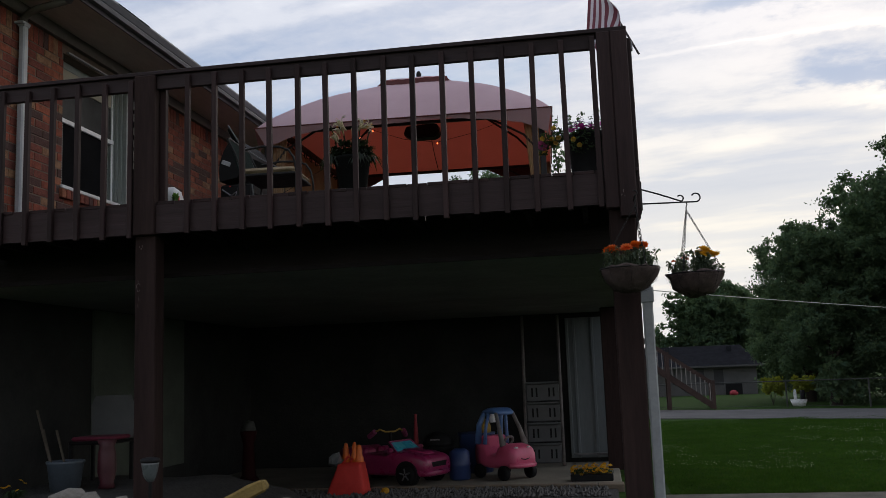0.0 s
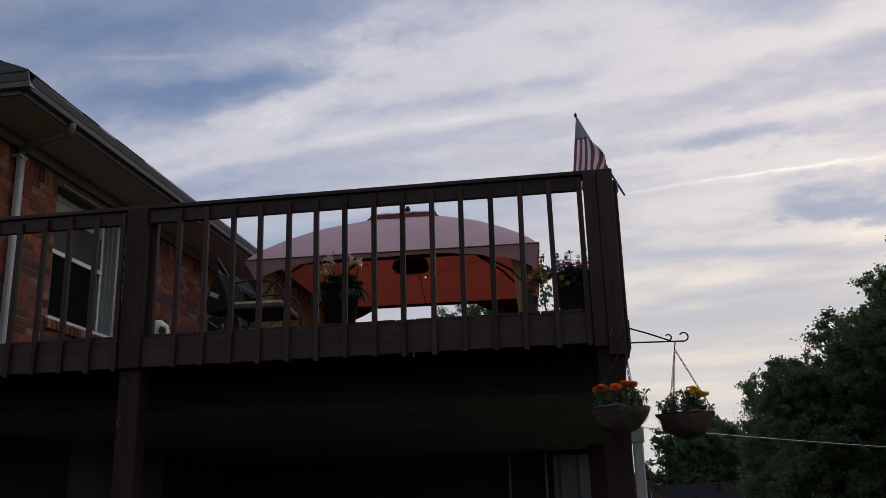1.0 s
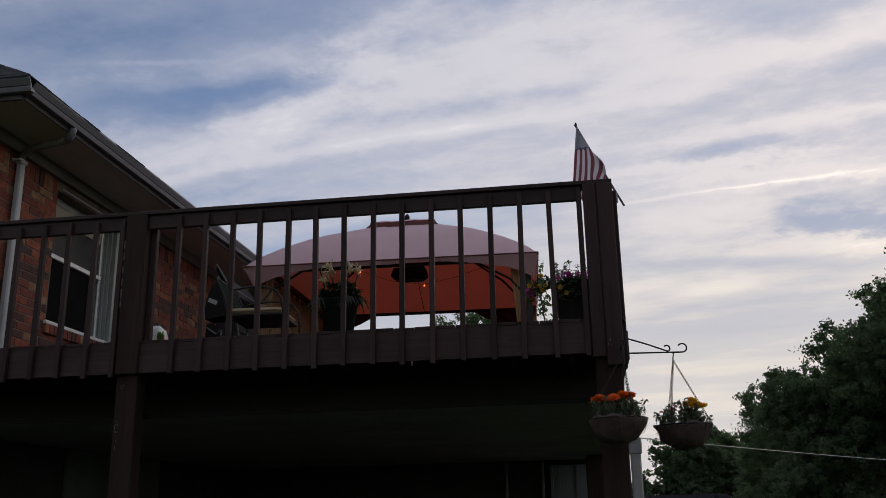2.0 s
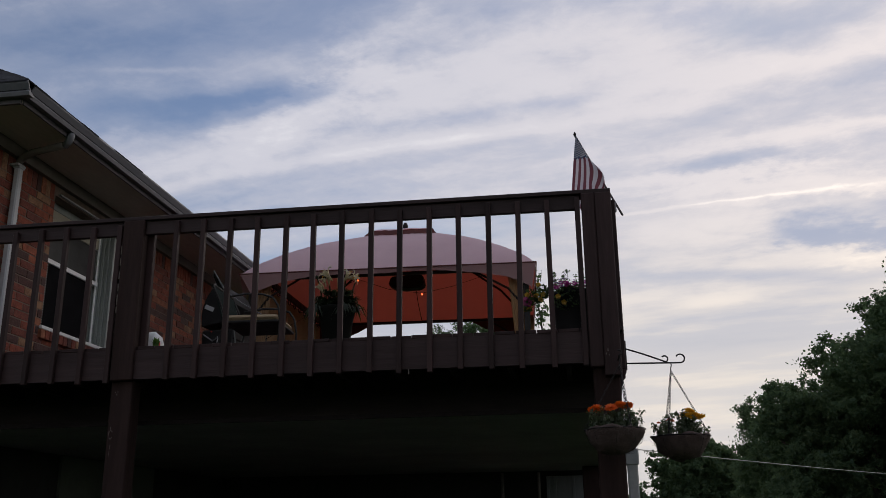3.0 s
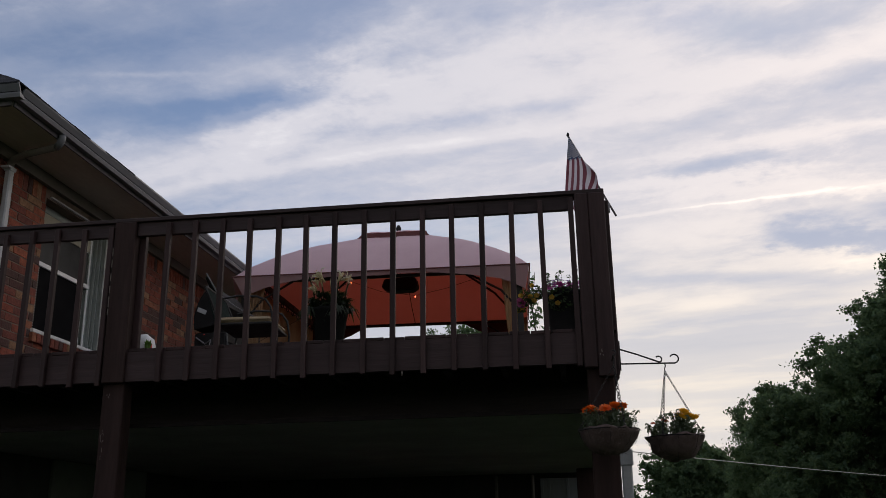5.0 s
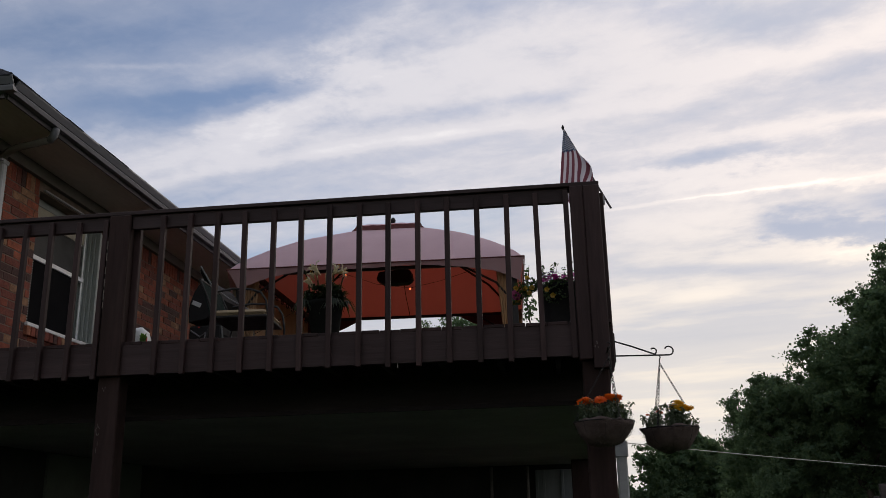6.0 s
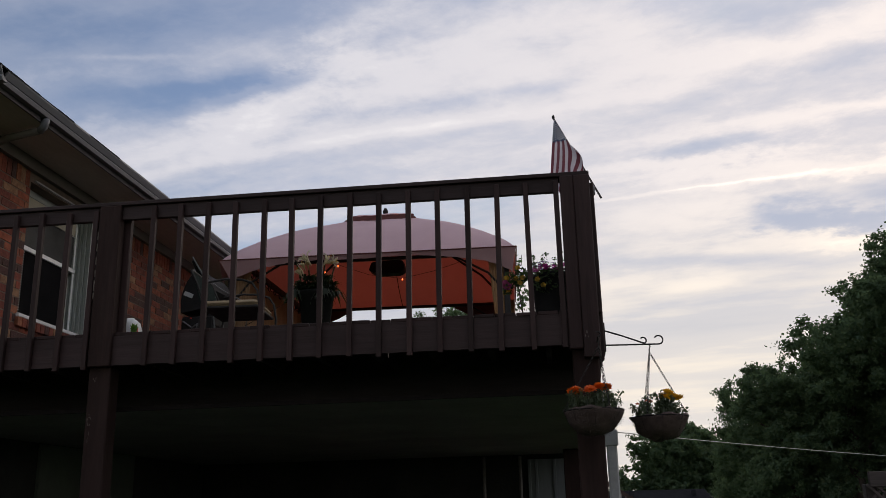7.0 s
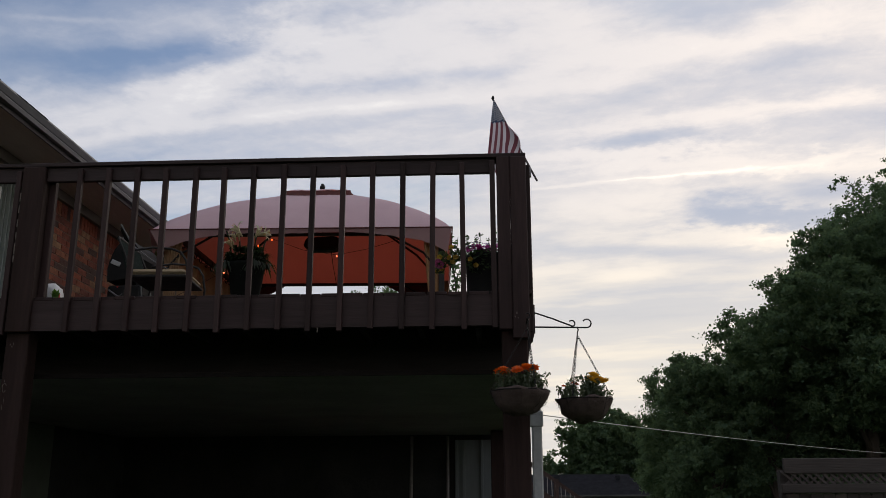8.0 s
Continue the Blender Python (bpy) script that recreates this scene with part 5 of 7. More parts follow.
def build_petunia_pot():
    rng = random.Random(22)
    t = thing("petunia_planter", "tall black planter of magenta and yellow flowers by the corner post", "planter", at=(-0.272, 6.53, DECK))
    t.scale.z = 0.91
    part("pot", lathe(bmesh.new(), [(0.0, 0.0), (0.150, 0.0), (0.155, 0.03), (0.168, 0.36), (0.178, 0.37), (0.178, 0.405), (0.160, 0.405), (0.155, 0.37), (0.0, 0.36)], 28), M_BLACK, t, smooth=True)
    bm = bmesh.new()
    sprigs(bm, rng, (0.0, -0.03, 0.40), (0.17, 0.16, 0.055), 700, 0.030)
    sprigs(bm, rng, (-0.05, -0.15, 0.33), (0.12, 0.04, 0.10), 260, 0.028)
    # a trailing shoot over the rim, with leaves in small groups
    for p in ((-0.23, -0.05, 0.395), (-0.27, -0.06, 0.36), (-0.31, -0.07, 0.375), (-0.345, -0.07, 0.33), (-0.36, -0.07, 0.285), (-0.25, -0.05, 0.455), (-0.33, -0.06, 0.42), (-0.20, -0.06, 0.43)):
        sprigs(bm, rng, p, (0.036, 0.034, 0.028), 46, 0.030)
        tube(bm, [(-0.12, -0.04, 0.38), (p[0] * 0.6, p[1], p[2] * 0.5 + 0.22), p], 0.003, 4)
    # thin upright stems with scattered leaves
    for _ in range(30):
        c = (rng.uniform(-0.17, 0.14), rng.uniform(-0.13, 0.12), rng.uniform(0.49, 0.585))
        tube(bm, [(c[0] * 0.85, c[1] * 0.85, 0.40), (c[0], c[1], c[2] - 0.05), c], 0.0016, 4)
        sprigs(bm, rng, c, (0.018, 0.018, 0.016), 9, 0.020)
        sprigs(bm, rng, (c[0] * 0.95, c[1] * 0.95, c[2] - 0.06), (0.02, 0.02, 0.02), 5, 0.020)
    tagged(part("leaves", bm, M_FOLIAGE, t), kind="stuff")
    M_MAG = mat("magenta_petunia_petals", (0.42, 0.04, 0.24), 0.6, 0.35, 30.0, 0.0, trans=(0.40, 0.03, 0.22))
    M_PURP = mat("dusky_purple_petals", (0.22, 0.13, 0.33), 0.6, 0.4, 30.0, 0.0, trans=(0.22, 0.12, 0.34))
    bm = bmesh.new()
    flower_heads(bm, [(rng.uniform(-0.15, 0.15), rng.uniform(-0.175, -0.05), rng.uniform(0.415, 0.462)) for _ in range(46)], 0.030, rng, 5, 1)
    part("magenta_flowers", bm, M_MAG, t, "band of magenta blooms over the rim")["kind"] = "stuff"
    bm = bmesh.new()
    flower_heads(bm, [(rng.uniform(-0.18, 0.12), rng.uniform(-0.15, 0.06), rng.uniform(0.455, 0.52)) for _ in range(26)], 0.020, rng, 5, 1)
    part("purple_flowers", bm, M_PURP, t, "small dark purple blooms")["kind"] = "stuff"
    M_YEL = mat("dull_yellow_petals", (0.48, 0.30, 0.05), 0.6, 0.3, 30.0, 0.0, trans=(0.48, 0.30, 0.03))
    for c in ((-0.355, -0.09, 0.390), (-0.285, -0.09, 0.383), (-0.238, -0.09, 0.388), (-0.258, -0.10, 0.345), (-0.345, -0.09, 0.292), (-0.128, -0.20, 0.338), (-0.088, -0.20, 0.288), (-0.27, -0.08, 0.475), (-0.375, -0.08, 0.275)):
        bm = bmesh.new()
        face_bloom(bm, c, rng.uniform(0.018, 0.024), (rng.uniform(-0.5, 0.5), -1.0, rng.uniform(-0.5, 0.2)))
        part("yellow_flower", bm, M_YEL, t, "yellow bloom")
    for c in ((-0.368, -0.10, 0.338), (-0.352, -0.10, 0.322)):
        bm = bmesh.new()
        face_bloom(bm, c, 0.036, (-0.3, -1.0, -0.2))
        part("pink_flower", bm, M_PETAL_P, t, "bright pink bloom")


def basket(x, y, rim, flowers, label, seed, top, tufts, first=0.0, petals=None, buds=()):
    rng = random.Random(seed)
    t = thing("hanging_basket", label, "hanging basket", "hanging baskets on the corner post", at=(x, y, rim))
    r = 0.190
    bm = lathe(bmesh.new(), [(0.0, -0.130), (0.055, -0.127), (0.110, -0.108), (0.150, -0.064), (0.172, -0.012), (0.182, 0.012), (0.177, 0.022), (0.165, 0.0), (0.10, -0.02), (0.0, -0.02)], 30)
    for v in bm.verts:
        v.co += Vector(noise.noise_vector(v.co * 15 + Vector((seed, 0, 0)))) * 0.026
    part("liner", bm, M_COIR, t, "shaggy brown coir liner", smooth=True)
    # loose fibres over the liner
    bm = bmesh.new()
    prof = [(0.186, 0.015), (0.176, -0.02), (0.158, -0.06), (0.118, -0.108), (0.06, -0.13)]
    for _ in range(1500):
        a, q = rng.uniform(0, 6.283), rng.random() ** 1.6 * 3.99
        i = int(q)
        rr, zz = (prof[i][j] + (prof[i + 1][j] - prof[i][j]) * (q - i) for j in (0, 1))
        out = Vector((math.cos(a), math.sin(a), 0))
        p = out * (rr - 0.004) + Vector((0, 0, zz))
        e = p + out * rng.uniform(0.004, 0.020) + Vector((rng.uniform(-1, 1), rng.uniform(-1, 1), rng.uniform(-1.2, 0.7))) * 0.018
        w = Vector((-out.y, out.x, 0)) * 0.0022
        bm.faces.new([bm.verts.new(c) for c in (p - w, p + w, e)])
    tagged(part("fibres", bm, M_COIR, t), kind="stuff")
    bm = bmesh.new()
    for k in range(8):
        a = 6.283 * k / 8
        tube(bm, [(0.186 * math.cos(a), 0.186 * math.sin(a), 0.012), (0.158 * math.cos(a), 0.158 * math.sin(a), -0.066), (0.06 * math.cos(a), 0.06 * math.sin(a), -0.134)], 0.0014, 4)
    tube(bm, [(0.187 * math.cos(6.283 * k / 24), 0.187 * math.sin(6.283 * k / 24), 0.014) for k in range(25)], 0.0035, 5)
    part("wire_frame", bm, M_BLACK, t)
    bm = bmesh.new()
    for cx, cy, h, n in tufts:
        sprigs(bm, rng, (cx, cy, 0.01 + h * 0.40), (0.050, 0.050, h * 0.5), n, 0.026)
        blades(bm, (cx, cy, 0.0), 26, h * 1.05, 0.009, rng, 0.55, 1.0, 0.25)
        for _ in range(3):
            e = Vector((cx + rng.uniform(-0.05, 0.05), cy + rng.uniform(-0.05, 0.05), h * rng.uniform(0.75, 1.05)))
            tube(bm, [(cx, cy, 0), e], 0.0022, 4)
            sprigs(bm, rng, tuple(e), (0.022, 0.022, 0.020), 12, 0.024)
    blades(bm, (0.13, -0.03, 0.0), 14, 0.08, 0.008, rng, 0.9, 0.7, 0.7)
    blades(bm, (-0.13, 0.0, 0.0), 10, 0.08, 0.008, rng, 0.9, 0.7, 0.7)
    tagged(part("foliage", bm, M_BASKET_LEAF, t), kind="stuff")
    for c in flowers:
        bm = bmesh.new()
        flower_heads(bm, [c, Vector(c) + Vector((0.006, 0.004, 0.008))], 0.043, rng, 9, 3)
        part("flower", bm, petals, t)
    for c in buds:
        bm = bmesh.new()
        flower_heads(bm, [c], 0.022, rng, 6, 2)
        part("small_flower", bm, M_PETAL_R, t, "small red-orange bloom")
    # chains of small links from three points of the rim to one ring
    for k in range(3):
        a = first + 2.094 * k
        p0, p1 = Vector((0.186 * math.cos(a), 0.186 * math.sin(a), 0.014)), Vector(top)
        d = p1 - p0
        n = int(d.length / 0.021)
        bm = bmesh.new()
        for i in range(n):
            c = p0 + d * ((i + 0.5) / n)
            u = d.normalized()
            sd = u.orthogonal().normalized() if i % 2 else u.cross(u.orthogonal()).normalized()
            ring = [c + u * 0.0135 * math.cos(q) + sd * 0.0060 * math.sin(q) for q in [6.283 * j / 8 for j in range(9)]]
            tube(bm, ring, 0.0021, 4, close=False)
        part("chain", bm, M_IRON, t, "thin dark chain")
    bm = bmesh.new()
    tube(bm, [Vector(top), Vector(top) + Vector((0, 0, 0.02)), Vector(top) + Vector((0.008, 0, 0.04)), Vector(top) + Vector((0, 0, 0.055))], 0.004, 6)
    part("hook", bm, M_IRON, t)
    return t


def bracket(points, curls, label):
    t = thing("plant_bracket", label, "plant bracket", "brackets on the corner post")
    for nm, pts in points:
        part(nm, tube(bmesh.new(), pts, 0.0055, 7), M_IRON, t)
    for c, r, a0, a1, y in curls:
        n = 14
        part("scroll", tube(bmesh.new(), [(c[0] + r * math.cos(a0 + (a1 - a0) * i / n), y, c[1] + r * math.sin(a0 + (a1 - a0) * i / n)) for i in range(n + 1)], 0.005, 7), M_IRON, t)
    return t


build_lily_pot()
build_petunia_pot()
basket(0.355, 6.15, 1.835, [(0.02, -0.05, 0.138), (0.095, -0.04, 0.132), (0.055, -0.07, 0.160), (0.045, -0.09, 0.128), (0.125, -0.05, 0.125)], "hanging basket of yellow flowers in a brown coir liner", 41, (-0.03, 0, 0.448), [(-0.09, -0.07, 0.14, 70), (-0.13, 0.03, 0.10, 40), (-0.06, 0.04, 0.10, 50), (0.02, -0.05, 0.17, 110), (0.055, -0.03, 0.16, 80), (0.085, -0.05, 0.09, 40), (0.0, 0.06, 0.12, 50), (0.055, -0.05, 0.15, 90), (0.12, -0.02, 0.07, 40)], petals=M_PETAL_Y, buds=[(-0.075, -0.06, 0.120), (-0.055, -0.05, 0.135), (-0.06, -0.08, 0.110), (-0.135, 0.0, 0.105)])
basket(-0.085, 5.74, 1.850, [(-0.10, -0.06, 0.135), (-0.02, -0.07, 0.135), (0.04, -0.03, 0.155), (0.08, -0.05, 0.145), (-0.13, 0.0, 0.13), (0.06, 0.03, 0.165)], "hanging basket of orange marigolds in a brown coir liner", 42, (0.06, 0.05, 0.43), [(-0.11, -0.05, 0.13, 80), (-0.04, -0.07, 0.13, 100), (0.03, -0.05, 0.14, 100), (0.09, -0.03, 0.14, 90), (0.13, 0.02, 0.12, 50), (0.0, 0.05, 0.11, 80), (-0.10, 0.05, 0.10, 60)], first=-1.05, petals=M_PETAL_O)
bracket([("arm", [(0.015, 6.15, 2.345), (0.395, 6.15, 2.337)]), ("stay", [(0.015, 6.15, 2.452), (0.15, 6.15, 2.405), (0.30, 6.15, 2.345)]), ("back_plate", [(0.036, 6.15, 2.30), (0.036, 6.15, 2.50)])],
        [((0.392, 2.366), 0.029, -1.57, 2.6, 6.15), ((0.290, 2.366), 0.021, -1.2, 2.4, 6.15)], "black iron plant bracket with scrolled ends")
bracket([("arm", [(-0.025, 5.975, 2.338), (-0.025, 5.76, 2.338)])], [((-0.025, 2.354), 0.016, -1.57, 2.2, 5.775)], "black iron plant bracket facing the yard")


def build_flag():
    t = thing("flag", "small faded striped flag on a pole at the deck corner", "flag")
    y = 6.27
    tip, foot = Vector((-0.222, y, 4.10)), Vector((0.092, y, 3.44))
    d = (foot - tip).normalized()
    part("pole", tube(bmesh.new(), [tip, foot], 0.0075, 8), mat("dark_flagpole", (0.06, 0.05, 0.05), 0.5, 0.2), t)
    part("finial", lathe(bmesh.new(), [(0.0, -0.01), (0.009, 0.0), (0.011, 0.012), (0.005, 0.026), (0.0, 0.032)], 10, tuple(tip + d * 0.012)), M_BLACK, t)
    hoist, fly, nu, nv = 0.36, 0.47, 39, 30

    def at(u, v):
        base = tip + d * (0.02 + hoist * u)
        drop = Vector((-0.13 * (1 - u) ** 1.3 + 0.02 * math.sin(7 * u + 2) * v + 0.05 * math.sin(3.1 * u) * v * (1 - v), 0, -1))
        side = 0.03 * v * math.sin(11 * u + 2.5 * v) + 0.016 * v * math.sin(23 * u)
        bulge = 0.050 * math.exp(-((u - 0.72) / 0.20) ** 2) * math.sin(math.pi * min(v / 0.45, 1.0))
        return base + drop * fly * v + Vector((0.045 * math.sin(math.pi * v) * u + bulge, side - 0.012 - 0.4 * bulge, 0.3 * bulge))

    canton = tip.z - 0.20         # the furled cloth shows its blue field at the top alone
    bm = bmesh.new()
    grid = [[bm.verts.new(at(i / nu, j / nv)) for j in range(nv + 1)] for i in range(nu + 1)]
    for i in range(nu):
        for j in range(nv):
            f = bm.faces.new((grid[i][j], grid[i + 1][j], grid[i + 1][j + 1], grid[i][j + 1]))
            stripe = i * 13 // nu
            f.material_index = 2 if f.calc_center_median().z > canton else (stripe % 2)
            f.smooth = True
    part("cloth", bm, [M_RED, M_FLAGW, M_BLUE], t)
    bm = bmesh.new()
    for a in range(9):
        for b in range(12):
            c = at((0.5 + a) / 16, (0.5 + b + 0.5 * (a % 2)) / 28)
            if c.z < canton + 0.010:
                continue
            for s in (-0.004, 0.004):
                vs = [bm.verts.new(c + Vector((0.0075 * math.cos(q), s, 0.0075 * math.sin(q)))) for q in (0.3, 1.57, 2.84, 3.9, 5.5)]
                bm.faces.new(vs)
    tagged(part("stars", bm, M_FLAGW, t), kind="stuff")
    part("bracket", boxes((0.0, 0.05, y - 0.02, y + 0.02, 3.47, 3.54), bevel=0.004), M_STEEL, t)


build_flag()


def build_patio_chair():
    t = thing("patio_chair", "dark metal patio chair with a tan cushion on the deck", "chair", at=(-2.93, 7.15, DECK), turn=93)
    part("cushion", boxes((-0.25, 0.25, -0.24, 0.20, 0.372, 0.418), bevel=0.020), M_CUSHION, t, "tan seat cushion")
    part("seat_frame", boxes((-0.26, 0.26, -0.25, 0.21, 0.345, 0.368), bevel=0.006), M_IRON, t)
    for x in (-0.27, 0.27):
        part("front_leg", tube(bmesh.new(), [(x, -0.25, 0), (x, -0.265, 0.36), (x, -0.245, 0.48), (x, -0.20, 0.545), (x, -0.12, 0.575), (x, 0.03, 0.585), (x, 0.20, 0.56)], 0.009, 8), M_IRON, t)
        part("back_leg", tube(bmesh.new(), [(x, 0.28, 0), (x, 0.19, 0.38), (x, 0.25, 0.54), (x, 0.31, 0.67)], 0.009, 8), M_IRON, t)
    part("top_rail", tube(bmesh.new(), [(-0.27, 0.31, 0.67), (-0.22, 0.313, 0.68), (0.22, 0.313, 0.68), (0.27, 0.31, 0.67)], 0.011, 8), M_IRON, t)
    bm = bmesh.new()
    prism(bm, [(0.215, 0.38), (0.262, 0.54), (0.302, 0.665), (0.314, 0.665), (0.274, 0.54), (0.227, 0.38)], -0.25, 0.25, m=Matrix.Rotation(radians(90), 4, "Z") @ Matrix.Scale(-1, 4, (0, 1, 0)))
    part("backrest", bm, M_SLING, t, "dark green woven back sling")


def build_folded_lounger():
    M_DULL_RAIL = mat("dull_grey_rail_paint", (0.075, 0.080, 0.082), 0.6, 0.2)
    t = thing("folded_lounger", "folded lounge chair, dark green sling, leaning by the brick wall", "lounge chair", at=(0, 0, DECK))
    top_l, top_r, low_l, low_r = Vector((-4.10, 8.98, 1.36)), Vector((-4.02, 8.80, 1.345)), Vector((-3.86, 8.98, 0.86)), Vector((-3.70, 8.80, 0.82))
    bm = bmesh.new()
    front = [bm.verts.new(p) for p in (top_l, top_r, low_r, low_l)]
    back = [bm.verts.new(p + Vector((-0.012, 0.006, 0))) for p in (top_l, top_r, low_r, low_l)]
    bm.faces.new(front)
    bm.faces.new(back[::-1])
    for i in range(4):
        bm.faces.new((front[i], front[(i + 1) % 4], back[(i + 1) % 4], back[i]))
    part("sling", bm, M_SLING, t, "dark green woven sling")
    for a, b in ((top_l, low_l), (top_r, low_r)):
        part("side_rail", tube(bmesh.new(), [a + (a - b) * 0.04, a, b, b + Vector((0.05, 0, -0.35)), Vector((b.x - 0.02, b.y, 0.0))], 0.009, 8), M_DULL_RAIL, t, "grey metal side rail", smooth=True)
    part("top_bar", tube(bmesh.new(), [top_l, top_r], 0.008, 8), M_DULL_RAIL, t, smooth=True)


def build_grill():
    t = thing("grill", "black gas grill with its hood open by the brick wall", "grill", at=(-4.16, 9.6, DECK), turn=-4)
    part("cabinet", boxes((-0.19, 0.19, -0.25, 0.25, 0.12, 0.86), bevel=0.02), M_BLACK, t)
    bm = bmesh.new()
    prism(bm, [(0.19 * math.cos(a) * 1.1, 0.90 + 0.46 * math.sin(a)) for a in [math.pi * (0.18 + 0.72 * i / 12) for i in range(13)]] + [(-0.19, 0.90), (0.02, 0.93)], -0.26, 0.26)
    part("hood", bm, M_BLACK, t, "curved black hood")
    part("control_panel", boxes((0.12, 0.205, -0.24, 0.24, 0.74, 0.90), bevel=0.01), M_BLACK, t)
    bm = box(bmesh.new(), -0.055, 0.055, -0.005, 0.005, -0.024, 0.024, bevel=0.002)
    bmesh.ops.transform(bm, matrix=pose(-0.105, -0.268, 1.10, 0, 24, 0), verts=bm.verts)
    part("label_plate", bm, M_WHITE, t, "pale label plate")
    # faint pilot glow given as plain red colour
    part("pilot_light", boxes((-0.075, -0.060, -0.264, -0.254, 0.83, 0.842)), M_BRIGHTRED, t, "small pilot light, its glow given as red paint")
    part("hood_strut", tube(bmesh.new(), [(-0.05, -0.28, 1.38), (0.30, -0.30, 1.12), (0.62, -0.30, 0.93)], 0.007, 6), M_STEEL, t)
    part("side_handle", tube(bmesh.new(), [(-0.15, -0.28, 0.80), (-0.03, -0.30, 0.72), (0.03, -0.30, 0.76), (0.03, -0.30, 0.70)], 0.010, 6), M_STEEL, t)
    for x in (-0.16, 0.16):
        for y in (-0.2, 0.2):
            part("leg", boxes((x - 0.02, x + 0.02, y - 0.02, y + 0.02, 0, 0.13)), M_BLACK, t)


def build_deck_small():
    rng = random.Random(51)
    t = thing("small_plant_pot", "small white pot in a crumpled sleeve with a green sprig", "potted plant", at=(-3.462, 6.36, DECK))
    bm = lathe(bmesh.new(), [(0, 0), (0.060, 0), (0.078, 0.04), (0.080, 0.09), (0.068, 0.135), (0.044, 0.165), (0.018, 0.172), (0.0, 0.168)], 26)
    for v in bm.verts:
        v.co += Vector(noise.noise_vector(v.co * 26)) * 0.020 + Vector((-0.10 * max(v.co.z - 0.08, 0), 0, 0))
    part("pot", bm, M_VINYL, t, smooth=True)
    bm = bmesh.new()
    blades(bm, (0.045, -0.055, 0.01), 46, 0.12, 0.030, rng, 0.40, 1.0, 0.4)
    part("leaves", bm, mat("bright_sprig", (0.12, 0.26, 0.05), 0.6, 0.3, 20.0, 0.0, trans=(0.12, 0.25, 0.03)), t)
    part("tag", boxes((0.062, 0.070, -0.045, -0.030, 0.0, 0.10), bevel=0.002), M_BRIGHTRED, t, "thin red tag")
    # hanging heater and lights under the canopy
    h = thing("hanging_heater", "dark box-shaped heater hanging under the gazebo roof", "heater", at=(-2.545, 12.0, 4.475))
    bm = bmesh.new()
    prism(bm, [(-0.25, 0.06), (-0.21, 0.17), (0.16, 0.19), (0.23, 0.17), (0.25, 0.05), (0.18, 0.0), (-0.15, 0.0)], -0.10, 0.10)
    bmesh.ops.bevel(bm, geom=list(bm.edges), offset=0.012, segments=2, affect="EDGES")
    part("casing", bm, M_BLACK, h)
    part("hanger", tube(bmesh.new(), [(0, 0, 0.18), (0, 0, 0.62)], 0.006, 6), M_IRON, h)
    part("cord", tube(bmesh.new(), [(0.12, 0.0, 0.02), (0.15, 0.02, -0.2), (0.2, 0.03, -0.45)], 0.005, 6), M_BLACK, h)
    s = thing("string_lights", "string of small warm bulbs under the canopy edge", "string lights")
    knots = [(-4.2, 3.55), (-3.52, 3.90), (-3.11, 4.235), (-2.943, 4.31), (-2.55, 4.16), (-2.13, 4.09), (-1.75, 4.16), (-1.2, 4.32)]
    pts = [(x, 10.75, z) for x, z in knots]
    part("wire", tube(bmesh.new(), pts, 0.003, 4), M_BLACK, s)
    for i in (1, 2, 3, 5):
        x, y, z = pts[i]
        part("bulb", lathe(bmesh.new(), [(0, 0), (0.008, 0.005), (0.010, 0.014), (0.005, 0.026), (0, 0.028)], 8, (x, y, z - 0.028)), M_BULB, s)


def build_curtains():
    for x, y, w, tied in ((-0.93, 10.62, 0.26, 0.5), (-0.93, 13.22, 0.14, 0.45), (-4.14, 10.62, 0.26, 0.5), (-4.3, 13.35, 0.22, 0.5)):
        t = thing("curtain", "tan gazebo curtain gathered at its post", "curtain", "gazebo curtains")
        bm = bmesh.new()
        cols, rows = 18, 14
        grid = []
        for j in range(rows + 1):
            f = j / rows
            z = GZ - 0.06 - (GZ - 0.06 - DECK - 0.04) * f
            wd = w * (0.45 + 0.55 * abs(f - tied) / max(tied, 1 - tied))
            grid.append([bm.verts.new((x - wd / 2 + wd * i / cols, y + 0.03 * math.sin(i * 2.1) * (0.6 + 0.4 * f), z)) for i in range(cols + 1)])
        for a, b in zip(grid, grid[1:]):
            for i in range(cols):
                bm.faces.new((a[i], a[i + 1], b[i + 1], b[i]))
        part("cloth", bm, M_TAN, t, smooth=True)
        part("tie", boxes((x - w * 0.25, x + w * 0.25, y - 0.045, y + 0.045, GZ - 0.06 - (GZ - 0.1 - DECK) * tied - 0.02, GZ - 0.06 - (GZ - 0.1 - DECK) * tied + 0.02), bevel=0.008), M_TAN, t)


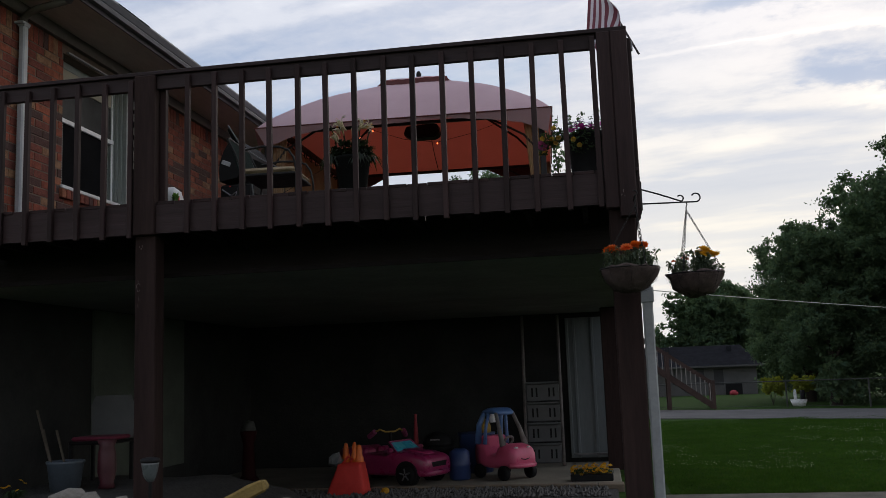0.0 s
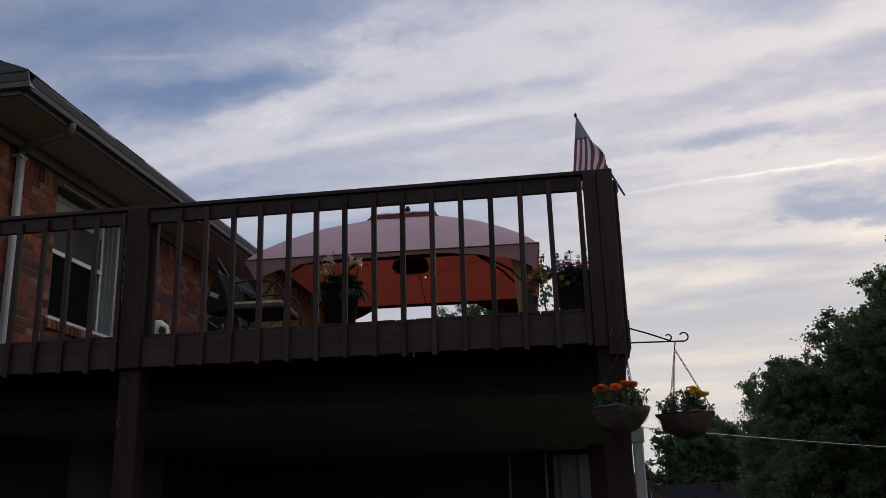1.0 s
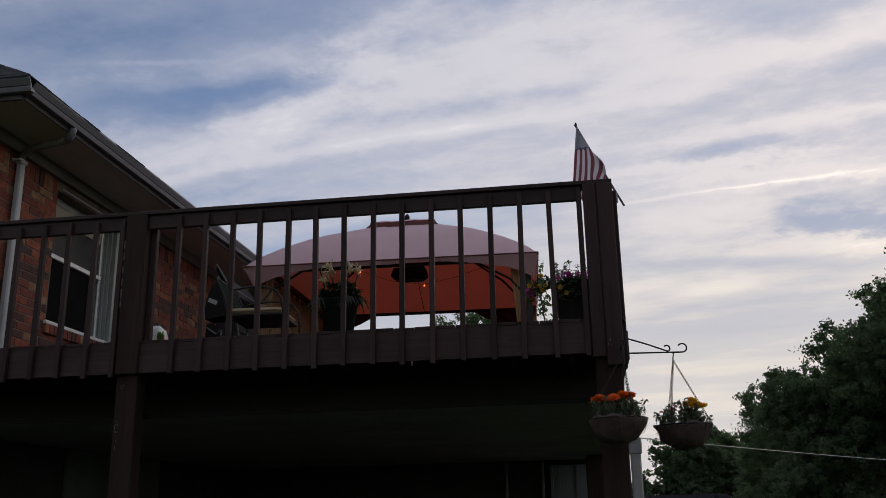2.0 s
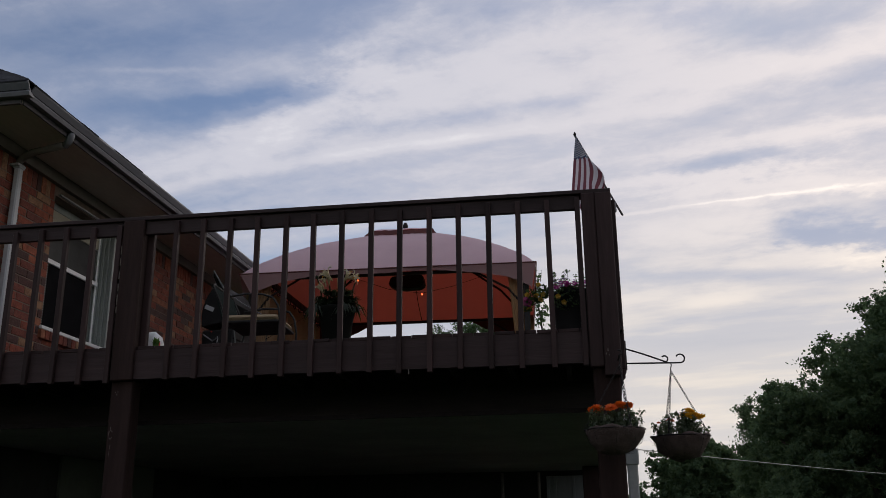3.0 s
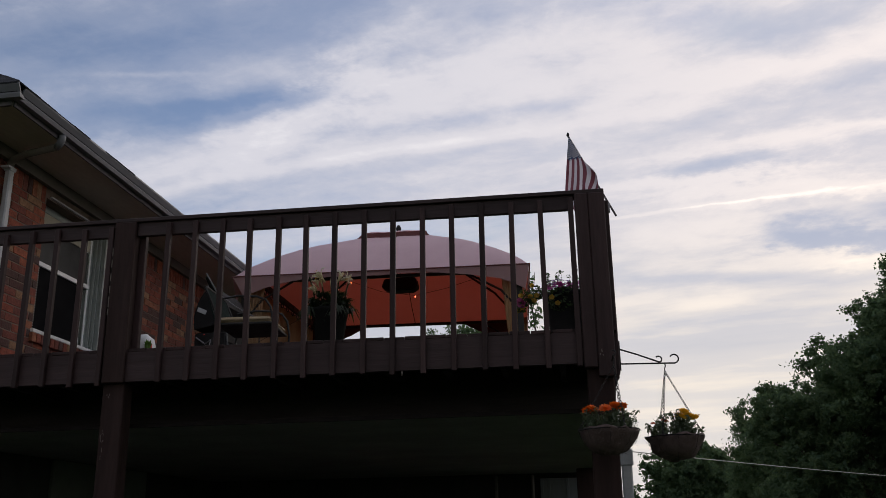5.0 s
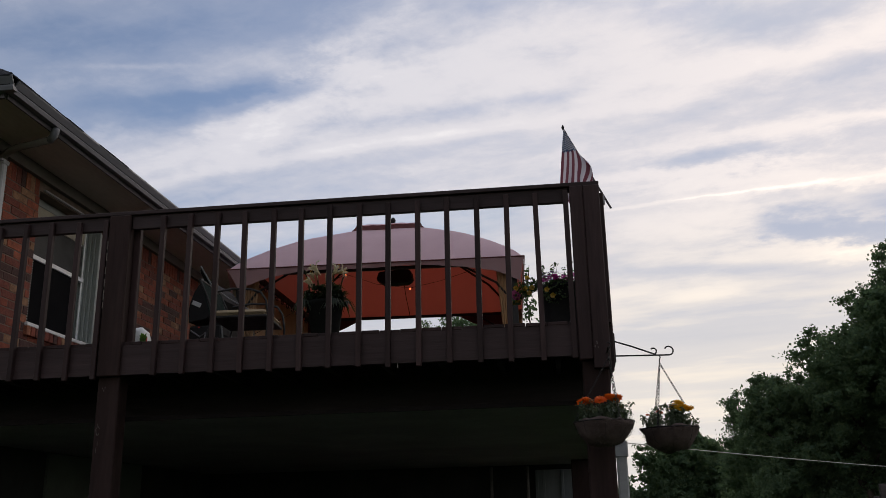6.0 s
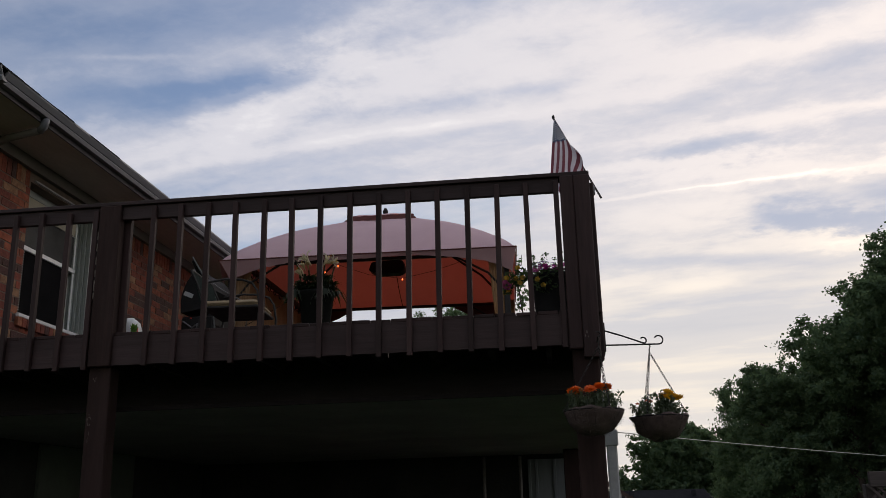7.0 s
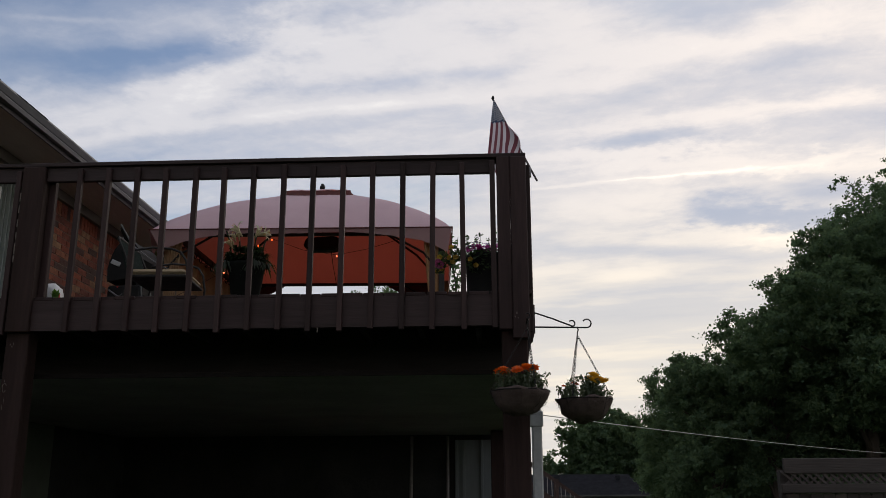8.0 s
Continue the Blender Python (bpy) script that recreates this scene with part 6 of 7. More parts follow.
def build_side_curtain():
    """A cloth drawn along the gazebo's house side, hung from the eave bar."""
    t = thing("side_curtain", "brown gazebo side curtain drawn along the eave bar", "curtain", "gazebo curtains")
    bm = bmesh.new()
    cols, rows = 90, 6
    grid = []
    for j in range(rows + 1):
        z = GZ - 0.10 - (GZ - 0.10 - DECK - 0.03) * j / rows
        grid.append([bm.verts.new((GX0 + 0.26 + (0.018 + 0.012 * j / rows) * math.sin(i * 0.75 + 0.4 * math.sin(i * 0.21)), y, z)) for i, y in enumerate(10.85 + 2.42 * k / cols for k in range(cols + 1))])
    for a, b in zip(grid, grid[1:]):
        for i in range(cols):
            bm.faces.new((a[i], a[i + 1], b[i + 1], b[i]))
    part("cloth", bm, M_TAN, t, smooth=True)
    for k in range(12):
        y = 10.9 + k * 0.21
        part("curtain_ring", tube(bmesh.new(), [(GX0 + 0.30 + 0.045 * math.cos(q), y, GZ - 0.075 + 0.045 * math.sin(q)) for q in [6.283 * i / 10 for i in range(11)]], 0.004, 4), M_IRON, t)


def build_potted_tree():
    rng = np.random.default_rng(61)
    t = thing("potted_tree", "tall slender leafy tree in a pot behind the gazebo", "potted tree", at=(-0.78, 14.15, DECK))
    part("pot", lathe(bmesh.new(), [(0, 0), (0.16, 0), (0.2, 0.33), (0.21, 0.36), (0.0, 0.34)], 18), M_POT, t, smooth=True)
    bm = bmesh.new()
    tube(bm, [(0, 0, 0.3), (0.03, 0, 1.4), (-0.06, 0, 2.2), (-0.10, 0, 2.85)], [0.022, 0.016, 0.010, 0.004], 7)
    for z, dx in ((1.5, 0.13), (1.75, -0.12), (2.0, 0.06), (2.3, -0.14), (2.5, 0.02)):
        tube(bm, [(0.0, 0, z), (dx * 0.6, 0.03, z + 0.12), (dx, 0.04, z + 0.2)], [0.009, 0.006, 0.003], 5)
    part("trunk", bm, M_BARK, t)
    blobs = [((0.06 - 0.022 * i + 0.07 * math.sin(i * 2.2), 0.05 * math.cos(i), 1.62 + i * 0.105), (0.10, 0.10, 0.08)) for i in range(12)]
    v, f = leaf_cloud(rng, blobs, 330, 0.080)
    raw("leaves", v, f, M_LEAF, t)


build_patio_chair()
build_folded_lounger()
build_grill()
build_deck_small()
build_curtains()
build_side_curtain()
build_potted_tree()


# ---- under the deck ----
def hull(bm, sections, sides=20):
    """A smooth body along x from rounded cross-sections (x, half width, bottom, top, squareness)."""
    rings = []
    for x, w, z0, z1, p in sections:
        ring = []
        for k in range(sides):
            a = 6.283 * k / sides
            c, s = math.cos(a), math.sin(a)
            ring.append(bm.verts.new((x, w * math.copysign(abs(c) ** p, c), (z0 + z1) / 2 + (z1 - z0) / 2 * math.copysign(abs(s) ** p, s))))
        rings.append(ring)
    for a, b in zip(rings, rings[1:]):
        for k in range(sides):
            bm.faces.new((a[k], a[(k + 1) % sides], b[(k + 1) % sides], b[k]))
    bm.faces.new(rings[0][::-1])
    bm.faces.new(rings[-1])
    return bm


def wheel(parent, x, y, z, r, w):
    turn = Matrix.Translation((x, y, z)) @ Matrix.Rotation(radians(90), 4, "X")
    bm = lathe(bmesh.new(), [(r * 0.55, -w / 2), (r * 0.92, -w / 2), (r, -w / 4), (r, w / 4), (r * 0.92, w / 2), (r * 0.55, w / 2)], 20)
    bmesh.ops.transform(bm, matrix=turn, verts=bm.verts)
    wh = part("wheel", bm, M_BLACK, parent, smooth=True)
    bm = lathe(bmesh.new(), [(0.0, -w * 0.54), (r * 0.3, -w * 0.54), (r * 0.57, -w * 0.47), (r * 0.57, w * 0.47), (0.0, w * 0.5)], 14)
    bmesh.ops.transform(bm, matrix=turn, verts=bm.verts)
    part("rim", bm, M_GREYPLASTIC, wh, smooth=True)


def build_coupe():
    t = thing("toy_car", "pink and blue plastic ride-on toddler car", "toy car", "ride-on toys on the patio", at=(-1.52, 11.15, 0), turn=-46)
    bm = hull(bmesh.new(), [(-0.36, 0.12, 0.20, 0.36, 0.7), (-0.33, 0.19, 0.13, 0.43, 0.5), (-0.18, 0.21, 0.12, 0.42, 0.45), (-0.13, 0.21, 0.12, 0.40, 0.45), (-0.09, 0.21, 0.12, 0.30, 0.45), (0.08, 0.21, 0.12, 0.30, 0.45), (0.13, 0.21, 0.12, 0.40, 0.5), (0.22, 0.205, 0.12, 0.42, 0.55), (0.32, 0.195, 0.13, 0.40, 0.6), (0.38, 0.17, 0.15, 0.35, 0.6), (0.40, 0.13, 0.17, 0.28, 0.7)], 28)
    part("body", bm, M_PINK, t, "pink plastic body", smooth=True)
    bm = hull(bmesh.new(), [(-0.27, 0.07, 0.755, 0.785, 0.8), (-0.24, 0.13, 0.75, 0.805, 0.6), (-0.14, 0.155, 0.755, 0.835, 0.6), (-0.02, 0.155, 0.755, 0.832, 0.6), (0.05, 0.135, 0.745, 0.80, 0.7), (0.08, 0.09, 0.75, 0.78, 0.8)])
    part("roof", bm, M_TOYBLUE, t, "blue plastic roof", smooth=True)
    for y in (-0.17, 0.17):
        part("rear_pillar", tube(bmesh.new(), [(-0.29, y, 0.40), (-0.27, y * 0.95, 0.62), (-0.20, y * 0.76, 0.77)], [0.042, 0.034, 0.03], 10), M_TOYBLUE, t, smooth=True)
        part("middle_pillar", tube(bmesh.new(), [(-0.15, y, 0.40), (-0.14, y * 0.95, 0.58), (-0.11, y * 0.76, 0.77)], [0.026, 0.020, 0.022], 10), M_TOYBLUE, t, smooth=True)
        part("front_pillar", tube(bmesh.new(), [(0.20, y, 0.39), (0.13, y * 0.92, 0.58), (0.035, y * 0.74, 0.77)], [0.036, 0.024, 0.022], 10), M_LADDER, t, "grey-white front pillar", smooth=True)
        part("eye", lathe(bmesh.new(), [(0, 0), (0.030, 0.004), (0.022, 0.018), (0, 0.024)], 12, (0.345, y * 0.55, 0.365)), M_VINYL, t, "round white headlight")
    part("smile", tube(bmesh.new(), [(0.392, -0.08, 0.265), (0.40, -0.04, 0.245), (0.402, 0.0, 0.238), (0.40, 0.04, 0.245), (0.392, 0.08, 0.265)], 0.006, 6), M_BLACK, t, "dark curved line on the nose")
    part("bumper", tube(bmesh.new(), [(0.34, -0.19, 0.17), (0.395, -0.12, 0.17), (0.415, 0.0, 0.17), (0.395, 0.12, 0.17), (0.34, 0.19, 0.17)], 0.028, 8), M_PINK, t, smooth=True)
    for x, y in ((-0.24, -0.19), (-0.24, 0.19), (0.24, -0.20), (0.24, 0.20)):
        wheel(t, x, y, 0.085, 0.085, 0.07)
    part("seat", boxes((-0.28, -0.12, -0.14, 0.14, 0.36, 0.50), bevel=0.02), M_PINK, t)
    part("steering_wheel", tube(bmesh.new(), [(0.10 + 0.03 * math.cos(a), 0.06 * math.sin(a), 0.44 + 0.055 * math.cos(a)) for a in [6.283 * k / 14 for k in range(15)]], 0.016, 6), M_LADDER, t, "white steering wheel")


def build_pink_car():
    t = thing("toy_car", "magenta electric ride-on toy car with a teal windscreen", "toy car", "ride-on toys on the patio", at=(-2.85, 10.98, 0), turn=-24)
    bm = hull(bmesh.new(), [(-0.66, 0.20, 0.16, 0.34, 0.5), (-0.62, 0.27, 0.11, 0.41, 0.35), (-0.40, 0.30, 0.09, 0.42, 0.30), (-0.34, 0.30, 0.09, 0.36, 0.30), (0.10, 0.30, 0.09, 0.34, 0.30), (0.18, 0.30, 0.09, 0.385, 0.30), (0.42, 0.295, 0.09, 0.365, 0.30), (0.58, 0.28, 0.09, 0.335, 0.32), (0.64, 0.26, 0.10, 0.31, 0.35), (0.665, 0.24, 0.13, 0.26, 0.4)], 32)
    part("body", bm, M_PINK2, t, "magenta plastic body", smooth=True)
    bm = hull(bmesh.new(), [(0.22, 0.10, 0.36, 0.395, 0.5), (0.30, 0.12, 0.355, 0.40, 0.5), (0.50, 0.10, 0.34, 0.372, 0.5), (0.56, 0.07, 0.33, 0.35, 0.5)], 14)
    part("bonnet_scoop", bm, M_PINK2, t, smooth=True)
    for x in (-0.42, 0.40):
        for y in (-0.262, 0.262):
            m = Matrix.Translation((x, y, 0.125)) @ Matrix.Rotation(radians(90), 4, "X")
            bm = lathe(bmesh.new(), [(0.0, -0.042), (0.15, -0.042), (0.155, 0.0), (0.15, 0.042), (0.0, 0.042)], 20)
            bmesh.ops.transform(bm, matrix=m, verts=bm.verts)
            part("wheel_arch", bm, M_BLACK, t, "dark wheel arch")
    part("front_bumper", tube(bmesh.new(), [(0.58, -0.27, 0.13), (0.665, -0.18, 0.13), (0.685, 0.0, 0.13), (0.665, 0.18, 0.13), (0.58, 0.27, 0.13)], 0.035, 8), M_PINK2, t, smooth=True)
    bm = bmesh.new()
    v = [bm.verts.new(p) for p in ((0.25, -0.25, 0.36), (0.25, 0.25, 0.36), (0.11, 0.20, 0.475), (0.11, -0.20, 0.475), (0.235, -0.25, 0.36), (0.235, 0.25, 0.36), (0.095, 0.20, 0.475), (0.095, -0.20, 0.475))]
    for q in ((0, 1, 2, 3), (7, 6, 5, 4), (3, 2, 6, 7), (0, 3, 7, 4), (1, 5, 6, 2)):
        bm.faces.new([v[i] for i in q])
    part("windscreen", bm, M_TEAL, t, "teal plastic windscreen")
    part("windscreen_frame", tube(bmesh.new(), [(0.25, -0.26, 0.36), (0.105, -0.21, 0.482), (0.105, 0.21, 0.482), (0.25, 0.26, 0.36)], 0.012, 7), M_PINK2, t)
    for y in (-0.14, 0.14):
        part("seat", boxes((-0.30, -0.22, y - 0.10, y + 0.10, 0.28, 0.41), bevel=0.025), M_PINK2, t)
    for x, y in ((-0.42, -0.28), (-0.42, 0.28), (0.40, -0.28), (0.40, 0.28)):
        wheel(t, x, y, 0.118, 0.118, 0.08)
        side = math.copysign(0.043, y)
        for k in range(5):
            a = k * 1.2566 + 0.4
            part("spoke", tube(bmesh.new(), [(x + 0.012 * math.cos(a), y + side, 0.118 + 0.012 * math.sin(a)), (x + 0.075 * math.cos(a), y + side, 0.118 + 0.075 * math.sin(a))], 0.010, 5), M_GREYPLASTIC, t, "grey wheel spoke")
    bm = bmesh.new()
    prism(bm, [(-0.13, 0.20), (-0.155, 0.255), (0.155, 0.255), (0.13, 0.20)], 0.0, 0.012, m=Matrix.Translation((0.660, 0, 0)) @ Matrix.Rotation(radians(-90), 4, "Z"))
    part("grille", bm, M_BLACK, t, "black grille")
    part("lower_intake", boxes((0.680, 0.700, -0.12, 0.12, 0.105, 0.135), bevel=0.005), M_BLACK, t)
    for y in (-0.20, 0.20):
        part("headlight", lathe(bmesh.new(), [(0, 0), (0.030, 0.004), (0.026, 0.018), (0, 0.022)], 14, (0, 0, 0)), M_VINYL, t, "round pale headlight", smooth=True).matrix_basis = Matrix.Translation((0.640, y, 0.228)) @ Matrix.Rotation(radians(80), 4, "Y")
    for y in (-0.31, 0.31):
        part("mirror", boxes((0.16, 0.22, y - 0.03, y + 0.03, 0.37, 0.42), bevel=0.014), M_PINK2, t)


def lump(name, label, category, x, y, z, sx, sy, sz, material, seed, group="", detail=2, rough=0.25):
    """An irregular stone or soft lump on its support."""
    bm = bmesh.new()
    bmesh.ops.create_icosphere(bm, subdivisions=detail, radius=1.0)
    for v in bm.verts:
        k = 1 + rough * noise.noise(v.co * 1.7 + Vector((seed * 3.1, 0, 0))) + 0.4 * rough * noise.noise(v.co * 4.0 + Vector((0, seed, 0)))
        v.co = Vector((v.co.x * sx * k, v.co.y * sy * k, max(v.co.z, -0.7) * sz * k + sz * 0.7))
    ob = part(name, bm, material, None, smooth=(detail > 2))
    ob.matrix_basis = pose(x, y, z, 0, 0, seed * 37 % 360)
    return tagged(ob, label, category, group)


def build_patio_things():
    rng = random.Random(71)
    # sack with cones standing out of it
    t = thing("toy_sack", "bright red cloth sack of toys before the patio edge", "sack", at=(-3.18, 10.05, -0.03))
    bm = hull(bmesh.new(), [(0.0, 0.17, -0.235, 0.175, 0.22), (0.03, 0.18, -0.24, 0.18, 0.22), (0.16, 0.165, -0.22, 0.135, 0.25), (0.30, 0.135, -0.205, 0.085, 0.28), (0.345, 0.13, -0.20, 0.075, 0.30)], 28)
    bmesh.ops.transform(bm, matrix=Matrix.Rotation(radians(-90), 4, "Y"), verts=bm.verts)
    for v in bm.verts:
        v.co += Vector(noise.noise_vector(v.co * 6)) * 0.014
        v.co.z = max(v.co.z, 0)
    part("cloth", bm, M_BRIGHTRED, t, smooth=True)
    part("handle_strap", tube(bmesh.new(), [(0.06, -0.08, 0.33), (0.10, -0.10, 0.40), (0.05, -0.10, 0.42), (-0.02, -0.09, 0.34)], 0.012, 6), M_BRIGHTRED, t, "red cloth handle")
    for x, r in ((-0.015, 0.034), (0.085, 0.032), (0.135, 0.040)):
        part("toy_cone", lathe(bmesh.new(), [(0.0, 0.0), (r * 1.5, 0.0), (r * 1.4, 0.09), (r, 0.12), (r * 0.8, 0.20), (r * 0.45, 0.235), (0.0, 0.24)], 12, (x, 0.06, 0.33 - 0.4 * (r - 0.032) * 10)), M_ORANGE, t, "small orange cone", smooth=True)
    bm = lathe(bmesh.new(), [(0, 0), (0.07, 0.01), (0.085, 0.05), (0.078, 0.10), (0.05, 0.135), (0, 0.145)], 18, (-0.11, -0.04, 0.31))
    for v in bm.verts:
        v.co += Vector(noise.noise_vector(v.co * 13)) * 0.035
    part("grey_toy", bm, M_GREYPLASTIC, t, "crumpled grey toy")
    lump("yellow_toy", "small yellow plastic toy on the gravel", "toy", -2.72, 9.95, -0.03, 0.08, 0.05, 0.05, M_PETAL_Y, 3)
    # drums and cases
    t = thing("plastic_drum", "blue plastic drum standing on the patio", "drum", at=(-2.05, 11.05, 0))
    part("body", lathe(bmesh.new(), [(0, 0), (0.11, 0), (0.13, 0.03), (0.125, 0.16), (0.135, 0.18), (0.125, 0.20), (0.12, 0.33), (0.06, 0.37), (0.0, 0.375)], 22), M_NAVY, t, smooth=True)
    t = thing("kettle_grill", "black lidded kettle among the toys", "kettle grill", at=(-2.42, 11.65, 0))
    part("bowl", lathe(bmesh.new(), [(0, 0.20), (0.10, 0.22), (0.19, 0.30), (0.20, 0.37)], 22), M_BLACK, t, smooth=True)
    part("lid", lathe(bmesh.new(), [(0.205, 0.37), (0.205, 0.39), (0.17, 0.47), (0.08, 0.53), (0, 0.54)], 22), M_BLACK, t, smooth=True)
    part("handle", boxes((-0.06, 0.06, -0.205, -0.19, 0.44, 0.455)), M_STEEL, t)
    for a in (0.5, 2.6, 4.7):
        part("leg", tube(bmesh.new(), [(0.1 * math.cos(a), 0.1 * math.sin(a), 0.24), (0.18 * math.cos(a), 0.18 * math.sin(a), 0)], 0.011, 6), M_STEEL, t)
    t = thing("tricycle", "dark toy tricycle with pink and yellow grips", "tricycle", at=(-3.10, 11.7, 0), turn=-62)
    wheel(t, 0.26, 0, 0.14, 0.14, 0.05)
    wheel(t, -0.22, -0.16, 0.09, 0.09, 0.05)
    wheel(t, -0.22, 0.16, 0.09, 0.09, 0.05)
    part("frame", tube(bmesh.new(), [(-0.22, 0, 0.12), (0.0, 0, 0.22), (0.22, 0, 0.40), (0.20, 0, 0.55)], 0.018, 8), M_BLACK, t)
    part("handlebar", tube(bmesh.new(), [(0.12, -0.20, 0.55), (0.18, -0.13, 0.59), (0.2, -0.06, 0.56), (0.2, 0.06, 0.56), (0.18, 0.13, 0.59), (0.12, 0.20, 0.55)], 0.012, 8), M_TOYYELLOW, t, "yellow handlebar")
    for y in (-0.22, 0.22):
        part("grip", tube(bmesh.new(), [(0.15, y * 0.86, 0.565), (0.05, y * 1.1, 0.50)], 0.034, 10), M_PETAL_P, t, "pink grip")
    part("seat", boxes((-0.20, 0.02, -0.09, 0.09, 0.26, 0.32), bevel=0.025), M_BLACK, t)
    t = thing("toy_bat", "red plastic toy bat leaning upright", "toy bat", at=(-2.72, 11.75, 0))
    part("bat", lathe(bmesh.new(), [(0, 0), (0.03, 0.0), (0.035, 0.25), (0.028, 0.55), (0.016, 0.72), (0.02, 0.76), (0, 0.765)], 12), mat("crimson_bat_plastic", (0.30, 0.015, 0.03), 0.5, 0.2), t, smooth=True)
    t = thing("toy_heap", "heap of blue and yellow toys behind the car", "toys", at=(-1.95, 11.9, 0))
    part("blue_bin", lathe(bmesh.new(), [(0, 0), (0.2, 0), (0.24, 0.48), (0.25, 0.50), (0.22, 0.50), (0.0, 0.46)], 18), M_NAVY, t, smooth=True)
    part("yellow_toy", lathe(bmesh.new(), [(0, 0), (0.08, 0.01), (0.10, 0.06), (0.09, 0.13), (0.05, 0.19), (0.02, 0.21), (0, 0.212)], 20, (0.10, -0.05, 0.47)), M_TOYYELLOW, t, "yellow plastic toy", smooth=True)
    part("white_toy", lathe(bmesh.new(), [(0, 0), (0.06, 0.01), (0.05, 0.10), (0, 0.12)], 10, (0.22, -0.08, 0.62)), M_VINYL, t)
    # slide ladder leaning on the wall
    t = thing("slide_ladder", "grey plastic slide ladder leaning on the back wall", "ladder", at=(-1.11, 12.45, 0), turn=2)
    for x in (-0.245, 0.245):
        part("side_rail", tube(bmesh.new(), [(x, -0.05, 0.0), (x, 0.12, 0.9), (x, 0.30, 2.02)], 0.022, 8), M_LADDER, t, smooth=True)
    for i in range(4):
        z = 0.04 + i * 0.27
        o = 0.02 + z * 0.17
        part("step_panel", boxes((-0.225, 0.225, o - 0.06, o - 0.02, z, z + 0.235), bevel=0.012), M_GREYPLASTIC, t)
        part("step_lip", boxes((-0.225, 0.225, o - 0.10, o - 0.02, z + 0.237, z + 0.262), bevel=0.006), M_GREYPLASTIC, t)
        # slots are black bars, the dark of the hollow painted on
        for x in (-0.14, -0.08, 0.09, 0.15):
            part("slot", boxes((x - 0.012, x + 0.012, o - 0.064, o - 0.058, z + 0.06, z + 0.18)), M_BLACK, t, "black bar for a slot's dark hollow")
    # pale siding boards at the wall's end
    wall = bpy.data.objects["wall_north"]
    edges = (-0.76, -0.665, -0.415, -0.225, -0.03)
    for x0, x1 in zip(edges, edges[1:]):
        part("siding_board", boxes((x0 + 0.003, x1 - 0.003, 12.885, 12.918, 0.06, 1.98), bevel=0.004), M_SIDING, wall)
        part("batten", boxes((x0 - 0.018, x0 + 0.022, 12.86, 12.884, 0.06, 1.98), bevel=0.004), M_SIDING, wall)
    part("skirting_bar", boxes((-0.74, -0.22, 12.80, 12.83, 0.10, 0.13), bevel=0.004), M_STEEL, wall)
    # timber kerb and gravel before the slab
    k = tagged(part("kerb", boxes((-4.6, -0.42, 10.30, 10.415, -0.16, 0.012), (-0.415, -0.13, 10.18, 10.415, -0.2, 0.02), bevel=0.012), mat("weathered_kerb_timber", (0.22, 0.17, 0.12), 0.9, 0.4, 6.0, 0.5, 40.0, (0.2, 1, 1))), "weathered timber kerb along the patio slab", "kerb", kind="structure")
    rr = np.random.default_rng(77)
    n = 1500
    px, py = -4.4 + 4.1 * rr.random(n), 9.55 + 0.74 * rr.random(n)
    base = np.array([(1, 0, 0), (-1, 0, 0), (0, 1, 0), (0, -1, 0), (0, 0, 1), (0, 0, -1)], float)
    tri = np.array([(0, 2, 4), (2, 1, 4), (1, 3, 4), (3, 0, 4), (2, 0, 5), (1, 2, 5), (3, 1, 5), (0, 3, 5)])
    s = 0.012 + 0.020 * rr.random(n)
    v = (base[None] * (0.7 + 0.6 * rr.random((n, 6, 1))) * s[:, None, None]) + np.stack([px, py, -0.03 + s * 0.5], 1)[:, None]
    f = (tri[None] + 6 * np.arange(n)[:, None, None]).reshape(-1, 3)
    tagged(raw("gravel", v.reshape(-1, 3), f, M_PEBBLE), "pale loose gravel before the kerb", "gravel", kind="stuff")
    # yellow flowers in a tray
    t = thing("flower_tray", "tray of small yellow flowers on the patio's corner", "flowers", at=(-0.48, 10.72, 0))
    part("tray", boxes((-0.24, 0.24, -0.09, 0.09, 0, 0.08), bevel=0.01), M_BLACK, t)
    bm = bmesh.new()
    sprigs(bm, rng, (0, 0, 0.10), (0.23, 0.09, 0.045), 260, 0.04)
    tagged(part("leaves", bm, M_FOLIAGE, t), kind="stuff")
    bm = bmesh.new()
    flower_heads(bm, [(rng.uniform(-0.23, 0.23), rng.uniform(-0.12, 0.09), rng.uniform(0.07, 0.18)) for _ in range(80)], 0.027, rng, 6, 2)
    tagged(part("blooms", bm, M_PETAL_Y, t), kind="stuff")
    # hanging bag or stake by the middle of the slab, dim
    t = thing("drum_stand", "dark red stand with a pale cap deep under the deck", "stand", at=(-4.86, 11.4, 0))
    part("stem", lathe(bmesh.new(), [(0, 0), (0.14, 0), (0.09, 0.06), (0.07, 0.45), (0.11, 0.62), (0.0, 0.63)], 14), mat("dark_red_plastic", (0.035, 0.008, 0.010), 0.7, 0.2, spec=0.1), t, smooth=True)
    part("cap", lathe(bmesh.new(), [(0, 0.63), (0.10, 0.63), (0.07, 0.74), (0, 0.76)], 14), mat("scuffed_grey_cap", (0.09, 0.095, 0.09), 0.7, 0.2), t, smooth=True)


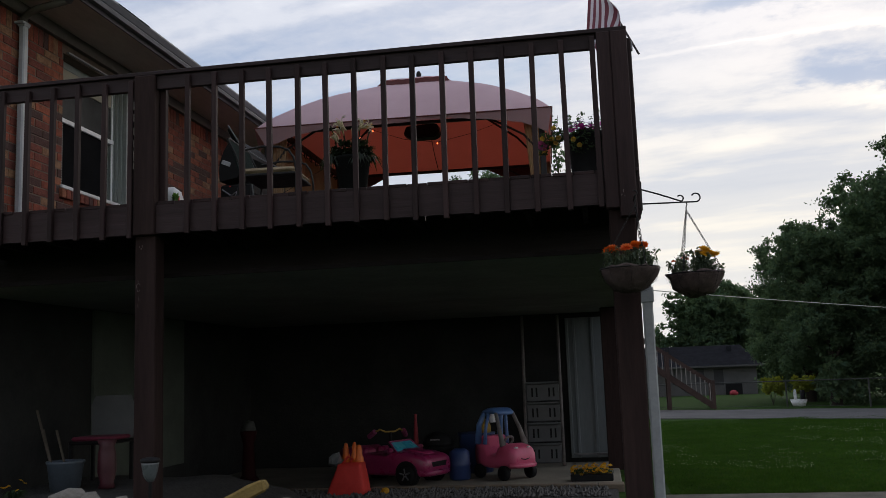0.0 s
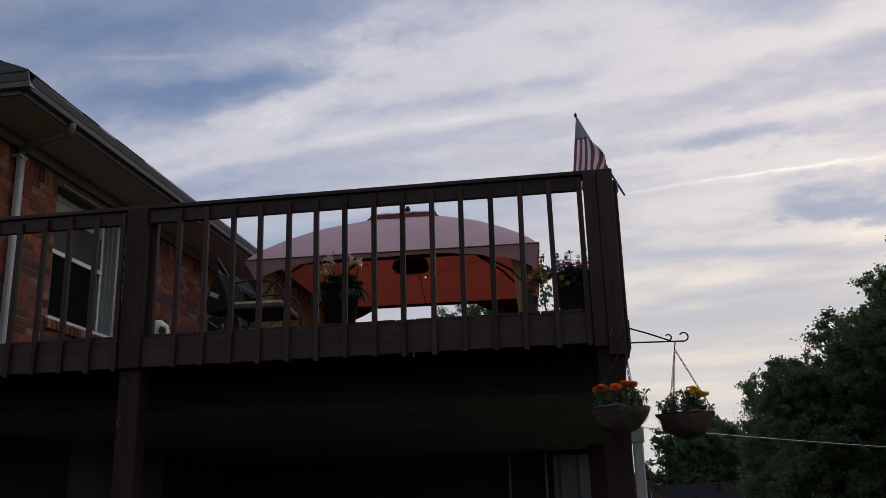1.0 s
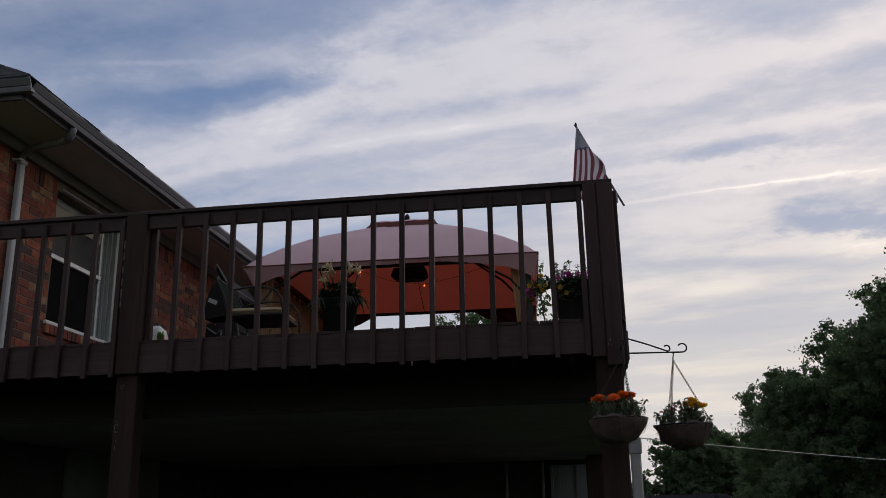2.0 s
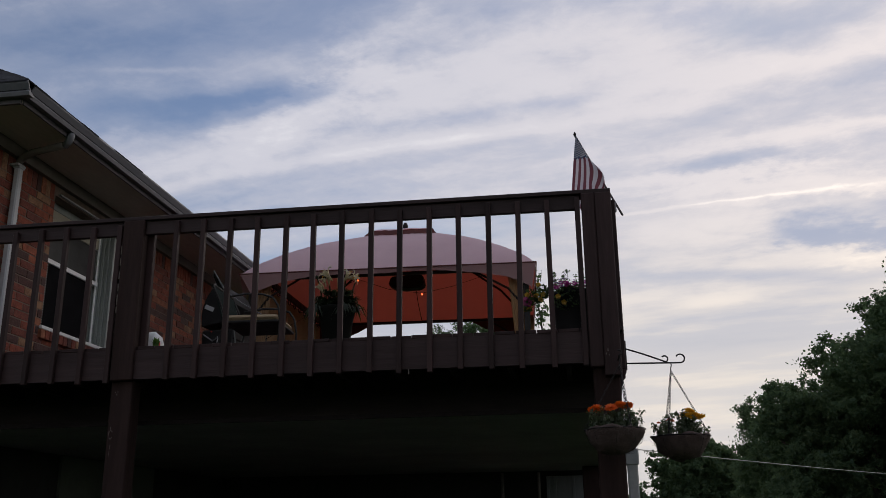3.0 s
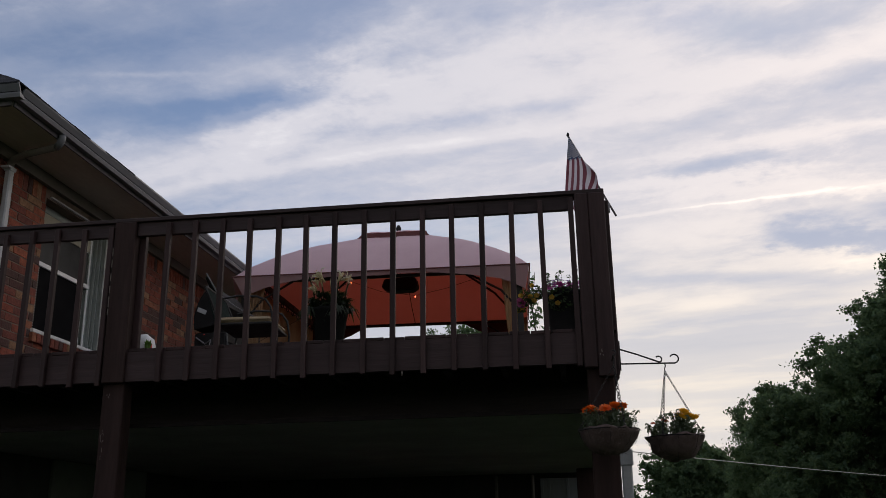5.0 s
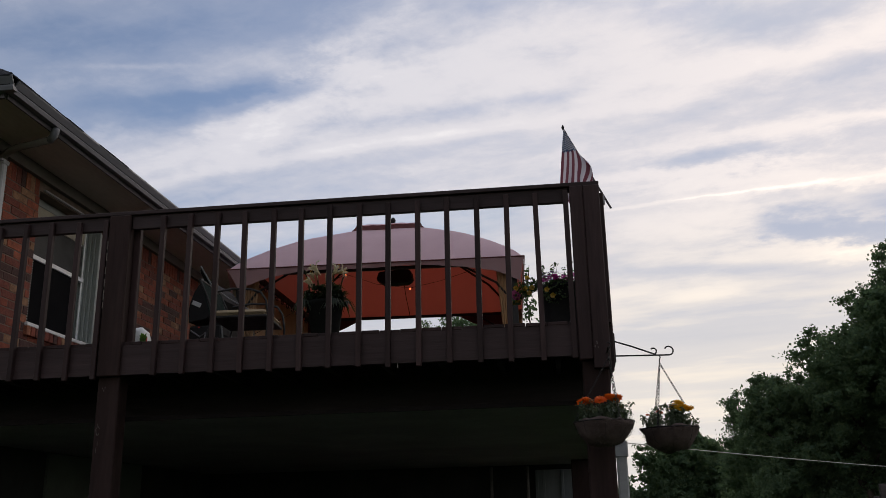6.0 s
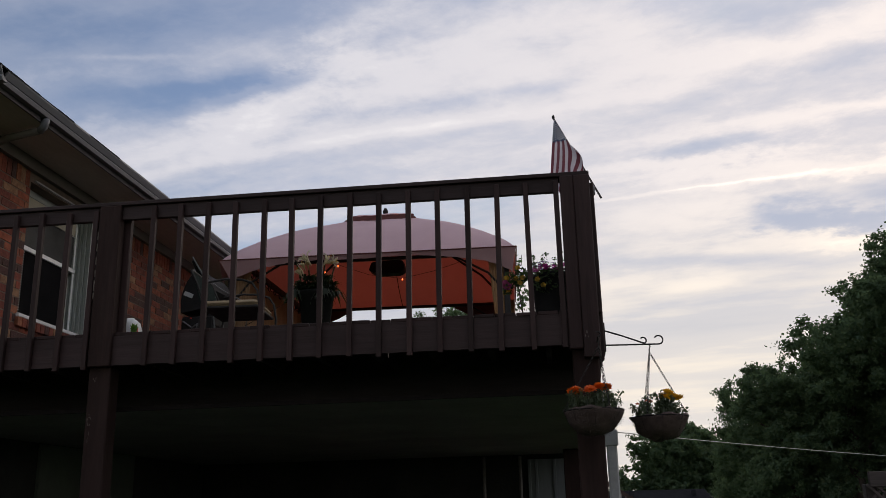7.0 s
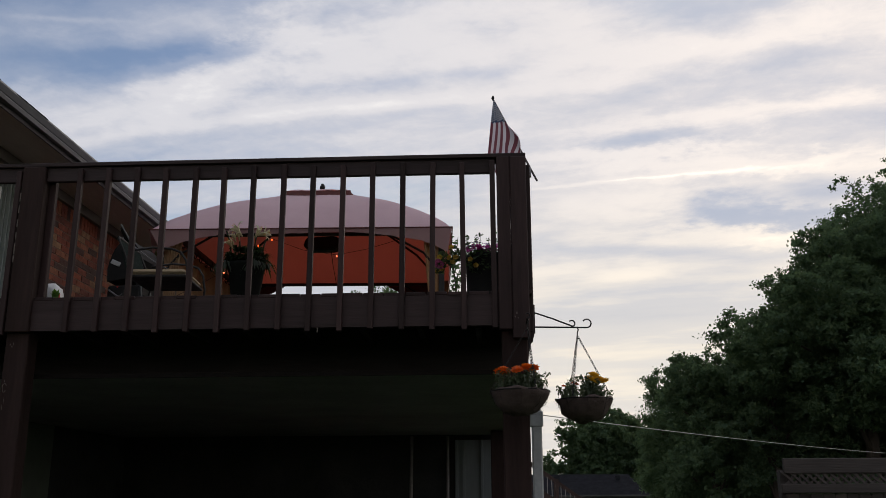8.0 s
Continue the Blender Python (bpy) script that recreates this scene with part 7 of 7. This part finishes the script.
def build_left_bed():
    """The raised bed at the house wall with its bucket, chair and stones."""
    bm = bmesh.new()
    n, m = 26, 22
    grid = []
    for j in range(m + 1):
        row = []
        for i in range(n + 1):
            x, y = -5.44 + 2.1 * i / n, 4.2 + 5.2 * j / m
            e = min(1, (x + 3.34) / -0.7, (y - 4.2) / 0.8 if y < 6 else 1, (9.4 - y) / 0.8)
            h = -0.05 + 0.42 * max(0, min(1, e)) ** 0.6 + 0.025 * noise.noise((x * 3, y * 3, 0))
            row.append(bm.verts.new((x, y, h)))
        grid.append(row)
    for a, b in zip(grid, grid[1:]):
        for i in range(n):
            bm.faces.new((a[i], a[i + 1], b[i + 1], b[i]))
    tagged(part("planting_bed", bm, M_GRAVEL_BED, smooth=True), "raised gravel bed along the house wall", "garden bed", kind="structure")
    z = 0.37
    t = thing("bucket", "blue-grey bucket of garden stakes on the raised bed", "bucket", at=(-4.93, 7.35, z))
    part("pail", lathe(bmesh.new(), [(0, 0), (0.12, 0), (0.15, 0.23), (0.16, 0.24), (0.16, 0.26), (0.145, 0.26), (0.115, 0.02), (0, 0.02)], 24), M_BUCKET, t, smooth=True)
    for x, y, dx, h in ((-0.08, 0.0, -0.14, 0.53), (0.03, 0.03, -0.14, 0.52), (-0.11, 0.04, -0.20, 0.70)):
        part("stake", tube(bmesh.new(), [(x, y, 0.03), (x + dx, y, h)], 0.011, 7), mat("grey_stake_wood", (0.085, 0.070, 0.055), 0.9, 0.3), t, "bare wooden stake")
    t = thing("garden_chair", "garden chair with a pale back and a pink seat pad", "chair", at=(-4.97, 8.0, z))
    bm = bmesh.new()
    prism(bm, [(-0.21, 0.40), (-0.23, 0.70), (-0.18, 0.80), (0.18, 0.80), (0.23, 0.70), (0.21, 0.40)], 0.20, 0.225)
    part("backrest", bm, M_GREYPLASTIC, t)
    # seat and legs take black so that they sink into the shade
    part("seat", boxes((-0.22, 0.22, -0.20, 0.22, 0.36, 0.39), bevel=0.01), M_BLACK, t)
    part("seat_pad", boxes((-0.20, 0.20, -0.19, 0.19, 0.392, 0.43), bevel=0.015), mat("dull_pink_pad", (0.16, 0.02, 0.05), 0.9, 0.2), t, "pink seat pad")
    for x in (-0.2, 0.2):
        for y in (-0.18, 0.2):
            part("leg", boxes((x - 0.018, x + 0.018, y - 0.018, y + 0.018, 0, 0.36), bevel=0.006), M_BLACK, t, "chair leg coloured black for shade")
    t = thing("ceramic_urn", "dark red ceramic urn beside the garden chair", "urn", at=(-4.655, 7.55, z))
    part("urn_body", lathe(bmesh.new(), [(0, 0), (0.075, 0), (0.060, 0.05), (0.082, 0.14), (0.078, 0.30), (0.065, 0.36), (0.085, 0.42), (0, 0.42)], 18), mat("dark_red_glaze", (0.07, 0.012, 0.022), 0.5, 0.25), t, smooth=True)
    rng = random.Random(81)
    t = thing("bed_plant", "low yellow-green plant at the bed's edge", "plant", at=(-5.0, 6.75, z))
    bm = bmesh.new()
    blades(bm, (0, 0, 0), 60, 0.17, 0.02, rng, 1.2, 0.7, 0.5)
    tagged(part("leaves", bm, M_FOLIAGE, t), kind="stuff")
    bm = bmesh.new()
    flower_heads(bm, [(rng.uniform(-0.1, 0.12), rng.uniform(-0.1, 0.1), rng.uniform(0.09, 0.15)) for _ in range(7)], 0.025, rng, 6, 2)
    tagged(part("blooms", bm, M_PETAL_Y, t), kind="stuff")
    t = thing("solar_light", "small black solar path light on a stake", "solar light", at=(-2.74, 4.62, -0.04))
    part("stake", tube(bmesh.new(), [(0, 0, 0), (0, 0, 0.78)], 0.009, 8), M_BLACK, t)
    part("lamp_glass", lathe(bmesh.new(), [(0.0, 0.765), (0.018, 0.77), (0.036, 0.80), (0.046, 0.86), (0.048, 0.872), (0, 0.872)], 16), mat("frosted_lamp_plastic", (0.11, 0.125, 0.13), 0.3, 0.2), t, smooth=True)
    part("cap", lathe(bmesh.new(), [(0.05, 0.872), (0.054, 0.88), (0.05, 0.893), (0.02, 0.90), (0, 0.90)], 16), M_BLACK, t, smooth=True)
    # edging stones of the near bed, heaped high enough to show
    g = "edging stones of the bed"
    tagged(part("stone_bank", boxes((-3.9, -1.2, 4.35, 5.0, -0.06, 0.585), bevel=0.08), M_GRAVEL_BED), "dark earth bank under the edging stones", "bank", kind="structure")
    for i, (x, y, sx, sy, sz) in enumerate(((-3.22, 4.62, 0.16, 0.10, 0.10), (-3.05, 4.55, 0.09, 0.08, 0.09), (-2.90, 4.6, 0.08, 0.07, 0.07), (-2.62, 4.62, 0.08, 0.07, 0.05), (-2.45, 4.62, 0.06, 0.06, 0.045), (-1.98, 4.6, 0.10, 0.07, 0.05), (-1.75, 4.62, 0.06, 0.05, 0.04), (-3.46, 4.62, 0.10, 0.09, 0.06))):
        lump("edging_stone", "pale rough edging stone on the earth bank", "stone", x, y, 0.575, sx * 0.75, sy * 0.75, sz * 0.75, M_ROCK, i + 1, g)
    bm = box(bmesh.new(), -0.16, 0.16, -0.05, 0.05, -0.035, 0.035, bevel=0.012)
    bmesh.ops.subdivide_edges(bm, edges=list(bm.edges), cuts=3, use_grid_fill=True)
    for v in bm.verts:
        v.co += Vector(noise.noise_vector(v.co * 14)) * 0.012
    b = part("sandstone_block", bm, mat("yellow_sandstone", (0.27, 0.185, 0.055), 0.9, 0.3, 8.0, 0.5))
    b.matrix_basis = pose(-2.235, 4.63, 0.640, 0, -24, 8)
    tagged(b, "long yellowish sandstone block tilted on the earth bank", "stone", g)
    d = tagged(part("door_1", boxes((WX + 0.021, WX + 0.05, 8.59, 10.66, 0.30, 2.04)), mat("dim_green_door_paint", (0.095, 0.115, 0.095), 0.7, 0.25, 2.0, 0.1)), "dim grey-green basement door", "door", kind="structure")


build_coupe()
build_pink_car()
build_patio_things()
build_left_bed()


# ---- yard and distance ----
def build_lattice_fence():
    t = thing("lattice_fence", "dark weathered wooden fence with a lattice top", "fence")
    M_FENCE = mat("weathered_fence_wood", (0.040, 0.028, 0.026), 0.85, 0.6, 9.0, 0.5, 60.0, (0.06, 1, 1), per_object=0.35, second=(0.075, 0.064, 0.062))
    y, x0, x1 = 7.5, 2.02, 6.4
    part("top_board", boxes((x0, x1, y - 0.02, y + 0.02, 1.395, 1.51), bevel=0.005), M_FENCE, t)
    part("rail", boxes((x0 - 0.05, 2.80, y - 0.09, y - 0.05, 1.245, 1.315), bevel=0.005), M_FENCE, t)
    part("back_rail", boxes((x0, x1, y + 0.02, y + 0.05, 1.25, 1.30), bevel=0.005), M_FENCE, t)
    me = mesh_of("lattice_strip", box(bmesh.new(), -0.009, 0.009, 0.0, 0.008, -0.10, 0.10), M_FENCE)
    for i in range(72):
        x = x0 + 0.05 + i * 0.06
        piece("lattice_strip", me, t, pose(x, y + 0.004, 1.345, 0, 45, 0))
        piece("lattice_strip", me, t, pose(x, y - 0.006, 1.345, 0, -45, 0))
    me = mesh_of("picket", box(bmesh.new(), -0.043, 0.043, 0, 0.018, 0, 1.30, bevel=0.003), M_FENCE)
    for i in range(48):
        piece("picket", me, t, pose(x0 + 0.04 + i * 0.092, y - 0.045, -0.06))
    for x in (x0 + 0.03, 4.2, 6.3):
        part("post", boxes((x - 0.045, x + 0.045, y + 0.05, y + 0.14, -0.1, 1.42), bevel=0.006), M_FENCE, t)


def build_cable():
    t = thing("cable", "pale overhead cable running from the deck to the trees", "cable")
    a, b = Vector((0.02, 13.6, 2.37)), Vector((16.3, 35.4, 2.50))
    pts = [a.lerp(b, i / 30) + Vector((0, 0, 0.10 * (4 * (i / 30 - 0.5) ** 2 - 1) + 0.06)) for i in range(31)]
    part("wire", tube(bmesh.new(), pts, 0.0075, 6), mat("pale_cable", (0.5, 0.48, 0.44), 0.6, 0.2), t)
    part("clip", boxes((0.0, 0.05, 13.57, 13.63, 2.30, 2.40)), M_STEEL, t)


def build_chain_fence():
    t = thing("chain_link_fence", "galvanised chain-link fence along the lane", "fence")
    M_WIRE = mat("dull_galvanised_wire", (0.065, 0.068, 0.068), 0.6, 0.3, 10.0, 0.05, 60.0, metal=0.4)
    u = Vector((0.82, -0.573, 0)).normalized()
    p0 = Vector((6.4, 36.2, 0))
    mesh_v, mesh_f = [], []
    post = mesh_of("post", tube(bmesh.new(), [(0, 0, -0.1), (0, 0, 1.02)], 0.030, 8), M_WIRE)
    for i in range(-8, 11):
        c = p0 + u * (i * 3.0)
        piece("post", post, t, Matrix.Translation((c.x, c.y, gz(c.x, c.y))))
    a, b = p0 - u * 24, p0 + u * 30
    for nm, h, r in (("top_rail", 0.98, 0.020), ("bottom_wire", 0.06, 0.006)):
        part(nm, tube(bmesh.new(), [(q.x, q.y, gz(q.x, q.y) + h) for q in (a.lerp(b, i / 20) for i in range(21))], r, 6), M_WIRE, t)
    n = 360
    for i in range(n):
        for s in (-1, 1):
            q0 = p0 + u * (-20 + i * 0.13)
            q1 = q0 + u * s * 1.1
            w = u * 0.002
            k = len(mesh_v)
            mesh_v += [(q0.x - w.x, q0.y - w.y, gz(q0.x, q0.y) + 0.05), (q0.x + w.x, q0.y + w.y, gz(q0.x, q0.y) + 0.05), (q1.x + w.x, q1.y + w.y, gz(q1.x, q1.y) + 0.97), (q1.x - w.x, q1.y - w.y, gz(q1.x, q1.y) + 0.97)]
            mesh_f.append((k, k + 1, k + 2, k + 3))
    tagged(raw("link_mesh", mesh_v, mesh_f, M_IRON, t), kind="stuff")


def build_far_house():
    t = thing("house", "low grey neighbouring house with a dark shingled roof", "house")
    M_FAR = mat("beige_far_wall", (0.105, 0.104, 0.104), 0.9, 0.2, 1.0, 0.1)
    y0, x0, x1 = 72.0, 1.0, 11.0
    base, eave, ridge = -1.1, 1.25, 2.85
    part("wall", boxes((x0, x1, y0, y0 + 8, base, eave)), M_FAR, t)
    bm = bmesh.new()
    v = [bm.verts.new(p) for p in ((x0 - 0.4, y0 - 0.5, eave), (x1 + 0.4, y0 - 0.5, eave), (x1 + 0.4, y0 + 8.5, eave), (x0 - 0.4, y0 + 8.5, eave), (x0 - 0.4, y0 + 4, ridge), (x1 - 0.5, y0 + 4, ridge))]
    for q in ((0, 1, 5, 4), (2, 3, 4, 5), (1, 2, 5), (0, 4, 3), (0, 3, 2, 1)):
        bm.faces.new([v[i] for i in q])
    # darker than the near shingles: shade of overhanging trees is coloured in
    rf = part("roof", bm, mat("shaded_far_shingle", (0.017, 0.018, 0.023), 0.95, 0.4, 2.0, 0.5, 40.0, spec=0.05), t, "shingle roof, tree shade put into its colour")
    part("gutter", boxes((x0 - 0.4, x1 + 0.4, y0 - 0.58, y0 - 0.5, eave - 0.10, eave + 0.02)), M_FAR, t)
    for x in (4.6, 9.3):
        part("vent", boxes((x, x + 0.35, y0 + 2.6, y0 + 2.9, 2.3, 2.72)), M_SHINGLE, rf)
    for x, w, z0, z1 in ((6.6, 0.6, 0.1, 0.95), (7.9, 0.7, -0.2, 1.0)):
        wd = part("window", boxes((x, x + w, y0 - 0.03, y0 - 0.005, z0, z1)), M_UNLIT_ROOM, t)
        part("window_frame", boxes((x - 0.07, x, y0 - 0.05, y0 - 0.004, z0, z1), (x + w, x + w + 0.07, y0 - 0.05, y0 - 0.004, z0, z1), (x - 0.07, x + w + 0.07, y0 - 0.05, y0 - 0.004, z1, z1 + 0.07), (x - 0.07, x + w + 0.07, y0 - 0.05, y0 - 0.004, z0 - 0.07, z0)), M_FAR, wd)
    # black panel on the wall, painting the dark inside of an opening
    part("door", boxes((8.7, 9.9, y0 - 0.04, y0 - 0.005, base, -0.1)), M_BLACK, t, "flat black panel for the dark of a low opening")
    # bright cover and trough in that yard
    c = lump("red_cover", "small red cover standing in the far yard", "cover", 8.84, 69.0, gz(8.84, 69), 0.30, 0.22, 0.22, mat("faded_red_cover", (0.36, 0.03, 0.045), 0.8, 0.2), 5)
    k = thing("white_trough", "white tub of dark pots beside the chain-link fence", "tub", at=(7.05, 37.4, gz(8, 38)))
    part("tub", lathe(bmesh.new(), [(0, 0), (0.22, 0), (0.32, 0.28), (0.30, 0.28), (0, 0.25)], 18), M_VINYL, k, smooth=True)
    part("bottle", lathe(bmesh.new(), [(0, 0), (0.06, 0), (0.06, 0.3), (0.03, 0.42), (0, 0.42)], 10, (-0.12, 0, 0.24)), M_VINYL, k, smooth=True)
    part("dark_pot", lathe(bmesh.new(), [(0, 0), (0.1, 0), (0.08, 0.42), (0, 0.42)], 10, (0.16, 0, 0.2)), M_BLACK, k, smooth=True)


def build_far_stair():
    t = thing("stair", "brown wooden outdoor stair with white balusters", "stair", at=(0.0, 37.0, -0.42))
    M_ST = mat("reddish_stair_wood", (0.055, 0.029, 0.023), 0.8, 0.3, 3.0, 0.2)
    top, foot = Vector((1.2, 0, 2.05)), Vector((3.85, 0, 0.1))
    for y in (-0.5, 0.5):
        bm = bmesh.new()
        prism(bm, [(top.x, top.z - 0.15), (foot.x, foot.z - 0.10), (foot.x, foot.z + 0.14), (top.x, top.z + 0.12)], y - 0.03, y + 0.03)
        part("stringer", bm, M_ST, t)
        bm = bmesh.new()
        prism(bm, [(top.x, top.z + 0.74), (foot.x, foot.z + 0.82), (foot.x, foot.z + 0.95), (top.x, top.z + 0.88)], y - 0.04, y + 0.04)
        part("handrail", bm, M_ST, t)
        for x, z1 in ((3.82, 1.12), (2.18, 2.25)):
            part("newel_post", boxes((x - 0.06, x + 0.06, y - 0.06, y + 0.06, 0, z1)), M_ST, t)
    me = mesh_of("baluster", box(bmesh.new(), -0.014, 0.014, -0.014, 0.014, 0, 0.72), mat("dull_white_baluster", (0.30, 0.28, 0.27), 0.8, 0.3))
    for i in range(15):
        f = (i + 0.6) / 15.5
        p = top.lerp(foot, f)
        piece("baluster", me, t, pose(p.x, -0.5, p.z + 0.08))
    for i in range(11):
        p = top.lerp(foot, (i + 0.5) / 11)
        part("tread", boxes((p.x - 0.13, p.x + 0.13, -0.48, 0.48, p.z - 0.02, p.z + 0.02)), M_ST, t)
    part("landing", boxes((-1.4, 1.2, -0.6, 2.0, 1.95, 2.1)), M_ST, t)
    for x in (-1.3, 1.1):
        for y in (-0.5, 1.9):
            part("landing_post", boxes((x - 0.06, x + 0.06, y - 0.06, y + 0.06, 0, 1.95)), M_ST, t)


def build_bushes():
    for i, (x, y, r, h) in enumerate(((6.73, 41.0, 0.50, 1.22), (7.97, 41.0, 0.44, 1.26))):
        rng = np.random.default_rng(90 + i)
        t = thing("shrub", "bright yellow-green shrub in the far yard", "shrub", "bright shrubs in the far yard", at=(x, y, gz(x, y)))
        bm = bmesh.new()
        for a in range(6):
            tube(bm, [(0, 0, 0), (0.25 * math.cos(a), 0.25 * math.sin(a), h * 0.7)], [0.012, 0.006], 5)
        part("stems", bm, M_BARK, t)
        blobs = [((r * 0.5 * math.cos(k * 1.3), r * 0.5 * math.sin(k * 1.3), h * (0.50 + 0.15 * (k % 3))), (r * (0.45 + 0.1 * (k % 2)), r * 0.6, h * 0.16)) for k in range(6)]
        v, f = leaf_sprays(rng, blobs, 2600, 0.11, 0.16)
        raw("crown", v, f, M_LEAF_SUNLIT, t)
    # clover heads in the lawn and a paved edge before it
    rng = np.random.default_rng(95)
    n = 7000
    y = 10.2 + 12 * rng.random(n) ** 0.9
    x = 0.5 + rng.random(n) * (0.24 * y + 0.4)
    keep = np.array([noise.noise((a * 0.8, b * 0.5, 3.0)) + 0.5 * noise.noise((a * 2.6, b * 1.6, 5.0)) + 0.14 * (a - 2.4) - 0.05 * abs(b - 13.5) > 0.10 for a, b in zip(x, y)]) & (rng.random(n) < 0.5)
    x, y = x[keep], y[keep]
    base = np.array([(1, 0, 0), (-1, 0, 0), (0, 1, 0), (0, -1, 0), (0, 0, 1), (0, 0, -1)], float) * 0.0058
    tri = np.array([(0, 2, 4), (2, 1, 4), (1, 3, 4), (3, 0, 4), (2, 0, 5), (1, 2, 5), (3, 1, 5), (0, 3, 5)])
    c = np.stack([x, y, np.array([gz(0, q) for q in y]) + 0.055], 1)
    v = (base[None] * (0.6 + 0.9 * rng.random((len(x), 1, 1))) + c[:, None]).reshape(-1, 3)
    f = (tri[None] + 6 * np.arange(len(x))[:, None, None]).reshape(-1, 3)
    tagged(raw("clover_flowers", v, f, mat("clover_heads", (0.36, 0.40, 0.24), 0.8, 0.2)), "small white clover heads in the grass", "clover", kind="stuff")
    tagged(part("pavement", boxes((0.16, 9.0, 8.6, 9.42, -0.14, 0.0), bevel=0.012), mat("dull_path_concrete", (0.13, 0.12, 0.09), 0.9, 0.4, 3.0, 0.4, 40.0)), "worn concrete path edging the lawn", "path", kind="structure")


build_lattice_fence()
build_cable()
build_chain_fence()
build_far_house()
build_far_stair()
build_bushes()
